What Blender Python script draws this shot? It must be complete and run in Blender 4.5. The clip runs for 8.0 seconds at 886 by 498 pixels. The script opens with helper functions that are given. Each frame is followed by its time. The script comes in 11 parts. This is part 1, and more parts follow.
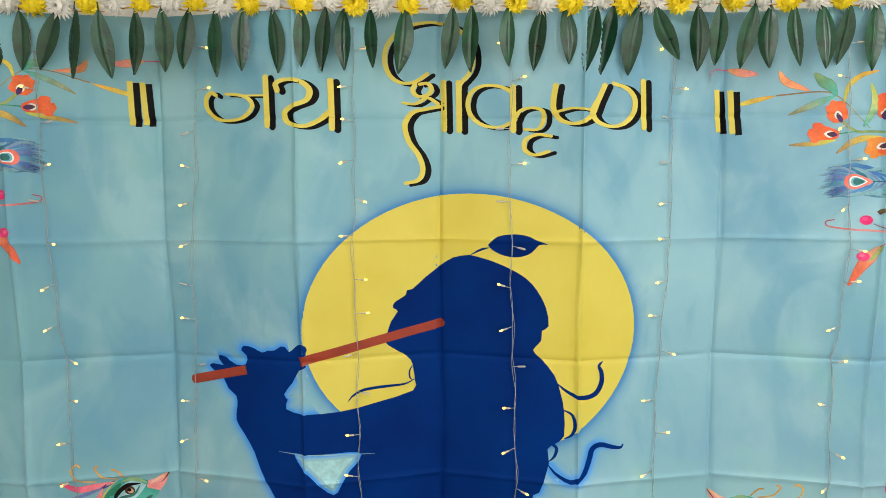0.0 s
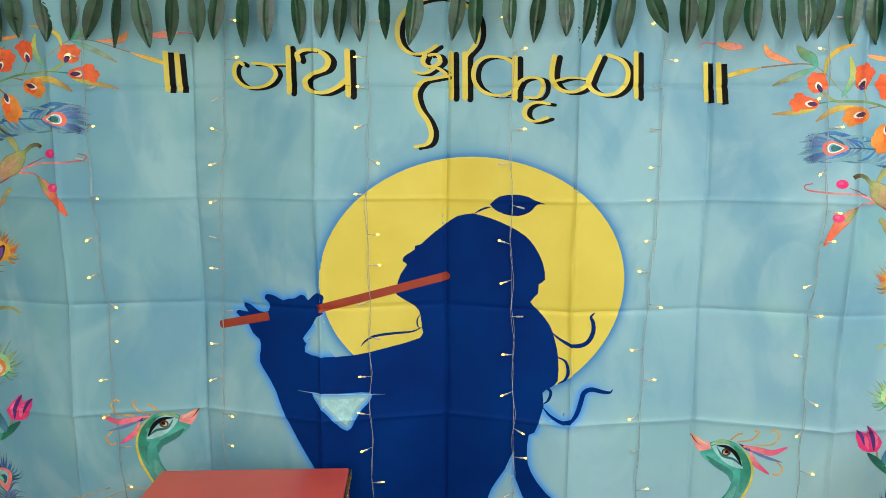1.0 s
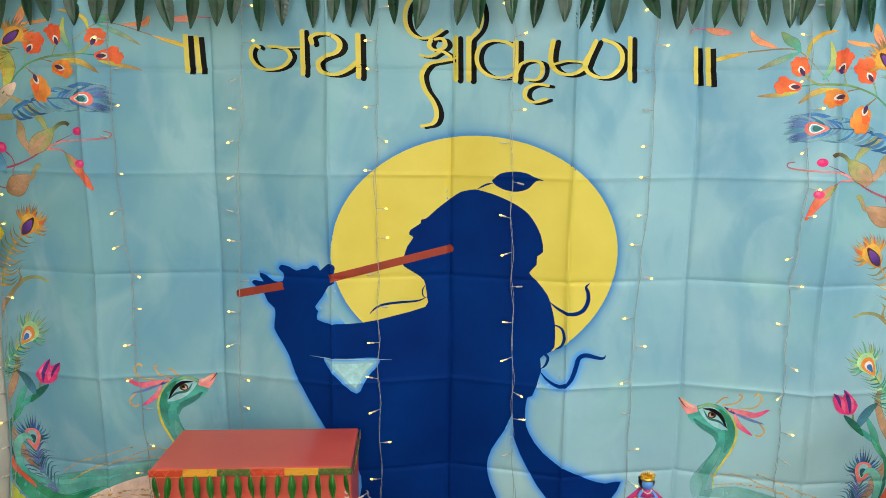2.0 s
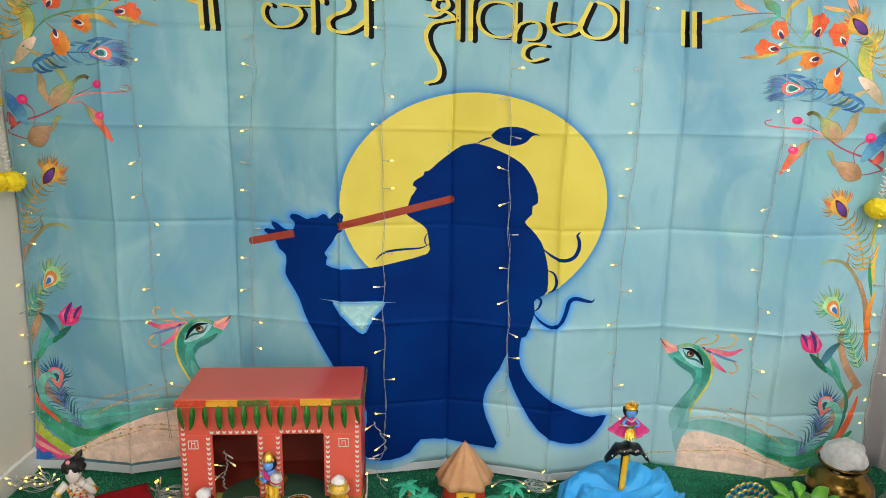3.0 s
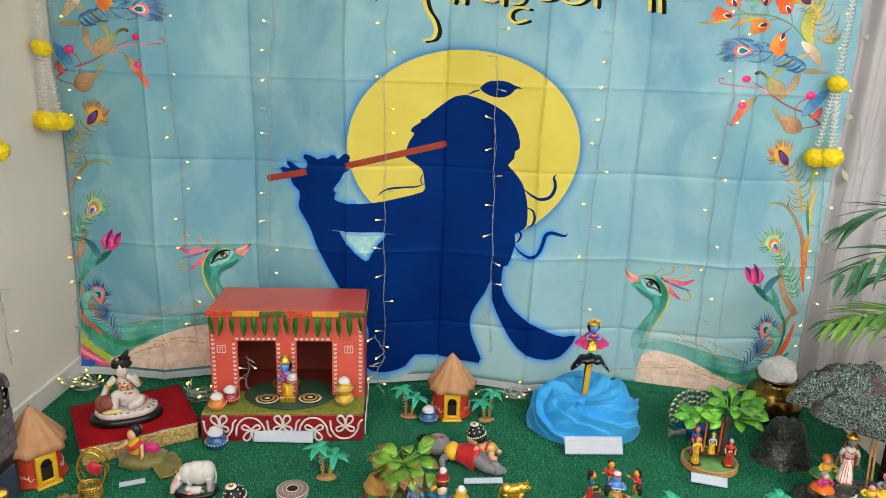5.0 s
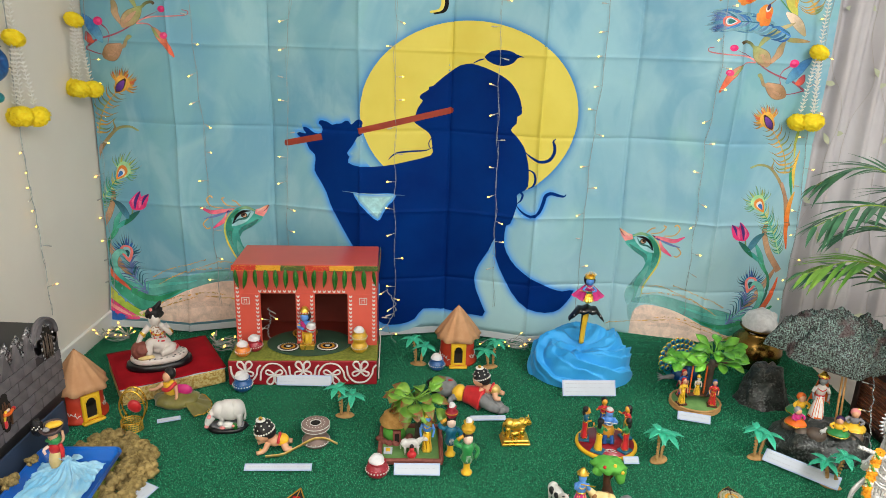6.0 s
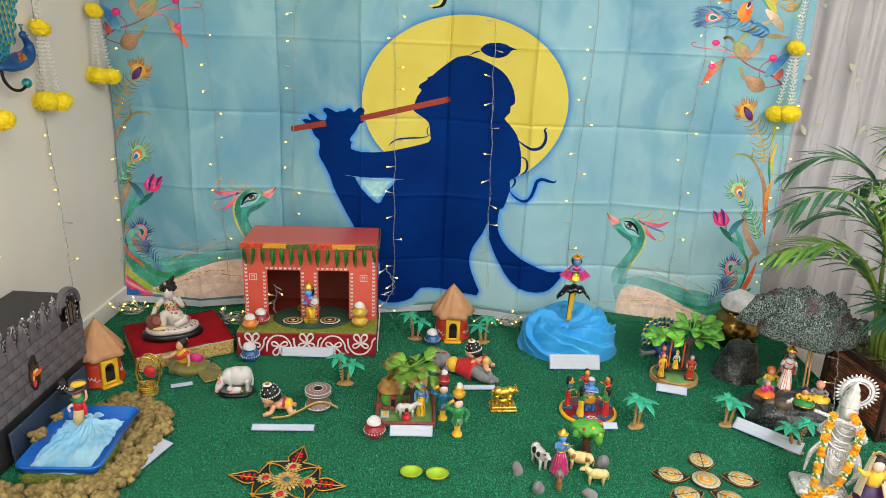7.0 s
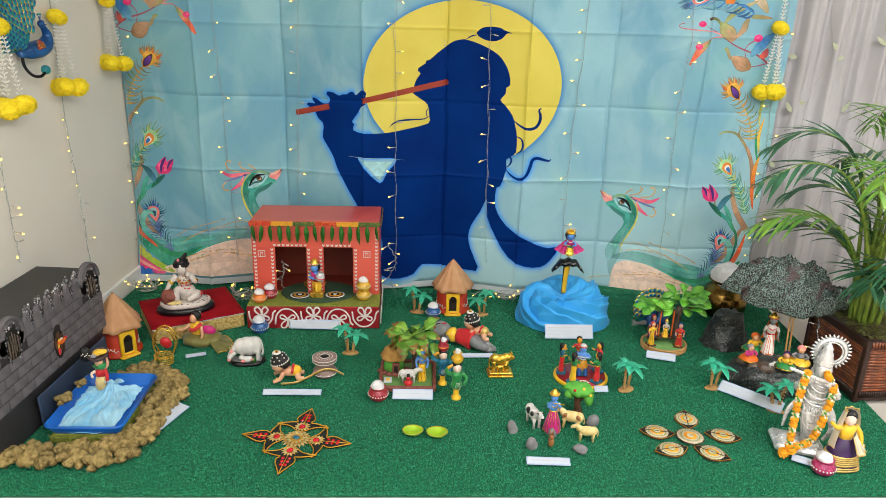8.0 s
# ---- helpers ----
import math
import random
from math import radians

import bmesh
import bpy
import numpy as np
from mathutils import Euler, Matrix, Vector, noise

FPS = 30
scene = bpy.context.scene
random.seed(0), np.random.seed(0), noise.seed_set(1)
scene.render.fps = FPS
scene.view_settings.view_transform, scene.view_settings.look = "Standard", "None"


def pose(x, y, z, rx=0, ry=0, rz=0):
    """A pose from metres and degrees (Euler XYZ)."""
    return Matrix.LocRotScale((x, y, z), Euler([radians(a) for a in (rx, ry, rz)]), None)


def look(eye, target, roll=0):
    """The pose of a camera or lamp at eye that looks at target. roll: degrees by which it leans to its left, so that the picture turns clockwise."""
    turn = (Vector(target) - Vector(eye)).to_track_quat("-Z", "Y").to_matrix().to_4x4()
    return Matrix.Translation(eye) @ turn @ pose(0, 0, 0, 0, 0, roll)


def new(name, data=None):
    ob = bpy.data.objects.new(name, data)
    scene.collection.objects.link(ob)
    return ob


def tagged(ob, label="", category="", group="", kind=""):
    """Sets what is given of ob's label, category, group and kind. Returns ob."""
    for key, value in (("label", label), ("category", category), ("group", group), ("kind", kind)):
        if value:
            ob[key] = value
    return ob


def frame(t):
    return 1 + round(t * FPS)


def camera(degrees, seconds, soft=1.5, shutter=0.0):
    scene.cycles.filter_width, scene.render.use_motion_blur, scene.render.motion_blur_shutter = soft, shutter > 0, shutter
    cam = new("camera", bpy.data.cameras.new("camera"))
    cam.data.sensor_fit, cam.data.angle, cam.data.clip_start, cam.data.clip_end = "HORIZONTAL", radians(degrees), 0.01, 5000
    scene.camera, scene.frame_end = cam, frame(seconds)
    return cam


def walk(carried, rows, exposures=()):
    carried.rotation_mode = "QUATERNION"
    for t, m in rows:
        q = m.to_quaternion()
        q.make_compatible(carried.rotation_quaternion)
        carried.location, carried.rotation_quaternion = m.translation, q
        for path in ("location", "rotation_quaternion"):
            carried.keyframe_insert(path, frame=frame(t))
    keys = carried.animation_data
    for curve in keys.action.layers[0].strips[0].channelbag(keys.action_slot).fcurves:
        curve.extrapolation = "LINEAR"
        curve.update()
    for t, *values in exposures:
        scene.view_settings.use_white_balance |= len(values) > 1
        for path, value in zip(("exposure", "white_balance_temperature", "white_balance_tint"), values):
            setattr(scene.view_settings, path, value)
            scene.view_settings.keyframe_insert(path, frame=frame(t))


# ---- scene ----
cam = camera(64.4, 8.0, soft=0.4)
PATH = [
    (0, (0.024, -1.811, 1.429), (-0.007, 0.172, 1.171), -0.3),
    (0.5, (0.052, -1.889, 1.4), (-0.014, 0.091, 1.121), -0.1),
    (1, (0.07, -1.983, 1.386), (-0.02, -0.009, 1.076), 0.2),
    (2.3, (0.051, -2.155, 1.363), (-0.03, -0.192, 0.99), 0.6),
    (2.5, (0.032, -2.187, 1.365), (-0.03, -0.228, 0.966), 0.7),
    (3, (0.003, -2.275, 1.343), (-0.03, -0.325, 0.901), 1.0),
    (3.5, (0.001, -2.324, 1.339), (-0.016, -0.379, 0.872), 1.5),
    (4, (0.022, -2.394, 1.34), (0.005, -0.454, 0.852), 1.9),
    (4.5, (0.046, -2.517, 1.336), (0.015, -0.584, 0.824), 2.0),
    (6, (0.014, -2.839, 1.336), (-0.012, -0.937, 0.716), 1.9),
    (6.5, (0.025, -2.931, 1.343), (0.004, -1.036, 0.706), 2.2),
    (7, (0.049, -3.015, 1.347), (0.014, -1.121, 0.706), 2.4),
    (7.5, (0.082, -3.102, 1.348), (0.033, -1.212, 0.695), 2.1),
    (8, (0.079, -3.158, 1.339), (0.03, -1.274, 0.668), 1.7),
]
walk(cam, [(t, look(eye, target, roll)) for t, eye, target, roll in PATH])

from mathutils.geometry import tessellate_polygon

# ---------------------------------------------------------------- light
world = bpy.data.worlds.new("room_air")
scene.world = world
world.use_nodes = True
world.node_tree.nodes["Background"].inputs[0].default_value = (0.80, 0.86, 1.0, 1)
world.node_tree.nodes["Background"].inputs[1].default_value = 0.12


def panel_lamp(x, y, sx, sy, watts, colour):
    data = bpy.data.lights.new("ceiling_panel_light", "AREA")
    data.shape, data.size, data.size_y, data.energy, data.color = "RECTANGLE", sx, sy, watts, colour
    ob = new("ceiling_panel_light", data)
    ob.matrix_world = pose(x, y, 2.66)
    return ob


LAMPS = [(1.9, -2.2, 0.6, 0.6, 44), (-0.5, -2.9, 1.2, 0.6, 15), (1.4, -4.0, 1.2, 0.6, 70), (-0.9, -5.0, 1.2, 0.6, 35)]
for x, y, sx, sy, watts in LAMPS:
    panel_lamp(x, y, sx, sy, watts, (0.965, 0.985, 1.0))


# ---------------------------------------------------------------- materials
def rgb(h):
    """A colour from its hex code, made linear."""
    c = [int(h[i:i + 2], 16) / 255 for i in (1, 3, 5)]
    return tuple(v / 12.92 if v < 0.04045 else ((v + 0.055) / 1.055) ** 2.4 for v in c) + (1,)


MATS = {}


def paint(name, a, b=None, rough=0.6, scale=30.0, bump=0.0, bscale=120.0, metal=0.0, contrast=(0.35, 0.65), sheen=0.0, coat=0.0, trans=0.0, sub=0.0, random_tint=0.0, detail=4.0, spec=0.5):
    """A surface in two tones mixed by noise, with a fine relief."""
    if name in MATS:
        return MATS[name]
    m = bpy.data.materials.new(name)
    m.use_nodes = True
    n, l = m.node_tree.nodes, m.node_tree.links
    bs = n["Principled BSDF"]
    bs.inputs["Roughness"].default_value, bs.inputs["Metallic"].default_value = rough, metal
    bs.inputs["Sheen Weight"].default_value, bs.inputs["Coat Weight"].default_value = sheen, coat
    bs.inputs["Coat Roughness"].default_value, bs.inputs["Specular IOR Level"].default_value = 0.12, spec
    bs.inputs["Transmission Weight"].default_value = trans
    bs.inputs["Subsurface Weight"].default_value, bs.inputs["Subsurface Radius"].default_value, bs.inputs["Subsurface Scale"].default_value = sub, (0.6, 0.6, 0.6), 0.01
    co = n.new("ShaderNodeTexCoord")
    no = n.new("ShaderNodeTexNoise")
    no.inputs["Scale"].default_value, no.inputs["Detail"].default_value = scale, detail
    l.new(co.outputs["Object"], no.inputs["Vector"])
    ra = n.new("ShaderNodeMapRange")
    ra.inputs[1].default_value, ra.inputs[2].default_value = contrast
    l.new(no.outputs["Fac"], ra.inputs[0])
    mx = n.new("ShaderNodeMix")
    mx.data_type = "RGBA"
    mx.inputs[6].default_value, mx.inputs[7].default_value = rgb(a), rgb(b or a)
    l.new(ra.outputs[0], mx.inputs[0])
    colour = mx.outputs[2]
    if random_tint:
        oi = n.new("ShaderNodeObjectInfo")
        hs = n.new("ShaderNodeHueSaturation")
        mr = n.new("ShaderNodeMapRange")
        mr.inputs[3].default_value, mr.inputs[4].default_value = 1 - random_tint, 1 + random_tint
        l.new(oi.outputs["Random"], mr.inputs[0])
        l.new(mr.outputs[0], hs.inputs["Value"])
        l.new(colour, hs.inputs["Color"])
        colour = hs.outputs["Color"]
    l.new(colour, bs.inputs["Base Color"])
    rr = n.new("ShaderNodeMapRange")
    rr.inputs[3].default_value, rr.inputs[4].default_value = max(rough - 0.08, 0.02), min(rough + 0.08, 1)
    l.new(no.outputs["Fac"], rr.inputs[0])
    l.new(rr.outputs[0], bs.inputs["Roughness"])
    if bump:
        n2 = n.new("ShaderNodeTexNoise")
        n2.inputs["Scale"].default_value, n2.inputs["Detail"].default_value = bscale, 3
        l.new(co.outputs["Object"], n2.inputs["Vector"])
        bu = n.new("ShaderNodeBump")
        bu.inputs["Strength"].default_value, bu.inputs["Distance"].default_value = min(bump, 1), 0.004
        l.new(n2.outputs["Fac"], bu.inputs["Height"])
        l.new(bu.outputs[0], bs.inputs["Normal"])
    MATS[name] = m
    return m


def glow(name, colour, strength):
    m = bpy.data.materials.new(name)
    m.use_nodes = True
    bs = m.node_tree.nodes["Principled BSDF"]
    bs.inputs["Base Color"].default_value = rgb(colour)
    bs.inputs["Emission Color"].default_value, bs.inputs["Emission Strength"].default_value = rgb(colour), strength
    MATS[name] = m
    return m


# prints on the cloth
INKS = {}
paint("navy", "#002468", "#002e76", rough=0.7, scale=4, spec=0.06)
paint("moon", "#d2c24a", "#dacc58", rough=0.6, scale=5)
paint("flute", "#8e2f1a", "#9b3820", rough=0.6)
paint("letter_yellow", "#d9c64c", "#e2d362", rough=0.6, scale=6)
paint("letter_black", "#050507", "#0a0a0d", rough=0.6, spec=0.15)
for nm, a, b in (("olive", "#6f8c5a", "#a5ae6b"), ("brown", "#8a6b4c", "#b08a63"), ("lime", "#b9c95c", "#e4c94f"), ("salmon", "#ef9a6f", "#f3b06b"),
                 ("pink", "#e2417e", "#f2749a"), ("teal", "#27988c", "#64c0b0"), ("amber", "#d9953a", "#e8b552"), ("khaki", "#8f8a62", "#b5a379"), ("wine", "#8c3b4e", "#b05568"),
                 ("tan", "#a97f63", "#c9a183"), ("blueleaf", "#3f7fa5", "#74b3cc"), ("green", "#1c7a55", "#3fa071"), ("orange", "#e25a2e", "#ec7a3c"),
                 ("darkleaf", "#1d4f57", "#2f6f6a"), ("red", "#c8503f", "#d96f56"), ("coral", "#e2523c", "#ec704e"), ("white_print", "#e9ddd8", "#f2ece8"), ("purple", "#3d2a63", "#56378a"), ("violet", "#6a3a9a", "#8450b4"),
                 ("peach", "#e9cab6", "#f0d8c9"), ("seafoam", "#5fb7a6", "#93d0c4"), ("glitter", "#b98f52", "#d7b884"), ("royal", "#2b5fae", "#4c8cc9"), ("mint", "#9fd49a", "#c2e0a6"), ("rose", "#f0a1a0", "#ee8583"), ("iris_brown", "#5b3b2a", "#3b2a20"), ("sky_print", "#8fc3cf", "#a3d2d6"), ("violet_blue", "#4a5d9c", "#7f8fc4"), ("magenta", "#d9266f", "#e94b86"), ("lawn_print", "#7cb23a", "#a9cf4b")):
    INKS[nm] = (rgb(a), rgb(b))
    paint(nm, a, b, rough=0.62, scale=9, contrast=(0.3, 0.7), spec=0.25)


def wash_paint():
    """Watercolour print: each motif's own ink, blotched and granulated like wet pigment."""
    m = bpy.data.materials.new("watercolour")
    m.use_nodes = True
    n, l = m.node_tree.nodes, m.node_tree.links
    bs = n["Principled BSDF"]
    bs.inputs["Roughness"].default_value, bs.inputs["Specular IOR Level"].default_value = 0.62, 0.25
    at = n.new("ShaderNodeAttribute")
    at.attribute_name = "ink"
    co = n.new("ShaderNodeTexCoord")
    colour = at.outputs["Color"]
    for scale, lo, hi, detail in ((22, 0.84, 1.22, 6), (110, 0.92, 1.10, 3)):
        no = n.new("ShaderNodeTexNoise")
        no.inputs["Scale"].default_value, no.inputs["Detail"].default_value, no.inputs["Distortion"].default_value = scale, detail, 0.7
        l.new(co.outputs["Object"], no.inputs["Vector"])
        ra = n.new("ShaderNodeMapRange")
        ra.inputs[1].default_value, ra.inputs[2].default_value, ra.inputs[3].default_value, ra.inputs[4].default_value = 0.3, 0.7, lo, hi
        l.new(no.outputs["Fac"], ra.inputs[0])
        hs = n.new("ShaderNodeHueSaturation")
        l.new(ra.outputs[0], hs.inputs["Value"])
        l.new(colour, hs.inputs["Color"])
        colour = hs.outputs["Color"]
    l.new(colour, bs.inputs["Base Color"])
    l.new(at.outputs["Alpha"], bs.inputs["Alpha"])
    MATS["watercolour"] = m


wash_paint()


def sky_cloth(name="sky_cloth", halo=""):
    """Watercolour wash on woven polyester, greener to one side and bluer to the other, in overlapping brush patches; with a soft printed glow where the mesh has its fade value."""
    m = paint(name, "#74a9be", "#94c4cf", rough=0.55, scale=2.3, contrast=(0.3, 0.72), bump=0.14, bscale=500, sheen=0.15, detail=6)
    n, l = m.node_tree.nodes, m.node_tree.links
    bs = n["Principled BSDF"]
    colour = bs.inputs["Base Color"].links[0].from_socket
    co = n["Texture Coordinate"].outputs["Object"]

    def blend(fac, tone):
        nonlocal colour
        mx = n.new("ShaderNodeMix")
        mx.data_type = "RGBA"
        mx.inputs[7].default_value = rgb(tone)
        l.new(fac, mx.inputs[0])
        l.new(colour, mx.inputs[6])
        colour = mx.outputs[2]

    def patch(offset, stretch, scale, detail, lo, hi, amount, tone):
        mp = n.new("ShaderNodeMapping")
        mp.inputs["Location"].default_value, mp.inputs["Scale"].default_value = offset, stretch
        l.new(co, mp.inputs[0])
        no = n.new("ShaderNodeTexNoise")
        no.inputs["Scale"].default_value, no.inputs["Detail"].default_value, no.inputs["Distortion"].default_value = scale, detail, 0.9
        l.new(mp.outputs[0], no.inputs["Vector"])
        ra = n.new("ShaderNodeMapRange")
        ra.interpolation_type = "SMOOTHSTEP"
        ra.inputs[1].default_value, ra.inputs[2].default_value, ra.inputs[4].default_value = lo, hi, amount
        l.new(no.outputs["Fac"], ra.inputs[0])
        blend(ra.outputs[0], tone)

    xyz = n.new("ShaderNodeSeparateXYZ")
    l.new(co, xyz.inputs[0])
    for lo, hi, amount, tone in ((0.3, -1.4, 0.42, "#5fa3ac"), (-0.1, 1.4, 0.45, "#93bed2")):
        ra = n.new("ShaderNodeMapRange")
        ra.inputs[1].default_value, ra.inputs[2].default_value, ra.inputs[4].default_value = lo, hi, amount
        l.new(xyz.outputs[0], ra.inputs[0])
        blend(ra.outputs[0], tone)
    patch((3, 7, 1), (1.0, 1.0, 0.8), 2.4, 7, 0.44, 0.64, 0.60, "#5b99ba")
    patch((1, 2, 9), (1.3, 1.0, 0.8), 3.6, 9, 0.46, 0.66, 0.34, "#a9d0d6")
    patch((8, 4, 3), (1.6, 1.0, 0.7), 3.8, 9, 0.52, 0.62, 0.26, "#4f93b4")
    patch((5, 1, 6), (1.2, 1.0, 1.0), 2.4, 7, 0.50, 0.68, 0.34, "#7fbcb4")
    # blends to a paler tone towards low z and positive x
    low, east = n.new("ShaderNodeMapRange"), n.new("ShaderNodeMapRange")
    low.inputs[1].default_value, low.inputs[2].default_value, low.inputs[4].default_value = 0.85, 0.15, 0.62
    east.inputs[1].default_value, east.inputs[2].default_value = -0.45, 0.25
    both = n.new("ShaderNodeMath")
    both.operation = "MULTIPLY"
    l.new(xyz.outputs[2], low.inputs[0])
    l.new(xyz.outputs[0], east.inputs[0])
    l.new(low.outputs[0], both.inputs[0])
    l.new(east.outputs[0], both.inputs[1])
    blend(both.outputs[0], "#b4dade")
    if halo:
        at = n.new("ShaderNodeAttribute")
        at.attribute_name = "fade"
        blend(at.outputs["Fac"], halo)
    l.new(colour, bs.inputs["Base Color"])
    return m


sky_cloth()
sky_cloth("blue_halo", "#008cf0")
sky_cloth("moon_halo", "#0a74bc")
paint("margin_white", "#b9c3c6", "#c6cdd0", rough=0.6, scale=5)
paint("wall_paint", "#dfdad0", "#e4dfd5", rough=0.8, scale=3, bump=0.06, bscale=300)
paint("ceiling_paint", "#e3e1dc", "#e8e6e2", rough=0.9, scale=2)
paint("trim_white", "#e4e2de", "#ebe9e5", rough=0.4, scale=5)
paint("floor_tile", "#c9c1b8", "#d6cfc6", rough=0.35, scale=3, bump=0.03)


# ---------------------------------------------------------------- mesh tools
def spline(pts, n):
    """n points along a smooth curve through pts."""
    p = [Vector(q) for q in pts]
    if len(p) == 2:
        return [p[0].lerp(p[1], i / (n - 1)) for i in range(n)]
    p = [p[0] * 2 - p[1]] + p + [p[-1] * 2 - p[-2]]
    out = []
    for i in range(n):
        u = i / (n - 1) * (len(p) - 3)
        k = min(int(u), len(p) - 4)
        t = u - k
        a, b, c, d = p[k:k + 4]
        out.append(0.5 * (2 * b + (c - a) * t + (2 * a - 5 * b + 4 * c - d) * t * t + (3 * b - a - 3 * c + d) * t ** 3))
    return out


class Build:
    """Collects shapes into one mesh, each with its material."""

    def __init__(self):
        self.v, self.f, self.mi, self.mats, self.smooth = [], [], [], [], []

    def slot(self, mat):
        if mat not in self.mats:
            self.mats.append(mat)
        return self.mats.index(mat)

    def add(self, mat, verts, faces, m=None, smooth=True):
        k, s = len(self.v), self.slot(mat)
        self.v += [(m @ Vector(q))[:] if m else tuple(q) for q in verts]
        for q in faces:
            self.f.append([i + k for i in q])
            self.mi.append(s)
            self.smooth.append(smooth)

    def box(self, mat, c, s, m=None, bevel=0.0):
        h = [x / 2 for x in s]
        b = min(bevel, min(h) * 0.9) or min(h) * 0.04
        V, idx = [], {}
        for sx in (-1, 1):
            for sy in (-1, 1):
                for sz in (-1, 1):
                    sg = (sx, sy, sz)
                    for a in range(3):
                        idx[sg, a] = len(V)
                        V.append(tuple(c[i] + sg[i] * (h[i] if i == a else h[i] - b) for i in range(3)))
        F = []
        for a in range(3):
            p, q = (a + 1) % 3, (a + 2) % 3
            for s1 in (-1, 1):
                def g(x, y):
                    t = [0, 0, 0]
                    t[a], t[p], t[q] = s1, x, y
                    return tuple(t)
                r = [idx[g(x, y), a] for x, y in ((-1, -1), (1, -1), (1, 1), (-1, 1))]
                F.append(r if s1 > 0 else r[::-1])
            for s1 in (-1, 1):
                for s2 in (-1, 1):
                    def e(x):
                        t = [0, 0, 0]
                        t[a], t[p], t[q] = x, s1, s2
                        return tuple(t)
                    r = [idx[e(-1), p], idx[e(1), p], idx[e(1), q], idx[e(-1), q]]
                    F.append(r if s1 * s2 < 0 else r[::-1])
        for sx in (-1, 1):
            for sy in (-1, 1):
                for sz in (-1, 1):
                    r = [idx[(sx, sy, sz), a] for a in range(3)]
                    F.append(r if sx * sy * sz > 0 else r[::-1])
        self.add(mat, V, F, m, smooth=False)

    def lathe(self, mat, c, prof, seg=16, m=None, wob=0.0, flat=(1, 1)):
        """A turned shape: prof is (radius, height) from below upwards."""
        V, F = [], []
        for r, z in prof:
            for i in range(seg):
                a = 2 * math.pi * i / seg
                w = 1 + wob * math.sin(5 * a + 40 * z)
                V.append((c[0] + r * w * flat[0] * math.cos(a), c[1] + r * w * flat[1] * math.sin(a), c[2] + z))
        for j in range(len(prof) - 1):
            for i in range(seg):
                k = (i + 1) % seg
                F.append((j * seg + i, j * seg + k, (j + 1) * seg + k, (j + 1) * seg + i))
        F.append(tuple(range(seg))[::-1])
        F.append(tuple((len(prof) - 1) * seg + i for i in range(seg)))
        self.add(mat, V, F, m)

    def ball(self, mat, c, r, m=None, seg=12, rings=8, lump=0.0, freq=30.0):
        r = r if isinstance(r, (tuple, list)) else (r, r, r)
        V, F = [], []
        for j in range(rings + 1):
            t = math.pi * j / rings
            for i in range(seg):
                a = 2 * math.pi * i / seg
                d = Vector((math.sin(t) * math.cos(a), math.sin(t) * math.sin(a), -math.cos(t)))
                k = 1.0
                if lump:
                    k += lump * noise.noise(Vector((d.x * r[0], d.y * r[1], d.z * r[2])) * freq + Vector(c) * 7)
                V.append((c[0] + d.x * r[0] * k, c[1] + d.y * r[1] * k, c[2] + d.z * r[2] * k))
        for j in range(rings):
            for i in range(seg):
                k = (i + 1) % seg
                F.append((j * seg + i, j * seg + k, (j + 1) * seg + k, (j + 1) * seg + i))
        self.add(mat, V, F, m)

    def tube(self, mat, pts, r, seg=6, m=None, n=0, shape=(1, 1)):
        """A round bar along pts; r is one radius or one for each end, or a list."""
        P = spline(pts, n) if n else [Vector(q) for q in pts]
        R = [r] * len(P) if not isinstance(r, (tuple, list)) else [np.interp(i / (len(P) - 1), np.linspace(0, 1, len(r)), r) for i in range(len(P))]
        V, F = [], []
        last = None
        for i, p in enumerate(P):
            d = (P[min(i + 1, len(P) - 1)] - P[max(i - 1, 0)]).normalized()
            if last is None:
                x = d.orthogonal().normalized()
            else:
                x = (last - d * last.dot(d)).normalized()
            last = x
            y = d.cross(x)
            for k in range(seg):
                a = 2 * math.pi * k / seg
                V.append(p + (x * math.cos(a) * shape[0] + y * math.sin(a) * shape[1]) * R[i])
        for j in range(len(P) - 1):
            for i in range(seg):
                k = (i + 1) % seg
                F.append((j * seg + i, j * seg + k, (j + 1) * seg + k, (j + 1) * seg + i))
        F.append(tuple(range(seg))[::-1])
        F.append(tuple((len(P) - 1) * seg + i for i in range(seg)))
        self.add(mat, V, F, m)

    def leaf(self, mat, length, width, m=None, fold=0.25, bend=0.2, n=7, thick=0.0, wave=0.0, tip=1.0):
        """A leaf blade from the origin along +y, with a raised midrib fold, bending down at its tip."""
        V, F = [], []
        for i in range(n):
            t = i / (n - 1)
            w = width / 2 * math.sin(math.pi * min(t ** (0.8 / tip) * 0.97 + 0.03, 1)) ** 0.85
            w = max(w, width * 0.02)
            y, z = length * t, -bend * length * t * t
            q = wave * length * math.sin(9 * t)
            V += [(-w, y, z + w * fold + q), (0, y, z), (w, y, z + w * fold - q)]
        for i in range(n - 1):
            a = i * 3
            F += [(a, a + 1, a + 4, a + 3), (a + 1, a + 2, a + 5, a + 4)]
        if thick:
            k = len(V)
            V += [(x, y, z - thick) for x, y, z in V]
            F += [tuple(q + k for q in f)[::-1] for f in F]
            rim = [i * 3 for i in range(n)] + [i * 3 + 2 for i in range(n - 1, -1, -1)]
            F += [(rim[i], rim[(i + 1) % len(rim)], rim[(i + 1) % len(rim)] + k, rim[i] + k) for i in range(len(rim))]
        self.add(mat, V, F, m)

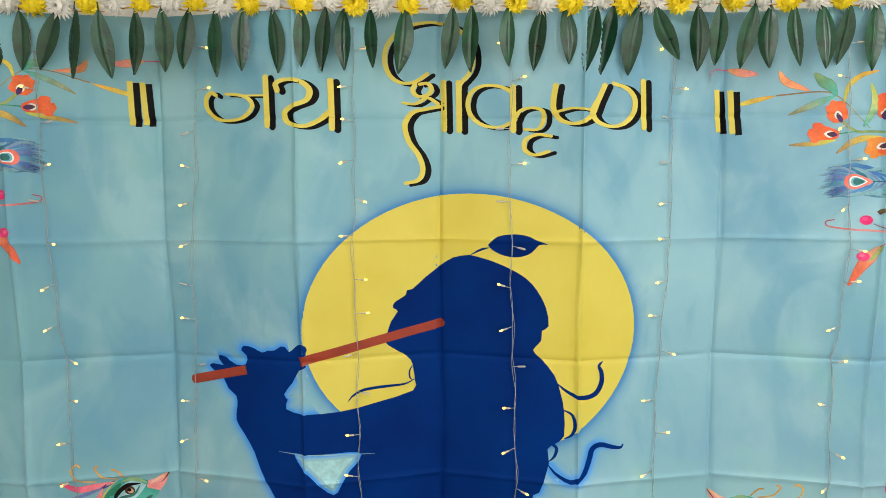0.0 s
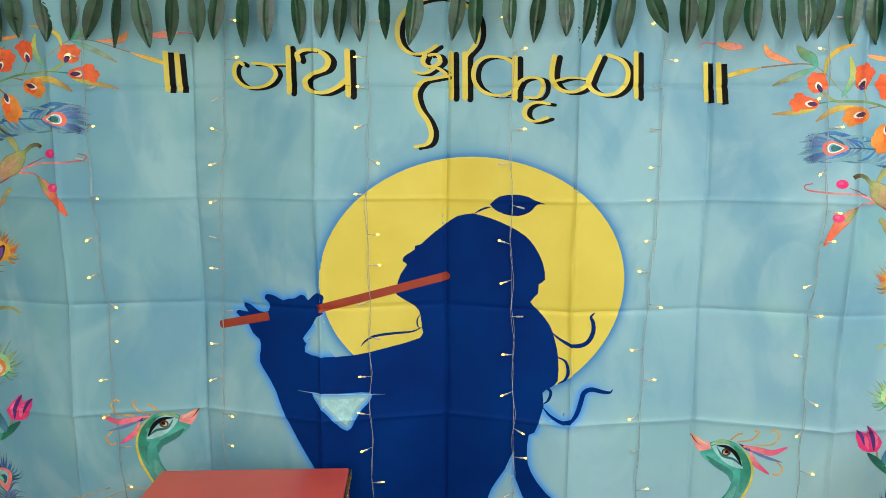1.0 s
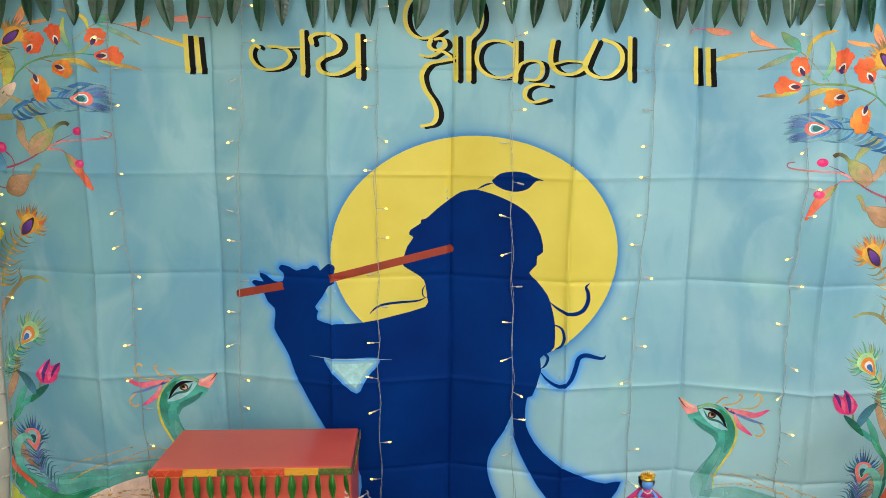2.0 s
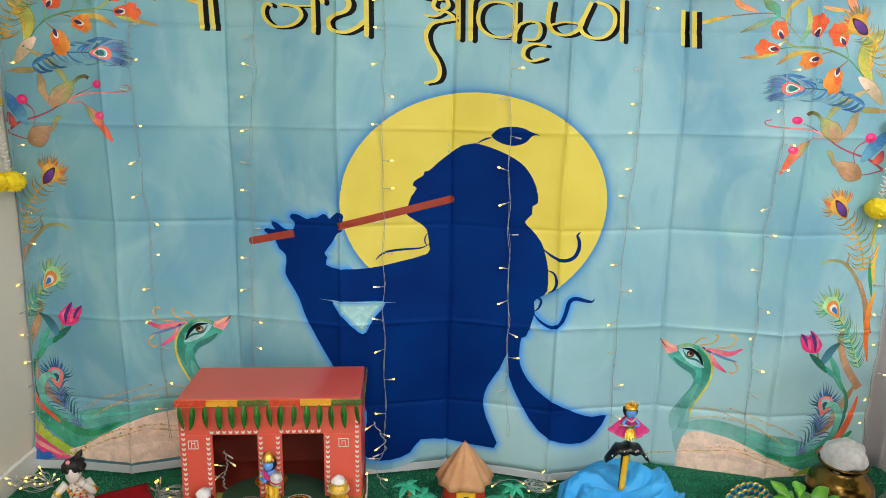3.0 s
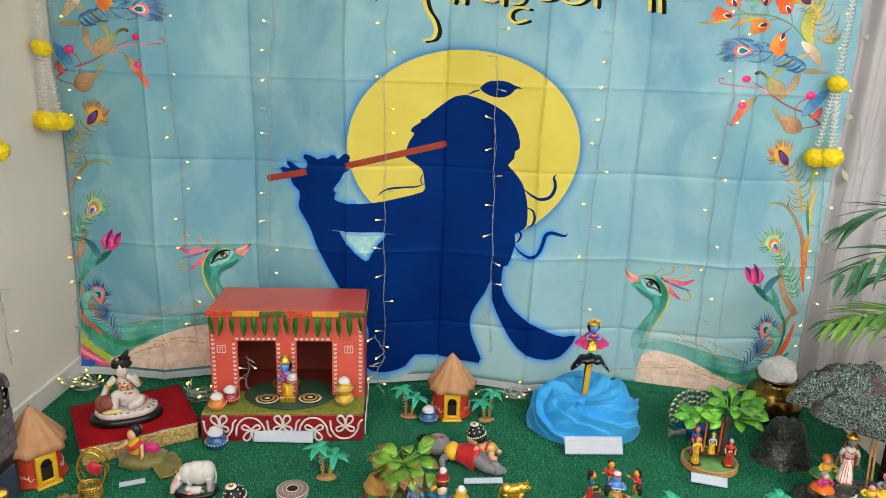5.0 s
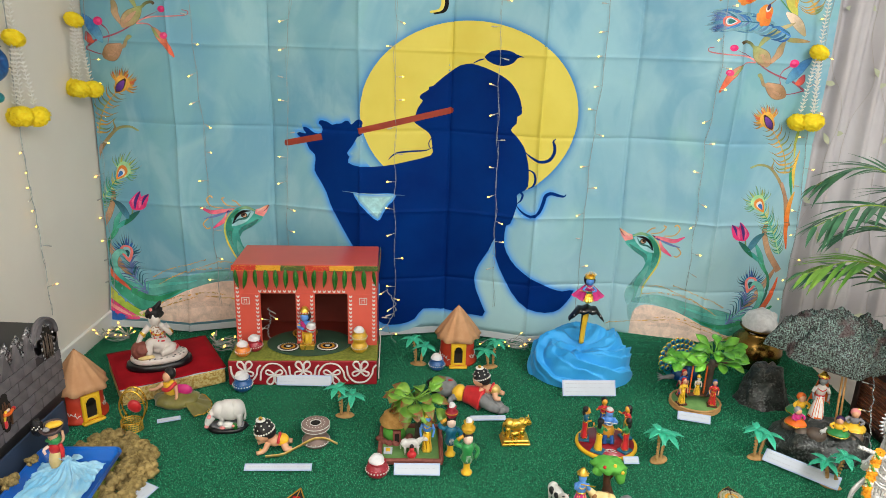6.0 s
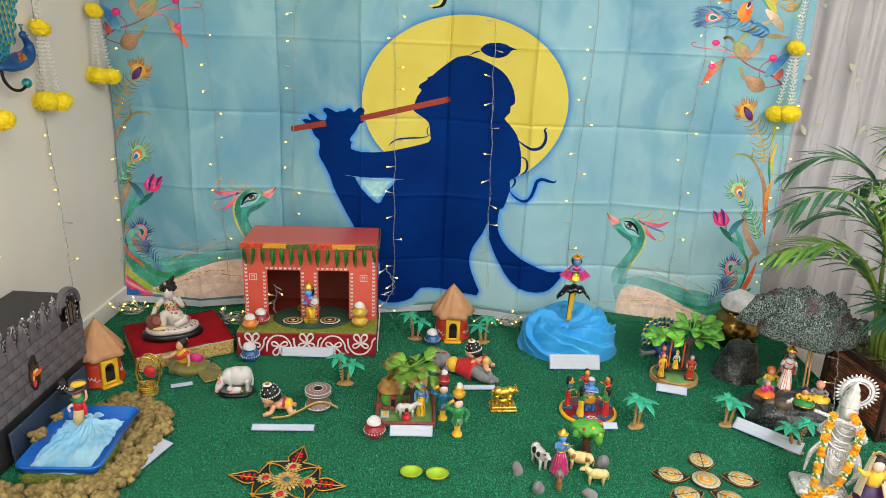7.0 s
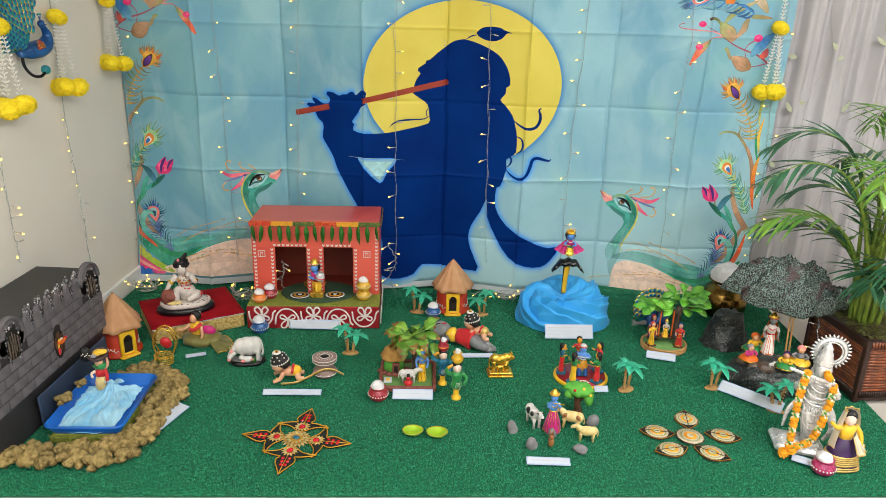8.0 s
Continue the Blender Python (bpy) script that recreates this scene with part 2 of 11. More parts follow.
    def mesh(self, name):
        me = bpy.data.meshes.new(name)
        me.from_pydata(self.v, [], self.f)
        for q in self.mats:
            me.materials.append(MATS[q])
        me.polygons.foreach_set("material_index", self.mi)
        me.polygons.foreach_set("use_smooth", self.smooth)
        me.update()
        return me

    def part(self, name, parent=None, label="", m=None):
        ob = new(name, self.mesh(name))
        if parent:
            ob.parent = parent
        if m:
            ob.matrix_basis = m
        if label:
            ob["label"] = label
        return ob

    def thing(self, name, label, category, m=None, group="", kind=""):
        ob = self.part(name, m=m)
        return tagged(ob, label, category, group, kind)


def empty(name, label, category, m=None, group="", kind=""):
    ob = new(name)
    if m:
        ob.matrix_basis = m
    return tagged(ob, label, category, group, kind)


def share(name, mesh, parent, m, label=""):
    ob = new(name, mesh)
    ob.parent = parent
    ob.matrix_basis = m
    if label:
        ob["label"] = label
    return ob


def aim(p, d, up=(0, 0, 1)):
    """A pose at p whose +y axis runs along d and whose +z is nearest to up."""
    y = Vector(d).normalized()
    x = y.cross(Vector(up))
    x = x.normalized() if x.length > 1e-4 else Vector((1, 0, 0))
    z = x.cross(y)
    return Matrix.Translation(p) @ Matrix((x, y, z)).transposed().to_4x4()


# ---------------------------------------------------------------- the room
LEFT, BACK, RIGHT, FRONT, TOP = -1.48, 0.14, 3.4, -6.2, 2.7


def structure(name, mat, c, s, label, cat, bevel=0.002):
    b = Build()
    b.box(mat, c, s, bevel=bevel)
    return b.thing(name, label, cat, kind="structure")


structure("floor", "floor_tile", ((LEFT + RIGHT) / 2, (FRONT + BACK) / 2, -0.06), (RIGHT - LEFT + 0.4, BACK - FRONT + 0.4, 0.1), "pale grey glossy tiled room floor", "floor")
structure("ceiling", "ceiling_paint", ((LEFT + RIGHT) / 2, (FRONT + BACK) / 2, TOP + 0.05), (RIGHT - LEFT + 0.4, BACK - FRONT + 0.4, 0.1), "plain white painted ceiling", "ceiling")
structure("wall_west", "wall_paint", (LEFT - 0.06, (FRONT + BACK) / 2, TOP / 2 - 0.005), (0.12, BACK - FRONT, TOP), "warm off-white painted wall beside the backdrop", "wall")
structure("wall_north", "wall_paint", ((LEFT + RIGHT) / 2, BACK + 0.06, TOP / 2 - 0.005), (RIGHT - LEFT + 0.24, 0.12, TOP), "off-white painted wall behind the backdrop", "wall")
structure("wall_east", "wall_paint", (RIGHT + 0.06, (FRONT + BACK) / 2, TOP / 2 - 0.005), (0.12, BACK - FRONT, TOP), "off-white painted side wall", "wall")
structure("wall_south", "wall_paint", ((LEFT + RIGHT) / 2, FRONT - 0.06, TOP / 2 - 0.005), (RIGHT - LEFT + 0.24, 0.12, TOP), "off-white painted rear wall", "wall")
b = Build()
b.box("trim_white", (LEFT + 0.008, (FRONT + BACK) / 2, 0.035), (0.016, BACK - FRONT - 0.01, 0.09), bevel=0.005)
b.thing("baseboard", "white painted baseboard along the wall", "baseboard", kind="structure")

# ---------------------------------------------------------------- the backdrop cloth
CREASE_X = [-1.475, -1.11, -0.745, -0.372, -0.012, 0.347, 0.722, 1.09, 1.45]
CREASE_Z = [0.012, 0.269, 0.569, 0.901, 1.217, 1.528, 1.79]
TILT_X = [0.034, -0.038, 0.046, -0.040, 0.040, -0.040, 0.046, -0.042, 0.016]
TILT_Z = [-0.007, 0.006, -0.007, 0.007, -0.007, 0.006, 0.0]


def drape(x, z):
    """How far the cloth hangs from its plane: fold panels left by packing, and slow waves."""
    y = np.interp(x, CREASE_X, TILT_X) + np.interp(z, CREASE_Z, TILT_Z)
    y += 0.004 * math.sin(5.1 * x + 2.2 * z + 0.6) * math.cos(3.3 * z - 1.2 * x) + 0.0022 * math.sin(13 * x + 3 * z)
    for q, c in enumerate(CREASE_X[1:-1]):
        y += (0.0066 if q % 2 else -0.0062) * math.exp(-((x - c - 0.003 * math.sin(7 * z + q)) / 0.0052) ** 2)
    for q, c in enumerate(CREASE_Z[1:-1]):
        y += (-0.0038 if q % 2 else 0.0038) * math.exp(-((z - c - 0.003 * math.sin(5 * x + q)) / 0.0065) ** 2)
    y += 0.0014 * noise.noise((x * 9, z * 7, 0.3)) + 0.0008 * noise.noise((x * 24, z * 15, 6.1)) + 0.0034 * noise.noise((x * 3.1, z * 2.6, 4.7))
    sag = max(0.0, min(1.0, (-0.75 - x) / 0.7)) * max(0.0, 1 - z / 0.7)
    return y - 0.07 * sag * sag


def divide(lines, step):
    out = []
    for a, b in zip(lines, lines[1:]):
        n = max(1, round((b - a) / step))
        out += [a + (b - a) * i / n for i in range(n)]
        out += [a + d for d in (0.004, 0.008, 0.014)] + [b - d for d in (0.014, 0.008, 0.004)]
    return sorted(out + [lines[-1]])


GRID_X, GRID_Z = divide(CREASE_X, 0.026), divide(CREASE_Z, 0.026)
backdrop = empty("backdrop", "pale blue printed cloth backdrop with a dark blue silhouette before a yellow moon, hung on the wall", "backdrop")


def cloth_sheet(name, mat, x0, x1, z0, z1, lift, back=False):
    xs = [x for x in GRID_X if x0 < x < x1]
    zs = [z for z in GRID_Z if z0 < z < z1]
    xs, zs = [x0] + xs + [x1], [z0] + zs + [z1]
    V = [(x, drape(x, z) - lift, z) for z in zs for x in xs]
    F = [(j * len(xs) + i, j * len(xs) + i + 1, (j + 1) * len(xs) + i + 1, (j + 1) * len(xs) + i) for j in range(len(zs) - 1) for i in range(len(xs) - 1)]
    b = Build()
    b.add(mat, V, F)
    ob = b.part(name, backdrop)
    sharpen(ob.data)
    so = ob.modifiers.new("cloth", "SOLIDIFY")
    so.thickness, so.offset = 0.001, -1
    return ob


def sharpen(me):
    """Hard edges along the fold lines of the cloth."""
    co = me.vertices
    for e in me.edges:
        a, c = co[e.vertices[0]].co, co[e.vertices[1]].co
        e.use_edge_sharp = any(abs(a.x - q) < 1e-4 and abs(c.x - q) < 1e-4 for q in CREASE_X) or any(abs(a.z - q) < 1e-4 and abs(c.z - q) < 1e-4 for q in CREASE_Z)


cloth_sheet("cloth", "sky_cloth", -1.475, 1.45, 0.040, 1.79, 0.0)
cloth_sheet("hem", "margin_white", -1.475, 1.45, 0.012, 0.0405, 0.0006)


class Print:
    """Flat printed shapes that lie on the hanging cloth, one mesh a motif."""

    def __init__(self, fix=None):
        self.b, self.fix, self.big, self.fades, self.inks = Build(), fix or (lambda p: p), False, {}, {}

    def tone(self, mat, t, q):
        """The ink of a tone, or of a run from one tone to another, at t along it."""
        a, c = (mat.split(">") * 2)[:2]
        k = 0.5 + 0.9 * noise.noise((q[0] * 14, q[1] * 14, 2.0))
        mix = [Vector(INKS[m][0]).lerp(Vector(INKS[m][1]), min(max(k, 0), 1)) for m in (a, c)]
        return mix[0].lerp(mix[1], t)

    def put(self, mat, pts, faces, layer, run=None, alpha=None):
        P = [self.fix(q) for q in pts]
        if mat.split(">")[0] in INKS:
            k = len(self.b.v)
            for i, q in enumerate(pts):
                c = self.tone(mat, run[i] if run else 0.5, q)
                self.inks[k + i] = (c[0], c[1], c[2], alpha[i] if alpha else 1.0)
            mat = "watercolour"
        self.b.add(mat, [(x, -0.00026 * layer - 0.0006, z) for x, z in P], faces)

    def shape(self, mat, outline, layer, big=False, alpha=None):
        tri = tessellate_polygon([[Vector((x, z, 0)) for x, z in outline]])
        self.put(mat, outline, [tuple(t) for t in tri], layer, None, alpha)
        self.big |= big

    def oval(self, mat, x, z, rx, rz, layer, turn=0.0, n=28, wob=0.0, big=False, phase=0.0):
        pts = []
        for i in range(n):
            a = 2 * math.pi * i / n
            k = 1 + wob * math.sin(3 * a + phase) + wob * 0.7 * math.sin(5 * a + phase * 2)
            u, v = rx * k * math.cos(a), rz * k * math.sin(a)
            pts.append((x + u * math.cos(turn) - v * math.sin(turn), z + u * math.sin(turn) + v * math.cos(turn)))
        self.shape(mat, pts, layer, big)

    def stroke(self, mat, width, pts, layer, taper="leaf", n=0, fade=(1.0, 1.0)):
        """A brush stroke along a curve: 'leaf' swells in the middle, 'pen' keeps its width, 'tail' thins out."""
        n = n or max(6, 4 * len(pts))
        P = spline([(x, z, 0) for x, z in pts], n)
        V, run, alpha = [], [], []
        for i, p in enumerate(P):
            d = (P[min(i + 1, n - 1)] - P[max(i - 1, 0)]).normalized()
            t = i / (n - 1)
            w = {"leaf": math.sin(math.pi * (0.04 + 0.92 * t)) ** 0.8, "pen": 1.0, "tail": 1.02 - t, "stem": 0.45 + 0.55 * t, "nib": 0.55 + 0.45 * abs(d.y)}[taper]
            s = Vector((-d.y, d.x, 0)) * (width / 2 * w)
            if mat.split(">")[0] in INKS:
                V += [(p + s * k)[:2] for k in (1.03, 0.88, -0.88, -1.03)]
                run += [t] * 4
                f = fade[0] + (fade[1] - fade[0]) * t
                alpha += [f * 0.15, f, f, f * 0.15]
            else:
                V += [(p + s)[:2], (p - s)[:2]]
        k = len(V) // n
        F = [(k * i + j, k * i + j + 1, k * i + k + j + 1, k * i + k + j) for i in range(n - 1) for j in range(k - 1)]
        self.put(mat, V, F, layer, run, alpha)

    def glow_stroke(self, mat, width, pts, layer, n=40):
        """A soft band along a curve that fades out to both sides."""
        P = spline([(x, z, 0) for x, z in pts], n)
        V, k0 = [], len(self.b.v)
        for i, p in enumerate(P):
            d = (P[min(i + 1, n - 1)] - P[max(i - 1, 0)]).normalized()
            e = min(1, 3.2 * (1 - i / (n - 1)))
            for q, f in ((-1, 0), (-0.55, 0.2), (-0.25, 0.75), (0.25, 0.75), (0.55, 0.2), (1, 0)):
                self.fades[k0 + len(V)] = f * e
                V.append((p + Vector((-d.y, d.x, 0)) * (width / 2 * q * (0.4 + 0.6 * e)))[:2])
        self.put(mat, V, [(6 * i + j, 6 * i + j + 1, 6 * i + j + 7, 6 * i + j + 6) for i in range(n - 1) for j in range(5)], layer)

    def halo(self, mat, outline, width, layer):
        n = len(outline)
        area = sum(outline[i][0] * outline[(i + 1) % n][1] - outline[(i + 1) % n][0] * outline[i][1] for i in range(n))
        sg = 1 if area > 0 else -1
        nor = []
        for i in range(n):
            a, c = Vector(outline[i - 1]), Vector(outline[(i + 1) % n])
            d = (c - a).normalized()
            nor.append(Vector((d.y, -d.x)) * sg)
        nor = [(nor[i - 1] + nor[i] * 2 + nor[(i + 1) % n]).normalized() for i in range(n)]
        rings = [(-math.copysign(0.004, width), 0.95), (width * 0.14, 0.74), (width * 0.34, 0.40), (width * 0.62, 0.14), (width, 0.0)]
        V, F = [], []
        k0 = len(self.b.v)
        for d, fade in rings:
            for i in range(n):
                self.fades[k0 + len(V)] = fade
                V.append((outline[i][0] + nor[i].x * d, outline[i][1] + nor[i].y * d))
        for j in range(len(rings) - 1):
            F += [(j * n + i, j * n + (i + 1) % n, (j + 1) * n + (i + 1) % n, (j + 1) * n + i) for i in range(n)]
        self.put(mat, V, F, layer)

    def lay(self, name, label=""):
        me = self.b.mesh(name)
        if self.fades:
            at = me.attributes.new("fade", "FLOAT", "POINT")
            for k, q in self.fades.items():
                at.data[k].value = q
        if self.inks:
            at = me.attributes.new("ink", "FLOAT_COLOR", "POINT")
            for k, q in self.inks.items():
                at.data[k].color = q
        bm = bmesh.new()
        bm.from_mesh(me)
        span = [[min(v.co[k] for v in bm.verts), max(v.co[k] for v in bm.verts)] for k in range(3)]
        for lines, axis in ((GRID_X, 0), (GRID_Z, 2)):
            for q in [w for w in lines if span[axis][0] < w < span[axis][1]]:
                co, no = [0, 0, 0], [0, 0, 0]
                co[axis], no[axis] = q, 1
                bmesh.ops.bisect_plane(bm, geom=bm.verts[:] + bm.edges[:] + bm.faces[:], plane_co=co, plane_no=no, dist=1e-5)
        for v in bm.verts:
            v.co.y += drape(v.co.x, v.co.z)
        bm.normal_update()
        for f in bm.faces:
            if f.normal.y > 0:
                f.normal_flip()
        bm.to_mesh(me)
        bm.free()
        sharpen(me)
        ob = new(name, me)
        ob.parent = backdrop
        if label:
            ob["label"] = label
        return ob


def smooth_outline(pts, k=3):
    return [tuple(q[:2]) for q in spline([(x, z, 0) for x, z in list(pts) + [pts[0]]], k * len(pts) + 1)[:-1]]


# printed silhouette, moon and flute (x, z in metres on the cloth)
HEAD = [(0.064, 1.176), (0.02, 1.167), (-0.019, 1.14), (-0.054, 1.113), (-0.085, 1.085), (-0.101, 1.081), (-0.103, 1.07), (-0.116, 1.061), (-0.134, 1.049), (-0.137, 1.035), (-0.125, 1.026), (-0.143, 0.999), (-0.154, 0.966), (-0.158, 0.946), (-0.152, 0.934), (-0.12, 0.912), (-0.093, 0.889), (-0.086, 0.861), (-0.083, 0.834), (-0.088, 0.805)]
ARM = [(-0.185, 0.78), (-0.277, 0.763), (-0.369, 0.761), (-0.42, 0.772), (-0.415, 0.798), (-0.425, 0.812), (-0.4, 0.846), (-0.381, 0.879), (-0.362, 0.889), (-0.369, 0.904), (-0.359, 0.935), (-0.368, 0.949), (-0.38, 0.949), (-0.393, 0.939), (-0.407, 0.927), (-0.416, 0.939), (-0.43, 0.941), (-0.448, 0.929), (-0.467, 0.927), (-0.485, 0.921), (-0.508, 0.932), (-0.535, 0.936), (-0.543, 0.922), (-0.529, 0.909), (-0.532, 0.885), (-0.56, 0.882), (-0.587, 0.898), (-0.608, 0.905), (-0.61, 0.893), (-0.597, 0.878), (-0.629, 0.881), (-0.637, 0.872), (-0.616, 0.856), (-0.598, 0.842), (-0.585, 0.814), (-0.563, 0.795), (-0.561, 0.767), (-0.565, 0.729), (-0.543, 0.691), (-0.516, 0.643), (-0.499, 0.594), (-0.468, 0.534)]
BODY = [(-0.424, 0.454), (-0.378, 0.383), (-0.304, 0.28), (-0.289, 0.214), (-0.306, 0.109), (-0.277, 0.067), (-0.209, 0.059), (-0.141, 0.08), (-0.103, 0.126), (-0.006, 0.118), (0.157, 0.107), (0.152, 0.159), (0.127, 0.216), (0.114, 0.277), (0.128, 0.339), (0.167, 0.41), (0.193, 0.474)]
SCARF = [(0.196, 0.391), (0.246, 0.281), (0.306, 0.195), (0.384, 0.153), (0.46, 0.147), (0.506, 0.176), (0.545, 0.242), (0.494, 0.240), (0.437, 0.258), (0.365, 0.296), (0.288, 0.350), (0.244, 0.41), (0.230, 0.462), (0.234, 0.53)]
HAIR = [(0.25, 0.539), (0.274, 0.622), (0.27, 0.661), (0.29, 0.678), (0.312, 0.7), (0.312, 0.767), (0.303, 0.813), (0.287, 0.86), (0.254, 0.901), (0.231, 0.925), (0.252, 0.951), (0.253, 0.978), (0.27, 0.992), (0.262, 1.042), (0.239, 1.086), (0.211, 1.117), (0.166, 1.143), (0.113, 1.164)]
ARM_GAP = [(-0.399, 0.65), (-0.325, 0.645), (-0.236, 0.644), (-0.241, 0.62), (-0.26, 0.6), (-0.279, 0.57), (-0.3, 0.538), (-0.344, 0.578), (-0.381, 0.622)]
PLUME = [(0.112, 1.203), (0.137, 1.225), (0.181, 1.232), (0.216, 1.227), (0.234, 1.218), (0.265, 1.207), (0.243, 1.205), (0.222, 1.183), (0.191, 1.172), (0.156, 1.175), (0.125, 1.189)]

FLUTE_A = [(-0.684, 0.834), (-0.531, 0.870)]
FLUTE_B = [(-0.378, 0.903), (-0.014, 0.988)]

p = Print()
p.oval("moon", 0.063, 0.981, 0.4325, 0.355, 2, n=72, big=True)
p.lay("moon_print", "pale yellow oval moon")
p = Print()
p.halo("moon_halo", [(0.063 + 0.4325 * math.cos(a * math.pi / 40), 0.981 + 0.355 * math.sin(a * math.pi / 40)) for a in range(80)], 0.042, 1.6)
p.big = True
p.lay("moon_halo_print", "soft blue glow round the moon")
OUTLINE = smooth_outline(HEAD + ARM + BODY + SCARF + HAIR, 2)
p = Print()
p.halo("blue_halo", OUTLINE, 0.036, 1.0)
p.big = True
p.lay("silhouette_halo_print", "bright blue glow round the silhouette")
p = Print()
p.shape("navy", OUTLINE, 4, big=True)
p.lay("silhouette_print", "dark navy blue silhouette shape")
p = Print()
p.shape("sky_print", smooth_outline(ARM_GAP), 5.2)
p.lay("arm_gap_print", "pale blue gap in the silhouette")
p = Print()
p.halo("blue_halo", smooth_outline(ARM_GAP), -0.013, 5.6)
p.stroke("sky_print", 0.0035, [(-0.445, 0.653), (-0.38, 0.650), (-0.30, 0.646), (-0.19, 0.640)], 6, fade=(0.8, 0.8))
p.lay("arm_gap_halo_print", "soft blue glow inside the gap")
p = Print()
p.glow_stroke("blue_halo", 0.08, [(0.262, 0.63), (0.294, 0.594), (0.331, 0.577), (0.363, 0.595), (0.379, 0.635), (0.387, 0.664), (0.409, 0.674), (0.442, 0.665), (0.475, 0.661)], 1.3)
p.lay("curl_halo_print", "soft blue glow round a curl of hair")
p = Print()


def hair_stroke(w, pts):
    p.stroke("navy", w, pts, 4.6, "leaf", n=24)


hair_stroke(0.0135, [(0.293, 0.839), (0.321, 0.818), (0.358, 0.803), (0.393, 0.811), (0.41, 0.839), (0.41, 0.867), (0.403, 0.885), (0.414, 0.896)])
hair_stroke(0.015, [(0.272, 0.618), (0.294, 0.594), (0.331, 0.577), (0.363, 0.595), (0.379, 0.635), (0.387, 0.664), (0.409, 0.674), (0.442, 0.665), (0.465, 0.661), (0.473, 0.67)])
hair_stroke(0.009, [(0.305, 0.771), (0.332, 0.758), (0.34, 0.729), (0.332, 0.705), (0.313, 0.693)])
hair_stroke(0.009, [(0.268, 0.661), (0.277, 0.677), (0.293, 0.666), (0.287, 0.642), (0.272, 0.627)])
hair_stroke(0.006, [(0.068, 1.176), (0.094, 1.19), (0.116, 1.196)])
hair_stroke(0.0075, [(-0.258, 0.788), (-0.244, 0.804), (-0.217, 0.817), (-0.166, 0.822), (-0.111, 0.825), (-0.082, 0.837)])
hair_stroke(0.0045, [(-0.086, 0.877), (-0.096, 0.861), (-0.096, 0.843), (-0.088, 0.833)])
p.shape("navy", smooth_outline(PLUME), 4.6)
p.lay("hair_curl_print", "thin navy curling strands and a plume")
p = Print()
p.stroke("flute", 0.025, FLUTE_A, 6, "pen", n=12)
p.stroke("flute", 0.025, FLUTE_B, 6, "pen", n=24)
p.oval("flute", FLUTE_B[1][0], FLUTE_B[1][1], 0.0125, 0.0125, 6)
p.oval("flute", FLUTE_A[0][0], FLUTE_A[0][1], 0.0088, 0.0125, 6, turn=0.2)
p.lay("flute_print", "brick red flute")

yellow, black = Print(), Print()


def letter(w, pts, cut=False):
    """One pen stroke of the greeting, in yellow with its black drop shadow."""
    yellow.stroke("letter_yellow", w * 0.95, pts, 3, "nib", n=max(6, 5 * len(pts)))
    black.stroke("letter_black", w * 1.1, [(x + 0.0145, z - 0.004) for x, z in pts], 2, "nib", n=max(6, 5 * len(pts)))
    for a, c in () if cut else ((pts[0], pts[1]), (pts[-1], pts[-2])):
        d = Vector((a[0] - c[0], a[1] - c[1])).normalized()
        k = 0.55 + 0.45 * abs(d.y)
        yellow.oval("letter_yellow", a[0], a[1], w * 0.475 * k, w * 0.475 * k, 3.02, n=14)
        black.oval("letter_black", a[0] + 0.0145, a[1] - 0.004, w * 0.55 * k, w * 0.55 * k, 2.02, n=14)


letter(0.0145, [(-0.812, 1.629), (-0.811, 1.516)], True)
letter(0.0145, [(-0.783, 1.626), (-0.778, 1.517)], True)
letter(0.013, [(-0.583, 1.589), (-0.598, 1.596), (-0.612, 1.579), (-0.607, 1.552), (-0.58, 1.529), (-0.538, 1.526), (-0.503, 1.538), (-0.485, 1.561), (-0.496, 1.58), (-0.522, 1.589), (-0.556, 1.592)])
letter(0.0087, [(-0.501, 1.587), (-0.451, 1.586)])
letter(0.0159, [(-0.446, 1.63), (-0.446, 1.512)])
letter(0.0159, [(-0.416, 1.598), (-0.419, 1.614), (-0.396, 1.623), (-0.358, 1.619), (-0.335, 1.598), (-0.344, 1.573), (-0.381, 1.557), (-0.399, 1.54), (-0.389, 1.517), (-0.351, 1.509), (-0.316, 1.523), (-0.286, 1.547)])
letter(0.0159, [(-0.284, 1.621), (-0.283, 1.504)])
letter(0.013, [(0.039, 1.6), (0.042, 1.615), (0.066, 1.643), (0.074, 1.676), (0.066, 1.716), (0.035, 1.75), (-0.013, 1.767), (-0.065, 1.764), (-0.107, 1.748), (-0.141, 1.711), (-0.149, 1.671), (-0.137, 1.636), (-0.109, 1.618), (-0.074, 1.621), (-0.042, 1.641)])
letter(0.013, [(-0.074, 1.615), (-0.08, 1.598), (-0.067, 1.585), (-0.043, 1.588), (-0.032, 1.603), (-0.042, 1.617), (-0.063, 1.615)])
letter(0.0116, [(-0.106, 1.568), (-0.074, 1.566), (-0.043, 1.581), (-0.015, 1.566)])
letter(0.0145, [(-0.01, 1.56), (-0.046, 1.553), (-0.082, 1.543), (-0.101, 1.512), (-0.091, 1.47), (-0.067, 1.435), (-0.056, 1.4), (-0.067, 1.372), (-0.101, 1.363)])
letter(0.0159, [(-0.002, 1.62), (0.0, 1.501)])
letter(0.0159, [(0.037, 1.618), (0.039, 1.499)])
letter(0.013, [(0.174, 1.59), (0.143, 1.606), (0.101, 1.609), (0.071, 1.594), (0.061, 1.563), (0.071, 1.532), (0.101, 1.51), (0.143, 1.505), (0.175, 1.518)])
letter(0.0159, [(0.174, 1.604), (0.176, 1.497)])
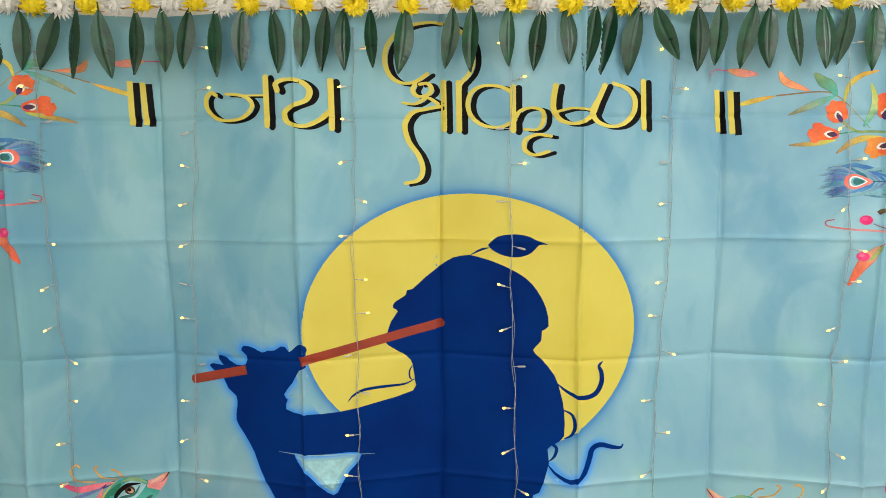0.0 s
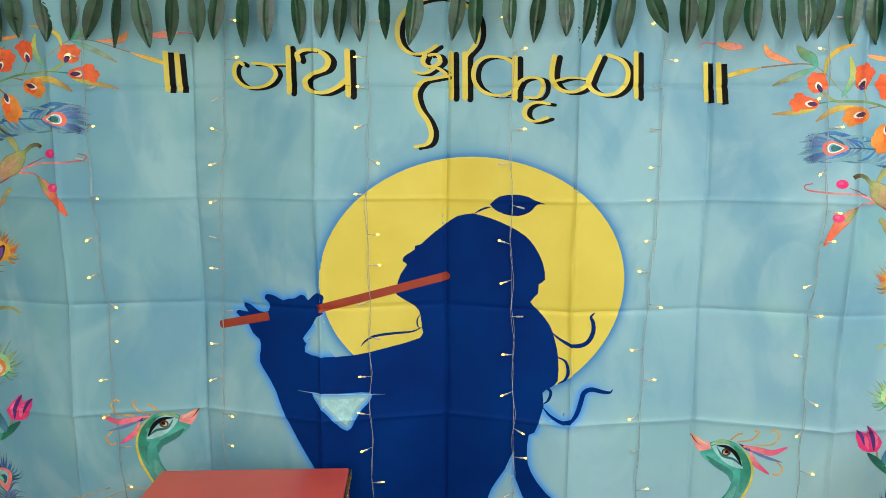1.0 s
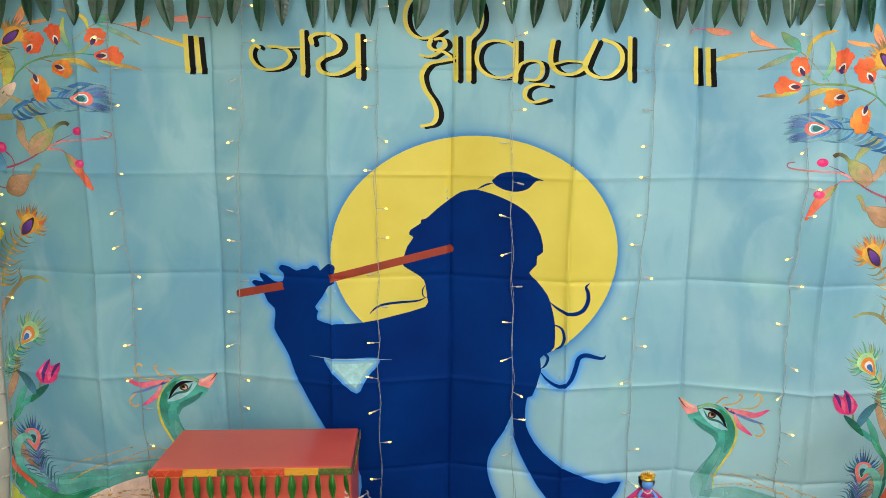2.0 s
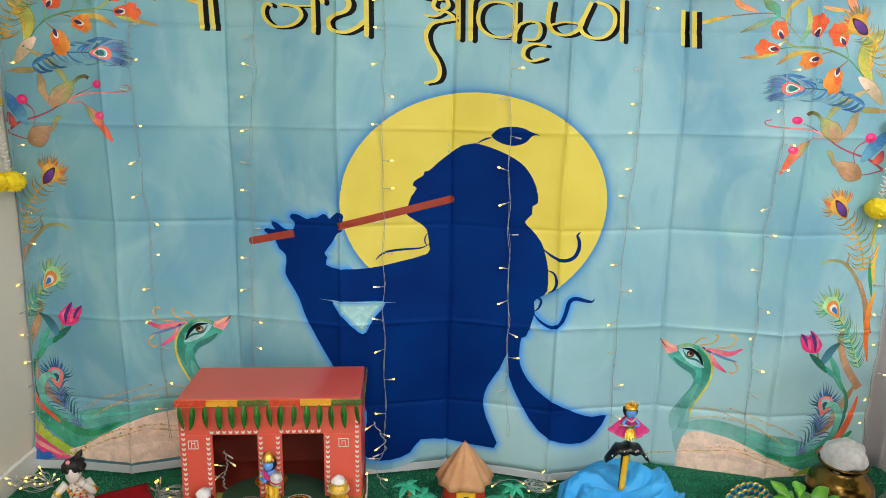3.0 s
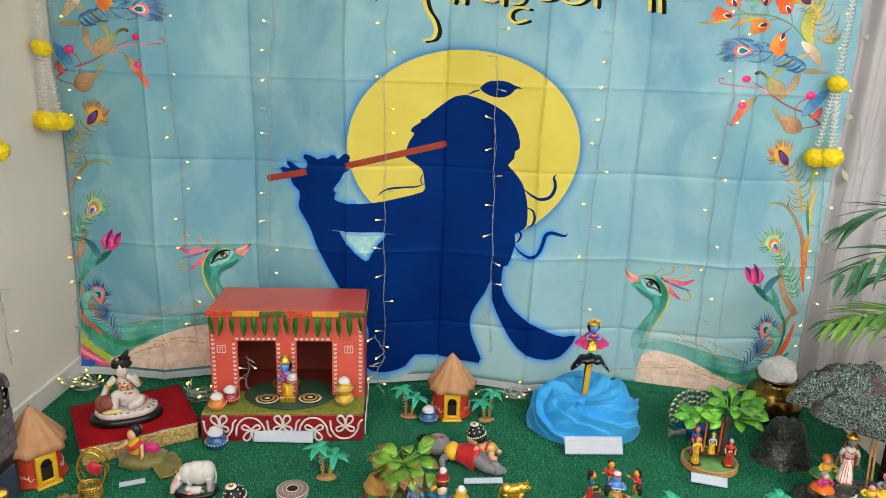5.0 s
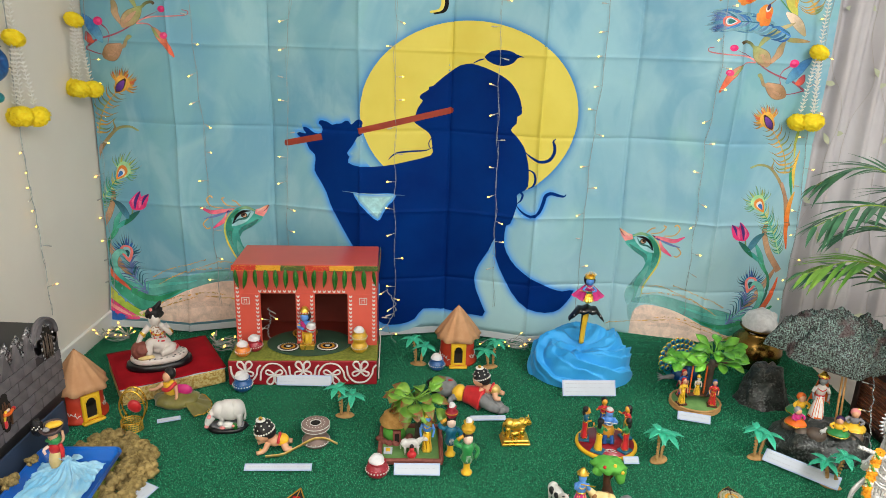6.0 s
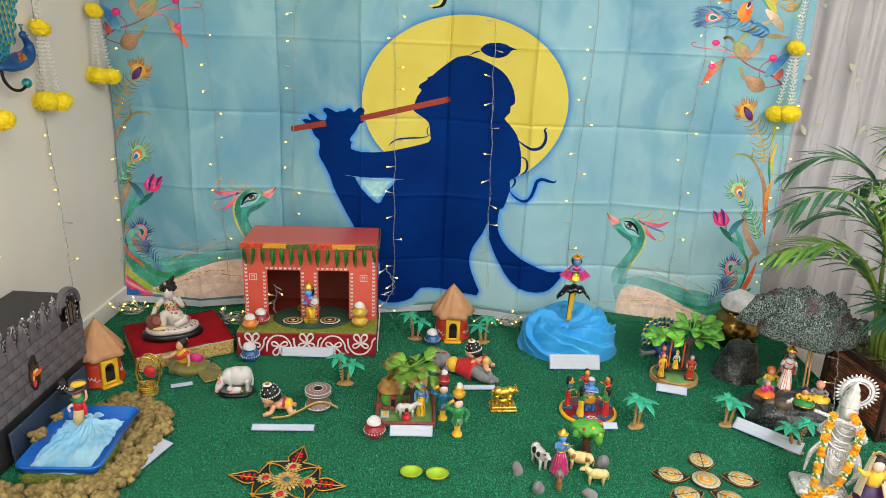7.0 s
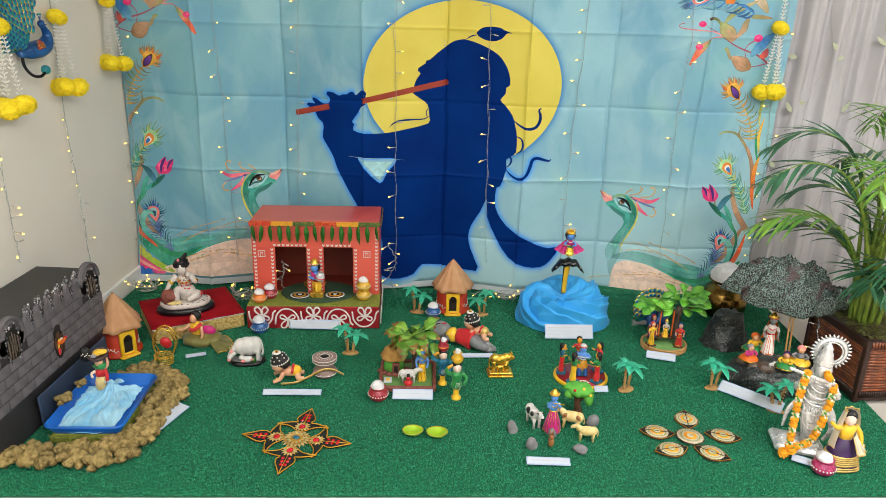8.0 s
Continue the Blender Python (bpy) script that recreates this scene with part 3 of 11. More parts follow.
letter(0.0116, [(0.178, 1.518), (0.192, 1.544), (0.223, 1.552), (0.248, 1.543), (0.25, 1.517), (0.235, 1.498), (0.203, 1.499)])
letter(0.013, [(0.27, 1.481), (0.235, 1.485), (0.207, 1.472), (0.205, 1.448), (0.228, 1.434), (0.265, 1.443)])
letter(0.0145, [(0.279, 1.605), (0.274, 1.572), (0.276, 1.543), (0.297, 1.518), (0.333, 1.512), (0.367, 1.53), (0.382, 1.565), (0.399, 1.604)])
letter(0.0101, [(0.276, 1.539), (0.318, 1.549), (0.363, 1.545)])
letter(0.0145, [(0.379, 1.563), (0.37, 1.541), (0.383, 1.516), (0.417, 1.504), (0.451, 1.511), (0.475, 1.536), (0.478, 1.571), (0.457, 1.597), (0.421, 1.609)])
letter(0.0145, [(0.499, 1.615), (0.505, 1.501)])
letter(0.0145, [(0.701, 1.598), (0.710, 1.49)], True)
letter(0.0145, [(0.736, 1.596), (0.746, 1.486)], True)
yellow.lay("lettering", "yellow greeting in Gujarati script")
black.lay("lettering_shadow", "black drop shadow of the letters")

BLOOMS = [(0.996, 1.532, 0.028, 0.024), (0.967, 1.483, 0.038, 0.019), (1.108, 1.548, 0.024, 0.033), (1.182, 1.52, 0.031, 0.036), (1.101, 1.45, 0.031, 0.026), (1.173, 1.394, 0.029, 0.038)]
CORES = [(1.001, 1.522), (0.985, 1.481), (1.105, 1.528), (1.193, 1.505), (1.108, 1.452), (1.182, 1.418)]
BERRIES = [(1.069, 1.265, 0.014), (1.066, 1.172, 0.014), (1.309, 1.216, 0.018)]
QUILL_GOLD = [(1.259, 0.978), (1.307, 0.916), (1.342, 0.845), (1.352, 0.788)]
QUILL_GOLD_TOP = [(1.263, 1.532), (1.304, 1.496), (1.345, 1.436), (1.361, 1.402)]
TULIP_SPAN = [(1.224, 0.492), (1.237, 0.519), (1.213, 0.551), (1.186, 0.573), (1.184, 0.549), (1.151, 0.566), (1.166, 0.511), (1.196, 0.493)]
PEACOCK_HEAD = [(0.764, 0.505), (0.802, 0.517), (0.838, 0.51), (0.869, 0.477), (0.889, 0.424), (0.882, 0.37), (0.863, 0.323), (0.842, 0.275), (0.838, 0.212), (0.823, 0.171), (0.803, 0.106), (0.788, 0.146), (0.783, 0.209), (0.785, 0.264), (0.803, 0.305), (0.826, 0.345), (0.836, 0.384), (0.829, 0.407), (0.795, 0.425), (0.757, 0.451), (0.74, 0.477)]
PEACOCK_BEAK = [(0.711, 0.530), (0.738, 0.515), (0.766, 0.506), (0.772, 0.486), (0.740, 0.475), (0.724, 0.497)]
EYE_FIELD = [(0.772, 0.494), (0.795, 0.505), (0.820, 0.503), (0.845, 0.478), (0.864, 0.430), (0.822, 0.440), (0.792, 0.465)]
HILL = [(0.804, 0.05), (0.806, 0.11), (0.817, 0.161), (0.858, 0.188), (0.939, 0.183), (1.013, 0.161), (1.097, 0.123), (1.18, 0.083), (1.27, 0.05), (1.03, 0.045)]
GOLDEN = [[(0.963, 0.288), (1.045, 0.260), (1.113, 0.232), (1.175, 0.190)], [(0.83, 0.262), (0.90, 0.278), (0.965, 0.260), (1.061, 0.222), (1.158, 0.158)], [(0.84, 0.237), (0.924, 0.247), (1.018, 0.237), (1.10, 0.20)],
          [(0.90, 0.133), (0.973, 0.142), (1.095, 0.122), (1.213, 0.067)], [(0.70, 0.082), (0.79, 0.105), (0.974, 0.129), (1.069, 0.112), (1.214, 0.062), (1.279, 0.05)]]


def printed_side(fix):
    """The painted flowers, feathers and bird of one side of the cloth."""
    rnd = random.Random(4)
    p = Print(fix)

    def sprig(name, label, strokes):
        """One printed sprig out of brush strokes: tone, width, curve, taper."""
        q = Print(fix)
        for k, (tone, w, pts, taper) in enumerate(strokes):
            q.stroke(tone, w, pts, 1.2 + 0.07 * (k % 16), taper)
        q.lay(name, label)

    sprig("flowering_stem_print", "olive and teal watercolour stem with leaves", [
        ('green>olive', 0.008, [(1.30, 1.37), (1.27, 1.4), (1.228, 1.443), (1.197, 1.463), (1.139, 1.482), (1.082, 1.487), (1.04, 1.489), (1.001, 1.519)], "stem"),
        ('olive>brown', 0.004, [(1.074, 1.496), (1.041, 1.533), (0.993, 1.575), (0.95, 1.587), (0.844, 1.58)], "stem"),
        ('olive', 0.005, [(1.124, 1.485), (1.109, 1.515)], "stem"), ('teal>olive', 0.006, [(1.216, 1.453), (1.203, 1.493)], "stem"),
        ('brown', 0.006, [(1.213, 1.45), (1.182, 1.425)], "stem"), ('brown', 0.004, [(1.167, 1.476), (1.127, 1.468)], "stem"),
        ('green', 0.004, [(1.05, 1.489), (1.01, 1.484), (0.985, 1.481)], "stem"),
        ('lime>amber', 0.013, [(0.743, 1.554), (0.787, 1.567), (0.841, 1.579)], "leaf"), ('salmon', 0.018, [(0.846, 1.64), (0.864, 1.613), (0.923, 1.59)], "leaf"),
        ('salmon>rose', 0.021, [(0.728, 1.647), (0.761, 1.639), (0.798, 1.634)], "leaf"), ('pink', 0.003, [(0.685, 1.633), (0.682, 1.64), (0.696, 1.648), (0.728, 1.647)], "stem"),
        ('olive>teal', 0.026, [(0.927, 1.633), (0.950, 1.612), (0.972, 1.60), (0.989, 1.577)], "leaf"), ('teal>khaki', 0.018, [(0.985, 1.576), (0.94, 1.557), (0.881, 1.531)], "leaf"),
        ('lime>amber', 0.014, [(1.009, 1.56), (1.015, 1.599), (1.04, 1.625), (1.08, 1.636)], "leaf"),
        ('teal>lime', 0.018, [(1.058, 1.50), (1.076, 1.53), (1.081, 1.564), (1.068, 1.606)], "leaf"), ('lime>brown', 0.017, [(1.101, 1.474), (1.043, 1.466), (0.995, 1.434)], "leaf"),
        ('brown>lime', 0.013, [(0.884, 1.455), (0.946, 1.459), (0.994, 1.467)], "leaf"), ('salmon', 0.013, [(1.106, 1.607), (1.149, 1.599), (1.205, 1.595)], "leaf"),
        ('amber>rose', 0.026, [(1.183, 1.654), (1.2, 1.62), (1.23, 1.583)], "leaf")])
    sprig("vine_leaf_print", "broad olive and khaki watercolour leaves", [
        ('olive>lime', 0.048, [(1.313, 1.543), (1.276, 1.495), (1.268, 1.441), (1.29, 1.387)], "leaf"), ('lime>amber', 0.02, [(1.318, 1.53), (1.29, 1.48), (1.285, 1.42)], "leaf"),
        ('peach>khaki', 0.040, [(1.25, 1.402), (1.294, 1.366), (1.333, 1.319)], "leaf"), ('khaki>olive', 0.022, [(1.288, 1.366), (1.224, 1.337), (1.179, 1.304), (1.156, 1.269)], "leaf"),
        ('olive>brown', 0.018, [(1.250, 1.308), (1.275, 1.303), (1.315, 1.301), (1.358, 1.298)], "leaf"), ('khaki>tan', 0.030, [(1.256, 1.300), (1.244, 1.272), (1.238, 1.25), (1.205, 1.214)], "leaf")])
    sprig("seed_pod_print", "brown watercolour seed pods on wine red stems", [
        ('wine>rose', 0.006, [(0.999, 1.265), (0.979, 1.26), (0.987, 1.247), (1.046, 1.24), (1.118, 1.238), (1.163, 1.223)], "stem"),
        ('wine', 0.008, [(1.163, 1.223), (1.202, 1.199), (1.257, 1.172), (1.318, 1.148), (1.367, 1.117)], "stem"),
        ('wine>rose', 0.006, [(1.101, 1.2), (1.121, 1.216), (1.156, 1.221)], "stem"), ('wine', 0.005, [(1.274, 1.133), (1.263, 1.168), (1.272, 1.19), (1.295, 1.205)], "stem"),
        ('wine', 0.005, [(1.29, 1.103), (1.33, 1.106), (1.37, 1.115)], "stem"),
        ('tan>olive', 0.056, [(1.208, 1.208), (1.19, 1.232), (1.165, 1.25), (1.142, 1.275)], "leaf"), ('tan', 0.018, [(1.20, 1.222), (1.182, 1.240), (1.158, 1.262)], "leaf"),
        ('olive>iris_brown', 0.011, [(1.150, 1.268), (1.137, 1.276), (1.125, 1.286), (1.106, 1.290), (1.095, 1.283)], "pen"),
        ('tan>coral', 0.030, [(1.101, 1.201), (1.085, 1.175), (1.066, 1.15), (1.036, 1.093)], "leaf"), ('olive', 0.010, [(1.108, 1.205), (1.095, 1.18), (1.08, 1.16)], "leaf"),
        ('brown>tan', 0.058, [(1.298, 1.098), (1.272, 1.110), (1.245, 1.122), (1.212, 1.146)], "leaf"), ('tan', 0.012, [(1.284, 1.100), (1.26, 1.108), (1.238, 1.122)], "leaf"),
        ('tan>olive', 0.013, [(1.232, 1.132), (1.205, 1.142), (1.194, 1.160), (1.184, 1.177), (1.176, 1.172)], "pen"),
        ('royal>blueleaf', 0.044, [(1.377, 1.237), (1.344, 1.205), (1.315, 1.172), (1.292, 1.142)], "leaf"), ('wine>coral', 0.03, [(1.36, 1.175), (1.35, 1.15), (1.33, 1.14)], "leaf"), ('wine', 0.003, [(1.086, 1.256), (1.132, 1.238)], "stem")])
    sprig("branch_print", "brown watercolour branch with amber shoots", [
        ('olive>brown', 0.016, [(1.198, 0.808), (1.235, 0.821), (1.285, 0.806), (1.334, 0.746), (1.38, 0.656)], "stem"), ('brown>olive', 0.011, [(1.296, 0.80), (1.292, 0.815), (1.296, 0.839), (1.277, 0.859)], "tail"),
        ('tan>brown', 0.026, [(1.345, 0.74), (1.375, 0.66), (1.40, 0.56)], "stem"), ('brown>tan', 0.034, [(1.308, 0.575), (1.303, 0.53), (1.335, 0.45), (1.40, 0.36)], "stem"),
        ('green', 0.012, [(1.372, 0.829), (1.381, 0.756), (1.399, 0.674)], "leaf"), ('green>lime', 0.012, [(1.385, 1.02), (1.375, 0.93), (1.382, 0.84)], "leaf"),
        ('amber>orange', 0.022, [(1.407, 0.707), (1.394, 0.64), (1.396, 0.555), (1.419, 0.461)], "leaf"), ('amber>lime', 0.014, [(1.40, 0.88), (1.388, 0.80), (1.40, 0.72)], "leaf")])
    for (x, z, rx, rz), (cx, cz) in zip(BLOOMS, CORES):
        p = Print(fix)
        d = Vector((x - cx, z - cz))
        d = d.normalized() if d.length > 1e-4 else Vector((0, 1))
        s = Vector((-d.y, d.x))
        a = math.atan2(d.y, d.x)
        tone = ("coral>orange", "orange>coral", "orange>amber")[rnd.randrange(2) if z > 1.47 else 2]
        p.oval(tone, x, z, rx * 0.9, rz * 0.9, 3, wob=0.07, phase=rnd.uniform(0, 6))
        r = (rx + rz) / 2
        for k, (u, v, w) in enumerate(((0.72, 0.40, 0.46), (0.60, -0.45, 0.5), (1.05, 0.05, 0.36))):
            p.oval(tone, x + r * (d.x * u + s.x * v), z + r * (d.y * u + s.y * v), r * w, r * w, 3.2 + 0.2 * k, wob=0.08, phase=k)
        p.oval("orange", x + 0.3 * r * s.x, z + 0.3 * r * s.y, rx * 0.42, rz * 0.36, 4, wob=0.15, phase=1.0)
        p.stroke("white_print", 0.019, [(cx - 0.006 * d.x, cz - 0.006 * d.y), (cx + 0.006 * d.x, cz + 0.006 * d.y), (cx + 0.019 * d.x, cz + 0.019 * d.y)], 5)
        p.stroke("purple>iris_brown", 0.013, [(cx - 0.012 * d.x, cz - 0.012 * d.y), (cx, cz), (cx + 0.013 * d.x, cz + 0.013 * d.y)], 6)
        p.lay("flower_print", "watercolour coral flower with a purple heart")
    for x, z, r in BERRIES:
        p = Print(fix)
        p.oval("magenta", x, z, r * 1.05, r * 0.85, 4)
        p.oval("pink", x - 0.003, z + 0.003, r * 0.45, r * 0.35, 5)
        p.lay("berry_print", "pink berry")

    def drop(q, tone, base, a, along, wide, off, layer):
        """A drop shape with its point at the quill and a round head."""
        pts = []
        for i in range(28):
            t = 2 * math.pi * i / 28
            h = 0.5 - 0.5 * math.cos(t)
            u, v = off + along * h, wide / 2 * math.sin(t) * (0.35 + 0.9 * h)
            pts.append((base.x + u * math.cos(a) - v * math.sin(a), base.y + u * math.sin(a) + v * math.cos(a)))
        q.shape(tone, pts, layer)

    def feather(quill, tones, length, eye, n=26, angle=0.9, curl=0.2, crown=0, reach=0.05, crown_tones=(), wide=0.006, fan=3.3):
        q = Print(fix)
        P = spline([(x, z, 0) for x, z in quill], n)
        q.stroke(tones[0], 0.005, quill, 3, "stem")
        for i, c in enumerate(P):
            d = (P[min(i + 1, n - 1)] - P[max(i - 1, 0)]).normalized()
            for s in (-1, 1):
                ln = length * (0.55 + 0.45 * math.sin(math.pi * (0.15 + 0.75 * (1 - i / n)))) * rnd.uniform(0.7, 1.2)
                g = angle * rnd.uniform(0.85, 1.15)
                k = Vector((-d.x * math.cos(g) - s * d.y * math.sin(g), -d.y * math.cos(g) + s * d.x * math.sin(g), 0))
                e = c + k * ln - d * ln * curl
                mid = c + k * ln * 0.55 + d * ln * curl * 0.5
                q.stroke(rnd.choice(tones), wide * rnd.uniform(0.8, 1.3), [c[:2], mid[:2], e[:2]], 2.2 + 0.08 * (i % 9), "tail", n=8, fade=(1.0, 0.35))
        a = math.atan2(P[0].y - P[2].y, P[0].x - P[2].x)
        top = eye[0]
        for k in range(crown):
            w = a + (k / (crown - 1) - 0.5) * fan + rnd.uniform(-0.1, 0.1)
            o = P[0] + Vector((math.cos(a), math.sin(a), 0)) * top[1] * 0.45
            u = Vector((math.cos(w), math.sin(w), 0))
            f = Vector((math.cos(a), math.sin(a), 0))
            ln = reach * rnd.uniform(0.7, 1.15)
            s0 = o + u * top[2] * 0.38
            e = s0 + u * ln * 0.75 + f * ln * 0.45
            q.stroke(rnd.choice(crown_tones or tones), wide * 1.35, [s0[:2], (s0 + u * ln * 0.5 + f * ln * 0.12)[:2], e[:2]], 3.1 + 0.06 * (k % 7), "tail", n=8, fade=(1.0, 0.2))
        for k, (tone, along, across, off) in enumerate(eye):
            drop(q, tone, P[0], a, along, across, off, 4 + 0.8 * k)
        return q, P[0], a

    q = Print(fix)
    shaft = [(1.075, 1.362), (1.125, 1.362), (1.2, 1.352), (1.274, 1.317)]
    q.stroke("darkleaf>royal", 0.006, shaft, 3, "stem")
    P = spline([(x, z, 0) for x, z in shaft], 14)
    for i, c in enumerate(P):
        for s in (-1, 1):
            L = 0.105 * (1 - 0.035 * i) * rnd.uniform(0.85, 1.15)
            tone = rnd.choice(("royal>blueleaf", "darkleaf>royal", "blueleaf>sky_print", "violet_blue>sky_print", "royal"))
            q.stroke(tone, rnd.uniform(0.008, 0.012), [c[:2], (c.x - 0.22 * L, c.y + s * 0.22 * L), (c.x - 0.58 * L, c.y + s * 0.38 * L), (c.x - L, c.y + s * 0.36 * L)], 2.2 + 0.08 * (i % 9), "leaf", n=14, fade=(1.0, 0.55))
    for k in range(17):
        g = (k / 16 - 0.5) * 2.5
        x0, z0 = 1.040 - 0.026 * math.cos(g), 1.362 + 0.024 * math.sin(g)
        L = rnd.uniform(0.040, 0.068)
        q.stroke(rnd.choice(("violet_blue>sky_print", "royal>violet_blue", "blueleaf", "violet_blue")), rnd.uniform(0.006, 0.010), [(x0 + 0.012, z0), (x0 - 0.4 * L, z0 + 0.012 * math.sin(g)), (x0 - L, z0 + 0.014 * math.sin(g) - 0.006)], 3.0 + 0.05 * (k % 5), "leaf", n=10, fade=(1.0, 0.3))
    for k, (tone, along, wide, off) in enumerate((("rose>coral", 0.066, 0.044, -0.006), ("white_print", 0.042, 0.031, 0.006), ("blueleaf", 0.034, 0.025, 0.010), ("darkleaf", 0.026, 0.019, 0.013))):
        drop(q, tone, Vector((1.075, 1.362, 0)), math.pi, along, wide, off, 4 + 0.5 * k)
    q.lay("blue_feather_print", "watercolour blue feather with a pink eye")
    for quill in (QUILL_GOLD, QUILL_GOLD_TOP):
        q, c, a = feather(quill, ["amber>olive", "amber", "khaki", "olive"], 0.062, [("amber", 0.084, 0.062, -0.012), ("lime>amber", 0.064, 0.042, -0.006)], n=11, angle=1.15, curl=0.25, crown=22, reach=0.045, crown_tones=["amber", "orange", "amber", "khaki"], wide=0.0085)
        u, v = math.cos(a), math.sin(a)
        q.stroke("iris_brown", 0.031, [(c.x - 0.006 * u, c.y - 0.006 * v), (c.x + 0.025 * u, c.y + 0.025 * v), (c.x + 0.066 * u, c.y + 0.066 * v)], 6)
        q.stroke("purple>violet", 0.026, [(c.x, c.y), (c.x + 0.024 * u, c.y + 0.024 * v), (c.x + 0.056 * u, c.y + 0.056 * v)], 6.6)
        q.lay("gold_feather_print", "watercolour golden feather with a violet eye")
    q, c, a = feather([(1.282, 0.612), (1.323, 0.556), (1.361, 0.497), (1.39, 0.44)], ["green>mint", "teal", "mint", "lime>mint", "green"], 0.06, [("mint", 0.086, 0.064, -0.008), ("amber>orange", 0.068, 0.046, -0.006), ("white_print", 0.040, 0.028, 0.008), ("royal", 0.030, 0.018, 0.008)], n=24, angle=0.85, crown=24, reach=0.055, crown_tones=["mint", "teal>mint", "lime", "green>mint"])
    q.lay("green_feather_print", "watercolour green feather with an orange eye")
    q, c, a = feather([(1.262, 0.258), (1.256, 0.220), (1.243, 0.18), (1.20, 0.125)], ["violet_blue", "darkleaf>blueleaf", "blueleaf", "violet_blue"], 0.080, [("rose>coral", 0.076, 0.062, -0.008), ("sky_print", 0.048, 0.036, 0.012), ("darkleaf", 0.030, 0.024, 0.016)], n=15, angle=0.95, curl=-0.25, crown=17, reach=0.06, crown_tones=["violet_blue", "royal", "darkleaf>royal", "blueleaf"], wide=0.0062)
    q.lay("purple_feather_print", "watercolour violet feather with a pink eye")
    p = Print(fix)
    p.shape("magenta", smooth_outline(TULIP_SPAN, 2), 3)
    p.stroke("pink", 0.012, [(1.222, 0.505), (1.218, 0.53), (1.205, 0.55)], 3.6)
    p.stroke("pink", 0.014, [(1.196, 0.503), (1.188, 0.525), (1.182, 0.545)], 3.6)
    p.stroke("purple", 0.013, [(1.214, 0.495), (1.206, 0.535), (1.186, 0.572)], 4.2)
    p.stroke("purple", 0.010, [(1.182, 0.516), (1.170, 0.545), (1.152, 0.565)], 4.2)
    p.stroke("olive", 0.007, [(1.224, 0.492), (1.233, 0.455), (1.255, 0.43)], 2.6, "pen")
    p.stroke("darkleaf>green", 0.022, [(1.195, 0.49), (1.222, 0.467), (1.245, 0.445), (1.267, 0.418)], 2.8)
    p.stroke("darkleaf>blueleaf", 0.032, [(1.304, 0.523), (1.275, 0.500), (1.255, 0.470), (1.246, 0.445)], 2.8)
    p.stroke("teal>green", 0.026, [(1.268, 0.485), (1.300, 0.430), (1.312, 0.382), (1.345, 0.325)], 2.4, "leaf")
    p.stroke("teal", 0.018, [(1.248, 0.446), (1.276, 0.422), (1.31, 0.387)], 2.4)
    p.stroke("green>darkleaf", 0.016, [(1.312, 0.387), (1.345, 0.325), (1.352, 0.26), (1.335, 0.19)], 2.5)
    p.lay("tulip_print", "watercolour magenta tulip bud on a teal stem")
    # bird: sand hill, wave of the tail, neck, head
    p = Print(fix)
    p.shape("peach", smooth_outline(HILL), 2.2)
    p.stroke("tan", 0.02, [(0.88, 0.095), (0.98, 0.105), (1.12, 0.085)], 2.6, fade=(0.12, 0.10))
    p.lay("sand_print", "peach watercolour sand hill")
    p = Print(fix)
    p.stroke("seafoam>teal", 0.075, [(0.80, 0.20), (0.90, 0.215), (1.02, 0.185), (1.13, 0.155), (1.24, 0.125), (1.32, 0.16), (1.38, 0.23)], 1.6, "leaf", n=34, fade=(0.3, 1.2))
    p.stroke("teal>green", 0.048, [(1.00, 0.160), (1.08, 0.130), (1.17, 0.098), (1.25, 0.10), (1.33, 0.145), (1.40, 0.20)], 1.9, "leaf", n=30)
    p.stroke("green", 0.020, [(1.06, 0.150), (1.16, 0.112), (1.24, 0.122), (1.31, 0.165), (1.33, 0.23)], 2.2, "leaf", n=26)
    p.stroke("seafoam>teal", 0.030, [(1.268, 0.283), (1.288, 0.296), (1.315, 0.275), (1.327, 0.235), (1.305, 0.175), (1.23, 0.140)], 6.6, "leaf", n=26)
    p.stroke("teal>seafoam", 0.016, [(1.00, 0.195), (1.10, 0.172), (1.20, 0.15), (1.28, 0.19)], 2.4, "leaf", n=24)
    p.stroke("royal>blueleaf", 0.016, [(1.39, 0.15), (1.34, 0.115), (1.26, 0.083)], 2.4)
    p.stroke("lime>lawn_print", 0.034, [(1.40, 0.145), (1.36, 0.118), (1.30, 0.082), (1.20, 0.052)], 2.5)
    p.stroke("magenta>pink", 0.036, [(1.41, 0.10), (1.36, 0.082), (1.31, 0.06), (1.24, 0.046)], 2.8)
    p.stroke("royal", 0.030, [(1.42, 0.06), (1.36, 0.05), (1.29, 0.047)], 2.9)
    p.stroke("tan>brown", 0.032, [(1.39, 0.385), (1.331, 0.290), (1.298, 0.228), (1.25, 0.175)], 1.4, "leaf")
    p.stroke("orange>red", 0.028, [(1.40, 0.33), (1.38, 0.25), (1.34, 0.18), (1.27, 0.130)], 3.2)
    p.stroke("rose", 0.012, [(1.40, 0.10), (1.34, 0.075), (1.27, 0.052)], 3.3)
    p.lay("tail_print", "teal, green and magenta watercolour tail sweep")
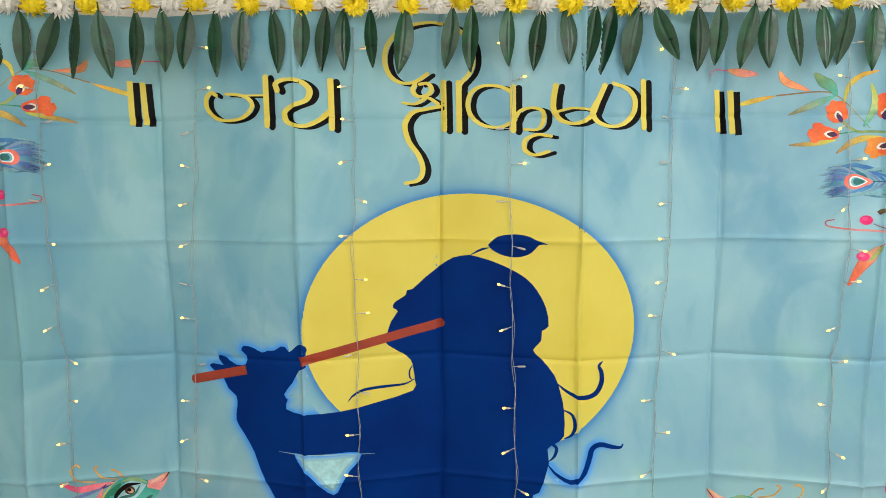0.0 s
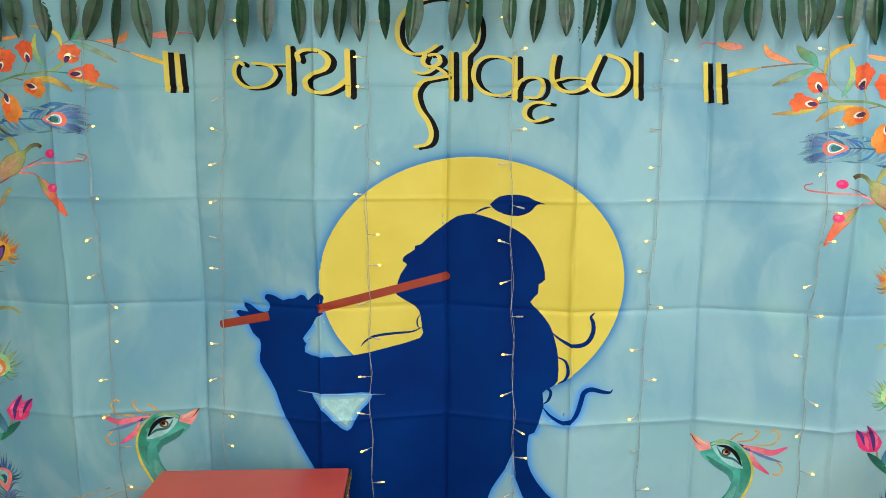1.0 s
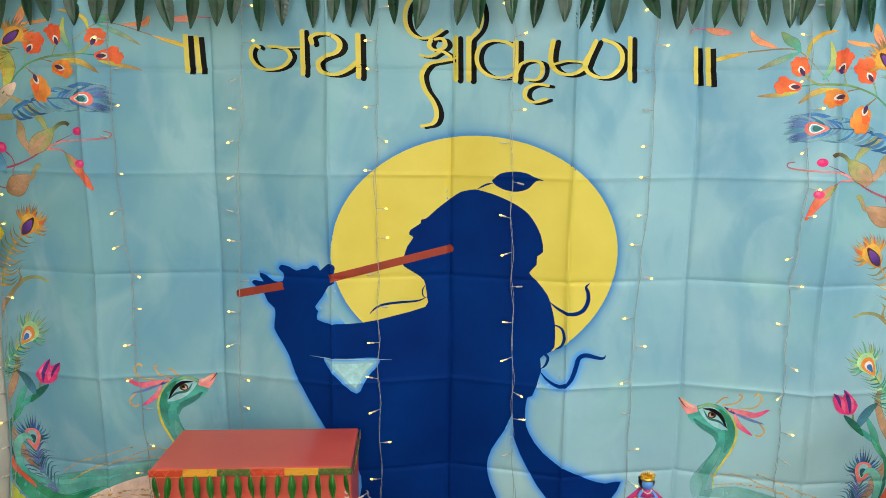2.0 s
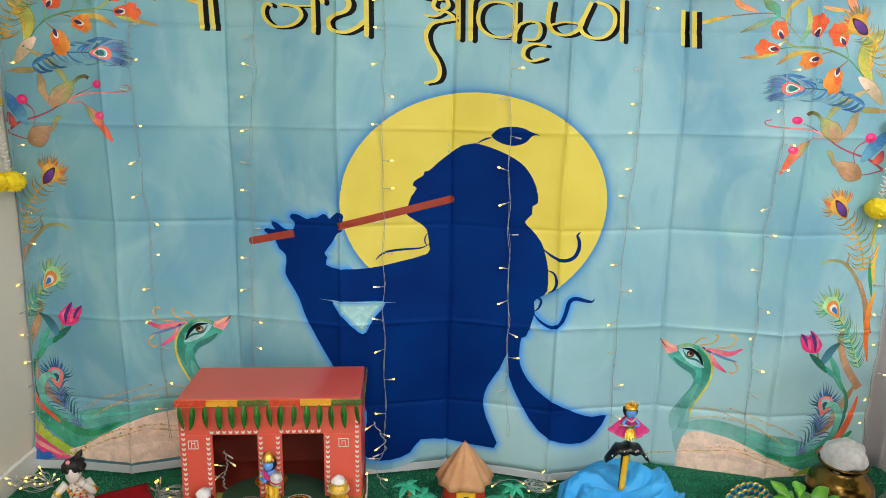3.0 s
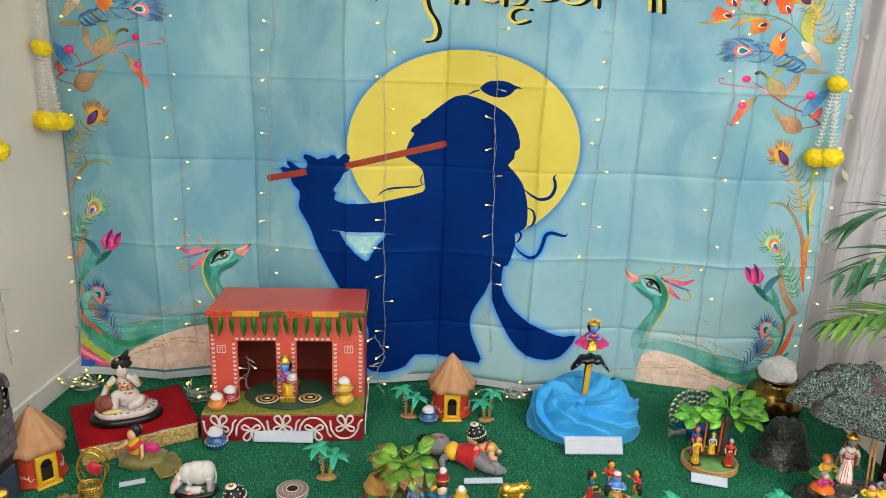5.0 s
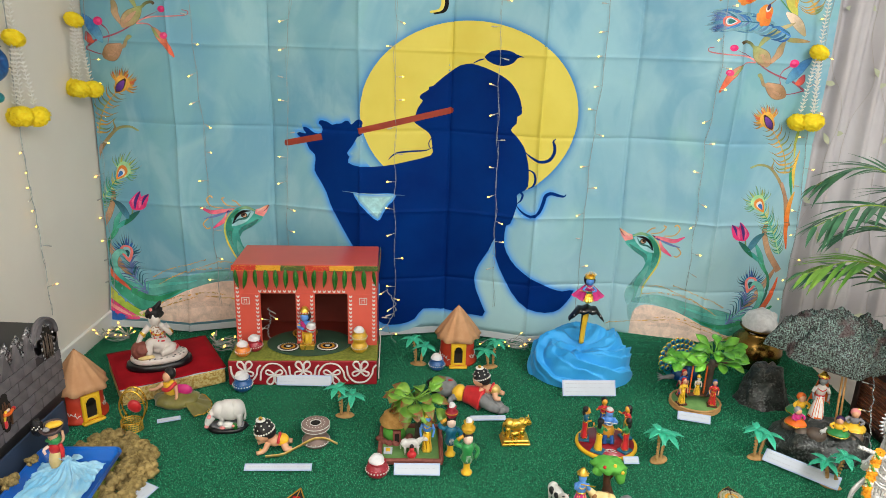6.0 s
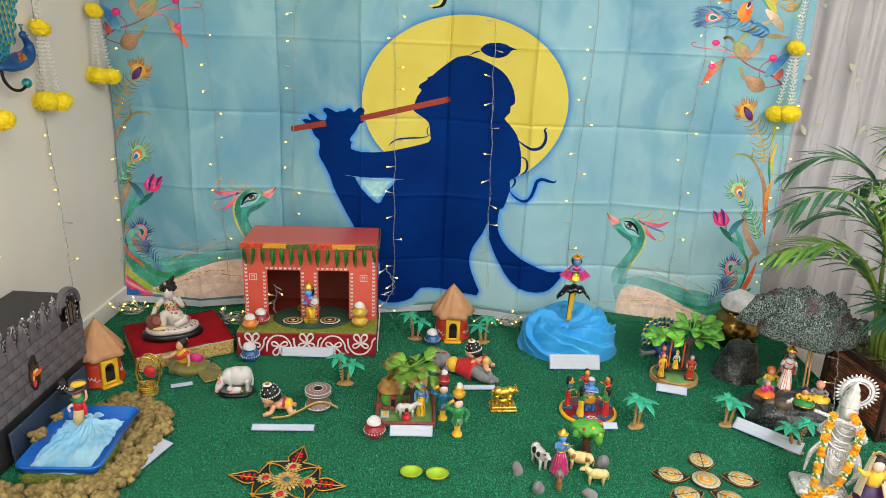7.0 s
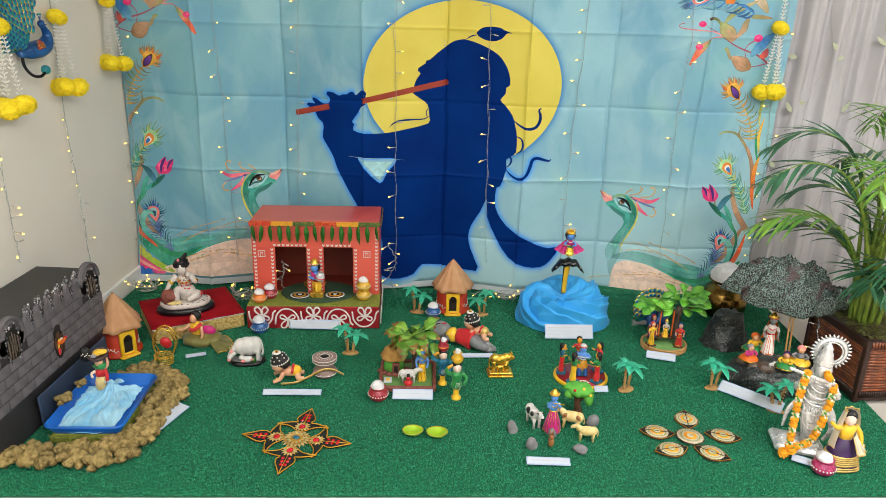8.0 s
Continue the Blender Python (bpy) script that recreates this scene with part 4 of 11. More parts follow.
    for line in GOLDEN:
        p = Print(fix)
        P = spline([(x, z, 0) for x, z in line], 60)
        for k in range(0, 58, 2):
            if rnd.random() < 0.85:
                p.stroke("glitter" if rnd.random() < 0.7 else "amber", rnd.uniform(0.002, 0.0055), [(c.x, c.y + rnd.uniform(-0.002, 0.002)) for c in P[k:k + 3]], 5, "leaf")
        p.lay("gold_line_print", "fine gold glitter line")
    p = Print(fix)
    neck = smooth_outline(PEACOCK_HEAD, 2)
    p.shape("teal", neck, 3, alpha=[min(0.95, max(0.22, (z - 0.19) / 0.24)) for x, z in neck])
    p.stroke("green>teal", 0.030, [(0.835, 0.500), (0.866, 0.455), (0.872, 0.40), (0.862, 0.35)], 3.4, fade=(0.9, 0.4))
    p.stroke("seafoam", 0.030, [(0.850, 0.37), (0.832, 0.32), (0.812, 0.26), (0.808, 0.20)], 3.5, fade=(0.7, 0.5))
    p.stroke("seafoam>sky_print", 0.040, [(0.80, 0.285), (0.79, 0.235), (0.788, 0.18)], 3.6, fade=(0.3, 0.8))
    p.stroke("lime", 0.007, [(0.846, 0.508), (0.876, 0.470), (0.891, 0.424), (0.884, 0.37), (0.864, 0.32), (0.842, 0.265), (0.838, 0.22)], 3.8, "leaf", n=24)
    p.stroke("darkleaf>teal", 0.020, [(0.760, 0.462), (0.79, 0.437), (0.828, 0.412), (0.836, 0.385)], 3.5, fade=(0.6, 0.6))
    p.stroke("mint", 0.014, [(0.770, 0.500), (0.80, 0.512), (0.832, 0.505)], 3.7, fade=(0.8, 0.5))
    p.shape("rose", PEACOCK_BEAK, 4)
    p.stroke("salmon>peach", 0.010, [PEACOCK_BEAK[0], (0.762, 0.497)], 5)
    p.stroke("iris_brown", 0.004, [PEACOCK_BEAK[0], (0.728, 0.506), (0.742, 0.496)], 5.4, "tail")
    p.shape("sky_print", smooth_outline(EYE_FIELD, 2), 4.6)
    p.stroke("letter_black", 0.012, [(0.786, 0.498), (0.818, 0.494), (0.842, 0.473), (0.860, 0.438)], 6)
    p.stroke("darkleaf", 0.008, [(0.788, 0.492), (0.806, 0.466), (0.836, 0.458), (0.858, 0.440)], 5.6)
    p.oval("iris_brown", 0.814, 0.479, 0.0125, 0.0125, 5.4)
    p.oval("tan", 0.812, 0.477, 0.007, 0.007, 5.8)
    p.oval("letter_black", 0.815, 0.480, 0.005, 0.005, 6.3)
    p.lay("peacock_print", "teal watercolour peacock head and neck")
    p = Print(fix)
    for c, tone, w in (([(0.849, 0.505), (0.90, 0.494), (0.940, 0.488), (0.979, 0.508)], "rose>magenta", 0.019), ([(0.879, 0.488), (0.893, 0.455), (0.908, 0.440), (0.937, 0.419)], "rose>magenta", 0.017), ([(0.859, 0.499), (0.921, 0.473), (0.968, 0.460)], "violet_blue", 0.009), ([(0.846, 0.509), (0.868, 0.496), (0.885, 0.486)], "purple", 0.009)):
        p.stroke(tone, w, c, 3.6, "leaf")
    for c in ([(0.823, 0.518), (0.842, 0.537), (0.856, 0.541)], [(0.841, 0.514), (0.879, 0.523), (0.898, 0.546), (0.887, 0.553)], [(0.894, 0.508), (0.936, 0.513), (0.955, 0.54), (0.942, 0.558), (0.933, 0.55)], [(0.948, 0.468), (0.972, 0.438), (0.959, 0.418), (0.946, 0.422)]):
        p.stroke("glitter>amber", 0.005, c, 3.2, "pen")
    p.lay("crest_print", "pink and gold curling crest")


# how the two printed sides differ from one another: a place on the pattern and its shift
SHIFT_EAST = [(0.985, 1.481, -0.014, 0), (1.105, 1.528, -0.022, -0.003), (1.193, 1.505, -0.02, 0.001), (1.108, 1.452, -0.024, 0.003), (1.182, 1.418, -0.017, 0), (1.274, 1.325, -0.003, 0), (1.069, 1.265, -0.018, 0.004), (1.066, 1.172, -0.017, 0.006),
              (1.309, 1.216, -0.008, 0.003), (1.036, 1.093, -0.01, 0.01), (1.18, 1.175, -0.016, -0.009), (1.245, 1.0, 0.001, -0.011), (1.27, 0.63, 0, 0.021), (1.224, 0.492, 0.006, 0.011), (1.26, 0.285, 0.025, 0.016), (0.814, 0.479, 0.005, -0.005), (0.711, 0.53, 0.009, -0.012)]
SHIFT_WEST = [(0.985, 1.481, 0.016, 0.04), (1.108, 1.452, 0.019, 0.026), (1.182, 1.418, 0.014, 0.028), (1.274, 1.325, 0.03, 0.027), (0.979, 1.26, 0.02, 0.036), (1.069, 1.265, 0.03, 0.03), (1.066, 1.172, 0.031, 0.027), (1.309, 1.216, 0.013, 0.015), (1.036, 1.093, 0.023, 0.027),
              (1.18, 1.175, -0.003, 0), (1.245, 1.0, 0.006, -0.014), (1.198, 0.808, 0.018, 0.007), (1.186, 0.573, -0.011, -0.005), (1.224, 0.492, -0.015, -0.015), (1.26, 0.285, -0.015, -0.009), (0.814, 0.479, 0.002, 0.011), (0.711, 0.53, -0.012, 0.007), (0.979, 0.508, 0.016, 0.012)]


def shifted(q, table):
    total, dx, dz = 0.12, 0.0, 0.0
    for x, z, u, v in table:
        w = math.exp(-((q[0] - x) ** 2 + (q[1] - z) ** 2) / 0.0072)
        total, dx, dz = total + w, dx + w * u, dz + w * v
    return dx / total, dz / total


def east(q):
    u, v = shifted(q, SHIFT_EAST)
    return q[0] + u, max(q[1] + v, 0.0415)


def west(q):
    u, v = shifted(q, SHIFT_WEST)
    return max(-1.10 * q[0] + 0.025 + u, -1.468), max(q[1] + 0.045 * q[0] * min(1, max(0, (q[1] - 0.03) / 0.12)) + v, 0.0415)


printed_side(east)
printed_side(west)

# ---------------------------------------------------------------- materials of the things
paint("turf_base", "#0d4e38", "#1a7050", rough=0.95, scale=140, bump=0.6, bscale=300)
paint("clay", "#b88860", "#c4966e", rough=0.8, scale=25, bump=0.2, bscale=90)
paint("clay_tip", "#8b5a36", "#7d4f30", rough=0.8, scale=25)
paint("red_oxide", "#b8331a", "#c93f20", rough=0.6, scale=20, bump=0.06)
paint("yellow_enamel", "#e3b21f", "#eec02c", rough=0.45, scale=20)
# near-black: shade inside openings put in as colour; also one coaster ring
paint("dark_hollow", "#181410", "#221b15", rough=0.9)
paint("white_paint", "#d3d1cd", "#dddbd7", rough=0.6, scale=20)
paint("house_pink", "#d45444", "#dd6050", rough=0.38, scale=4, bump=0.05, bscale=12, coat=0.25)
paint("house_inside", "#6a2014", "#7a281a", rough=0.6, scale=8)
paint("maroon", "#8e1522", "#9c1b28", rough=0.4, scale=9, coat=0.2)
paint("grass_mat", "#6f7a28", "#93993e", rough=0.95, scale=120, bump=0.8, bscale=300)
paint("disc_green", "#2e4a38", "#35543f", rough=0.6, scale=10)
paint("fern_green", "#135a1c", "#2c7a24", rough=0.35, scale=60, bump=0.3)
paint("fern_pale", "#4f9a3a", "#6fae4a", rough=0.4, scale=60)
paint("trim_red", "#c32a22", "#d8382c", rough=0.5, scale=200, bump=0.6, bscale=500)
paint("trim_orange", "#e09a22", "#efb02e", rough=0.5, scale=200, bump=0.6, bscale=500)
paint("trim_green", "#2d6a2a", "#47502a", rough=0.5, scale=200, bump=0.6, bscale=500)
paint("gold", "#dcae3a", "#eec65a", rough=0.28, metal=0.85, scale=40, bump=0.1)
paint("gold_brocade", "#c39a4e", "#e0c988", rough=0.45, metal=0.35, scale=90, bump=0.8, bscale=160, contrast=(0.42, 0.55))
paint("red_velvet", "#8a0212", "#a00a1a", rough=0.85, scale=14, bump=0.08, spec=0.2)
paint("black_lacquer", "#0c0c0e", "#15151a", rough=0.3, scale=10)
paint("dotted_vest", "#e0d8d0", "#8a5a3a", rough=0.35, scale=130, contrast=(0.5, 0.58))
paint("porcelain", "#ccc3bc", "#d8d0ca", rough=0.35, scale=30, sub=0.1)
paint("black_hair", "#0e0d0f", "#1a181b", rough=0.5, scale=80, bump=0.5, bscale=260)
paint("skin_light", "#d9a07c", "#e2ae8c", rough=0.5, scale=20)
paint("skin_pale", "#e4c3b2", "#ead0c2", rough=0.45, scale=20)
paint("skin_blue", "#4f8ad6", "#649ce4", rough=0.4, scale=20)
paint("skin_yellow", "#d9952c", "#e3a53a", rough=0.4, scale=20)
paint("skin_grey", "#77797a", "#86888a", rough=0.85, scale=50, bump=0.25)
paint("silk_red", "#bc1820", "#d4262c", rough=0.45, scale=30, sheen=0.2)
paint("silk_yellow", "#eab41c", "#f5c834", rough=0.45, scale=30, sheen=0.2)
paint("silk_green", "#1d7a3a", "#2a9148", rough=0.4, scale=30, sheen=0.2)
paint("silk_teal", "#135a78", "#1c6f8c", rough=0.4, scale=30)
paint("silk_magenta", "#b8106a", "#cf1f7e", rough=0.5, scale=30, sheen=0.3)
paint("silk_orange", "#dd5f16", "#ea7420", rough=0.5, scale=30)
paint("silk_olive", "#5f5a26", "#7a7436", rough=0.45, scale=18, sheen=0.3)
paint("silk_purple", "#2c1440", "#3a1c52", rough=0.5, scale=30)
paint("silk_blue", "#1e4f9a", "#2a63b3", rough=0.5, scale=30)
paint("cotton", "#cfcfd1", "#e2e2e4", rough=0.95, scale=60, bump=0.6, bscale=150, sub=0.2)
paint("pot_blue", "#1c4f8c", "#2c6aa8", rough=0.35, scale=60, coat=0.3)
paint("pot_red", "#8f1c2c", "#a8283a", rough=0.4, scale=60, coat=0.3)
paint("pot_orange", "#d8701c", "#e58a30", rough=0.4, scale=60, coat=0.2)
paint("pot_yellow", "#c99a1e", "#dcb236", rough=0.4, scale=60, coat=0.2)
paint("pot_pink", "#8f1c50", "#c23a74", rough=0.4, scale=60, coat=0.2)
paint("pearl", "#c9c6bf", "#dedbd5", rough=0.25, scale=90, coat=0.4)
paint("palm_teal", "#34b892", "#52d2ae", rough=0.4, scale=40)
paint("palm_stem", "#a9814c", "#bb945c", rough=0.6, scale=80, bump=0.5, bscale=260)
paint("card_white", "#bfc6d2", "#cad1dc", rough=0.6, scale=8)
paint("card_blue", "#9fb4d6", "#b3c5e2", rough=0.6, scale=30)
paint("card_text", "#b4bac6", "#c4cad4", rough=0.7, scale=200)
paint("slate", "#5a565a", "#6c676b", rough=0.65, scale=25, bump=0.12, bscale=70, random_tint=0.12)
paint("slate_joint", "#2a272a", "#353236", rough=0.7, scale=25)
paint("black_card", "#2b2a2c", "#333234", rough=0.5, scale=5)
paint("foil", "#5a585c", "#dddbde", rough=0.22, metal=0.5, scale=110, bump=1.0, bscale=120, contrast=(0.46, 0.66))
paint("moss", "#735f32", "#aa945e", rough=0.95, scale=60, bump=0.8, bscale=300, contrast=(0.34, 0.60), random_tint=0.16)
paint("tray_blue", "#0a58b4", "#0f68c8", rough=0.3, scale=6, coat=0.3)
paint("board_navy", "#2c3a52", "#34435c", rough=0.5, scale=6)
paint("water_cloth", "#5cb0dc", "#a9d9ee", rough=0.55, scale=14, sheen=0.3, contrast=(0.30, 0.62))
paint("blue_chiffon", "#2299e2", "#3cabea", rough=0.6, scale=5, sheen=0.1)
paint("leaf_fresh", "#3c8a24", "#7cc440", rough=0.3, scale=30, coat=0.2, random_tint=0.25)
paint("leaf_plastic", "#5f9430", "#8fb848", rough=0.35, scale=26, contrast=(0.4, 0.65), random_tint=0.22)
paint("leaf_tip", "#8a4a2c", "#6f7a34", rough=0.4, scale=60, contrast=(0.42, 0.62))
paint("leaf_felt", "#4a9a34", "#62b446", rough=0.8, scale=30)
paint("mango_leaf", "#0c3320", "#1d5236", rough=0.30, scale=25, bump=0.15, bscale=70, spec=0.5, random_tint=0.25)
paint("bark_brown", "#4a2c18", "#5f3a22", rough=0.7, scale=40, bump=0.6, bscale=120)
paint("bark_grey", "#51473d", "#62564a", rough=0.8, scale=40, bump=0.6, bscale=120)
paint("wood_tan", "#b98a52", "#c89b64", rough=0.6, scale=40)
paint("straw", "#a87c3c", "#bd9250", rough=0.8, scale=60, bump=0.6, bscale=200)
paint("terracotta", "#7c4238", "#8f5246", rough=0.7, scale=60, bump=0.6, bscale=160)
paint("lawn_toy", "#5f8a4a", "#6f9a58", rough=0.8, scale=30)
paint("stone_grey", "#77767a", "#8d8c90", rough=0.8, scale=30, bump=0.3, bscale=100)
paint("river_stone", "#4c4038", "#63554a", rough=0.5, scale=40, bump=0.1)
paint("sheep_cream", "#d9c07c", "#e6d29a", rough=0.6, scale=40)
paint("cow_white", "#c9c7c3", "#d6d4d1", rough=0.5, scale=30)
paint("cow_black", "#17161a", "#222127", rough=0.5, scale=30)
paint("cow_brown", "#8f5f38", "#a4733f", rough=0.5, scale=30)
paint("mortar", "#86706a", "#947e76", rough=0.55, scale=40, bump=0.1)
paint("ribbon_gold", "#c9a552", "#dcc07a", rough=0.4, metal=0.3, scale=60)
paint("lime_bowl", "#8fb81c", "#a4cb30", rough=0.3, scale=20, coat=0.4)
paint("black_felt", "#0e1512", "#16201c", rough=0.85, scale=60)
paint("gold_thread", "#c78f1e", "#dca632", rough=0.4, metal=0.4, scale=200, bump=0.5)
paint("ruby", "#b3101c", "#cc2028", rough=0.2, scale=20, coat=0.4)
paint("marigold", "#ec9a10", "#f7b52a", rough=0.8, scale=60, bump=0.6, bscale=200)
paint("lemon_flower", "#f6d80c", "#fde832", rough=0.75, scale=70, bump=0.5, bscale=220, sub=0.1)
paint("white_flower", "#e3e0da", "#f0eee9", rough=0.75, scale=70, bump=0.4, sub=0.1)
paint("bud_green", "#d2d49a", "#e4e6bc", rough=0.7, scale=60)
paint("sheer_gold", "#d9cdb0", "#eae0c8", rough=0.5, scale=40, trans=0.35, sheen=0.4)
paint("bead_beige", "#bdb092", "#dcd3ba", rough=0.4, scale=160, bump=0.6, bscale=300)
paint("bead_green", "#7f8a4c", "#aab066", rough=0.4, scale=160, bump=0.6, bscale=300)
paint("silver", "#d2d2d3", "#e6e6e6", rough=0.26, metal=0.40, scale=30, bump=0.7, bscale=110)
paint("brass", "#6b5428", "#866a36", rough=0.22, metal=0.95, scale=9, bump=0.03)
# the paler noise tone of both rocks paints glints of crumpled ridges
paint("rock_black", "#1f2120", "#666b68", rough=0.4, scale=130, bump=1.0, bscale=60, contrast=(0.47, 0.68), detail=8)
paint("rock_foil", "#2c2829", "#7d9a92", rough=0.28, metal=0.2, scale=230, bump=1.0, bscale=210, contrast=(0.46, 0.66), detail=14)
def patched(name, tone, scale, lo, hi):
    """Lays broad patches of another tone over a surface."""
    n, l = MATS[name].node_tree.nodes, MATS[name].node_tree.links
    bs = n["Principled BSDF"]
    no, ra, mx = n.new("ShaderNodeTexNoise"), n.new("ShaderNodeMapRange"), n.new("ShaderNodeMix")
    no.inputs["Scale"].default_value, no.inputs["Detail"].default_value, no.inputs["Distortion"].default_value = scale, 8, 0.6
    ra.inputs[1].default_value, ra.inputs[2].default_value, ra.inputs[4].default_value = lo, hi, 0.85
    mx.data_type = "RGBA"
    mx.inputs[7].default_value = rgb(tone)
    l.new(n["Texture Coordinate"].outputs["Object"], no.inputs["Vector"])
    l.new(no.outputs["Fac"], ra.inputs[0])
    l.new(ra.outputs[0], mx.inputs[0])
    l.new(bs.inputs["Base Color"].links[0].from_socket, mx.inputs[6])
    l.new(mx.outputs[2], bs.inputs["Base Color"])


patched("rock_foil", "#4f3c3e", 11, 0.58, 0.63)
patched("rock_black", "#2c3230", 22, 0.48, 0.60)
paint("rock_brown", "#54423f", "#66524e", rough=0.5, scale=30, bump=0.4)
paint("bamboo", "#5d2a16", "#8a4a28", rough=0.4, scale=30, coat=0.2, random_tint=0.3)
paint("dark_wood", "#2c1712", "#3a211a", rough=0.5, scale=30)
paint("sphagnum", "#54552c", "#74743f", rough=0.95, scale=90, bump=1.0, bscale=200)
paint("frond", "#27583c", "#437a56", rough=0.4, scale=14, coat=0.1)
paint("frond_light", "#4c8430", "#7fa944", rough=0.4, scale=14)
paint("cane", "#617d26", "#869c3c", rough=0.4, scale=20)
paint("curtain_white", "#b2afb4", "#bdbbc0", rough=0.8, scale=4, trans=0.0, sub=0.1)
paint("vine_grey", "#aaa59f", "#b5b0a9", rough=0.8, scale=20)
paint("vine_leaf", "#a9b094", "#b9bfa5", rough=0.8, scale=20)
paint("iron_teal", "#107684", "#23a0a4", rough=0.35, scale=40, metal=0.2, coat=0.3)
paint("iron_blue", "#0d3f7c", "#155c9c", rough=0.35, scale=40, metal=0.2, coat=0.3)
paint("iron_black", "#141416", "#1e1e22", rough=0.4, metal=0.5)
paint("clear_wire", "#b9c6c8", "#cfd8d8", rough=0.15, scale=50, trans=0.45, coat=0.5)
paint("led_body", "#e8e6dd", "#f2f0e8", rough=0.2, scale=50, coat=0.5, trans=0.5)
glow("led_warm", "#ffc64e", 5.0)
glow("lamp_panel", "#fff4e2", 4.0)

# ceiling panels that give the room its light
for x, y, sx, sy, watts in LAMPS:
    b = Build()
    b.box("trim_white", (0, 0, 0.012), (sx + 0.05, sy + 0.05, 0.02), bevel=0.004)
    th = b.thing("ceiling_light", "flat white square ceiling light panel", "ceiling light", pose(x, y, TOP - 0.024), group="ceiling light panels")
    b = Build()
    b.box("lamp_panel", (0, 0, 0), (sx, sy, 0.008), bevel=0.002)
    b.part("diffuser", th)

# ---------------------------------------------------------------- turf
TURF = (-1.462, 1.70, -1.60, 0.055)


def turf_edge(y):
    return 1.545 + 0.03 * np.clip((-0.55 - y) / 0.3, 0, 1)


def turf_front(x):
    return -1.4995 + 0.0708 * x


def turf_rise(x, y):
    """The mat's rear edge rides up against the cloth towards the curtain."""
    return np.clip((x - 0.42) / 0.14, 0, 1) * np.clip((y + 0.075) * 5, 0, 0.050)


def turf():
    rng = np.random.default_rng(3)
    b = Build()
    nx, ny = 66, 66
    V = []
    for j in range(ny + 1):
        v = j / ny
        for i in range(nx + 1):
            x = TURF[0] + (1.56 - TURF[0]) * i / nx
            y = turf_front(x) + (TURF[3] - turf_front(x)) * v
            x = TURF[0] + (turf_edge(y) - TURF[0]) * i / nx
            V.append((x, y, -0.003 + 0.0015 * noise.noise((x * 4, y * 4, 0)) + float(turf_rise(x, y))))
    F = [(j * (nx + 1) + i, j * (nx + 1) + i + 1, (j + 1) * (nx + 1) + i + 1, (j + 1) * (nx + 1) + i) for j in range(ny) for i in range(nx)]
    b.add("turf_base", V, F)
    ob = b.thing("artificial_turf", "dark green artificial turf mat laid on the floor", "turf", kind="structure")
    so = ob.modifiers.new("backing", "SOLIDIFY")
    so.thickness, so.offset = 0.006, -1
    n = 560000
    u, v = rng.random(n), rng.random(n) ** 1.25
    x = TURF[0] + (1.56 - TURF[0]) * u
    y = turf_front(x) + (TURF[3] - turf_front(x)) * v
    x = TURF[0] + (turf_edge(y) - TURF[0]) * u
    row = np.round(y / 0.0062) * 0.0062
    y = np.where(rng.random(n) < 0.6, row + rng.normal(0, 0.0009, n), y)
    a = rng.random(n) * 2 * np.pi
    w, h = rng.uniform(0.0007, 0.0012, n), rng.uniform(0.0025, 0.0058, n)
    lx, ly = rng.normal(0, 0.0021, n), rng.normal(-0.0006, 0.0016, n)
    co = np.empty((n, 3, 3), dtype=np.float32)
    co[:, 0] = np.stack([x - w * np.cos(a), y - w * np.sin(a), np.full(n, -0.003)], 1)
    co[:, 1] = np.stack([x + w * np.cos(a), y + w * np.sin(a), np.full(n, -0.003)], 1)
    co[:, 2] = np.stack([x + lx, y + ly, h - 0.003], 1)
    co[:, :, 2] += turf_rise(x, y)[:, None]
    me = bpy.data.meshes.new("turf_blades")
    me.vertices.add(3 * n)
    me.vertices.foreach_set("co", co.ravel())
    me.loops.add(3 * n)
    me.loops.foreach_set("vertex_index", np.arange(3 * n, dtype=np.int32))
    me.polygons.add(n)
    me.polygons.foreach_set("loop_start", np.arange(0, 3 * n, 3, dtype=np.int32))
    me.polygons.foreach_set("loop_total", np.full(n, 3, dtype=np.int32))
    me.update()
    m = bpy.data.materials.new("turf_blade")
    m.use_nodes = True
    nd, l = m.node_tree.nodes, m.node_tree.links
    ge = nd.new("ShaderNodeNewGeometry")
    cr = nd.new("ShaderNodeValToRGB")
    cr.color_ramp.elements[0].color, cr.color_ramp.elements[1].color = rgb("#0f6848"), rgb("#6cc49a")
    e = cr.color_ramp.elements.new(0.6)
    e.color = rgb("#2ca276")
    l.new(ge.outputs["Random Per Island"], cr.inputs[0])
    tc = nd.new("ShaderNodeTexCoord")
    mp = nd.new("ShaderNodeMapping")
    mp.inputs["Scale"].default_value = (110, 230, 230)
    nz = nd.new("ShaderNodeTexNoise")
    nz.inputs["Scale"].default_value, nz.inputs["Detail"].default_value = 1.0, 3
    mr = nd.new("ShaderNodeMapRange")
    mr.inputs[1].default_value, mr.inputs[2].default_value, mr.inputs[3].default_value, mr.inputs[4].default_value = 0.36, 0.64, 0.66, 1.42
    hs = nd.new("ShaderNodeHueSaturation")
    l.new(tc.outputs["Object"], mp.inputs[0])
    l.new(mp.outputs[0], nz.inputs["Vector"])
    l.new(nz.outputs["Fac"], mr.inputs[0])
    l.new(mr.outputs[0], hs.inputs["Value"])
    l.new(cr.outputs[0], hs.inputs["Color"])
    l.new(hs.outputs["Color"], nd["Principled BSDF"].inputs["Base Color"])
    nd["Principled BSDF"].inputs["Roughness"].default_value = 0.75
    nd["Principled BSDF"].inputs["Specular IOR Level"].default_value = 0.12
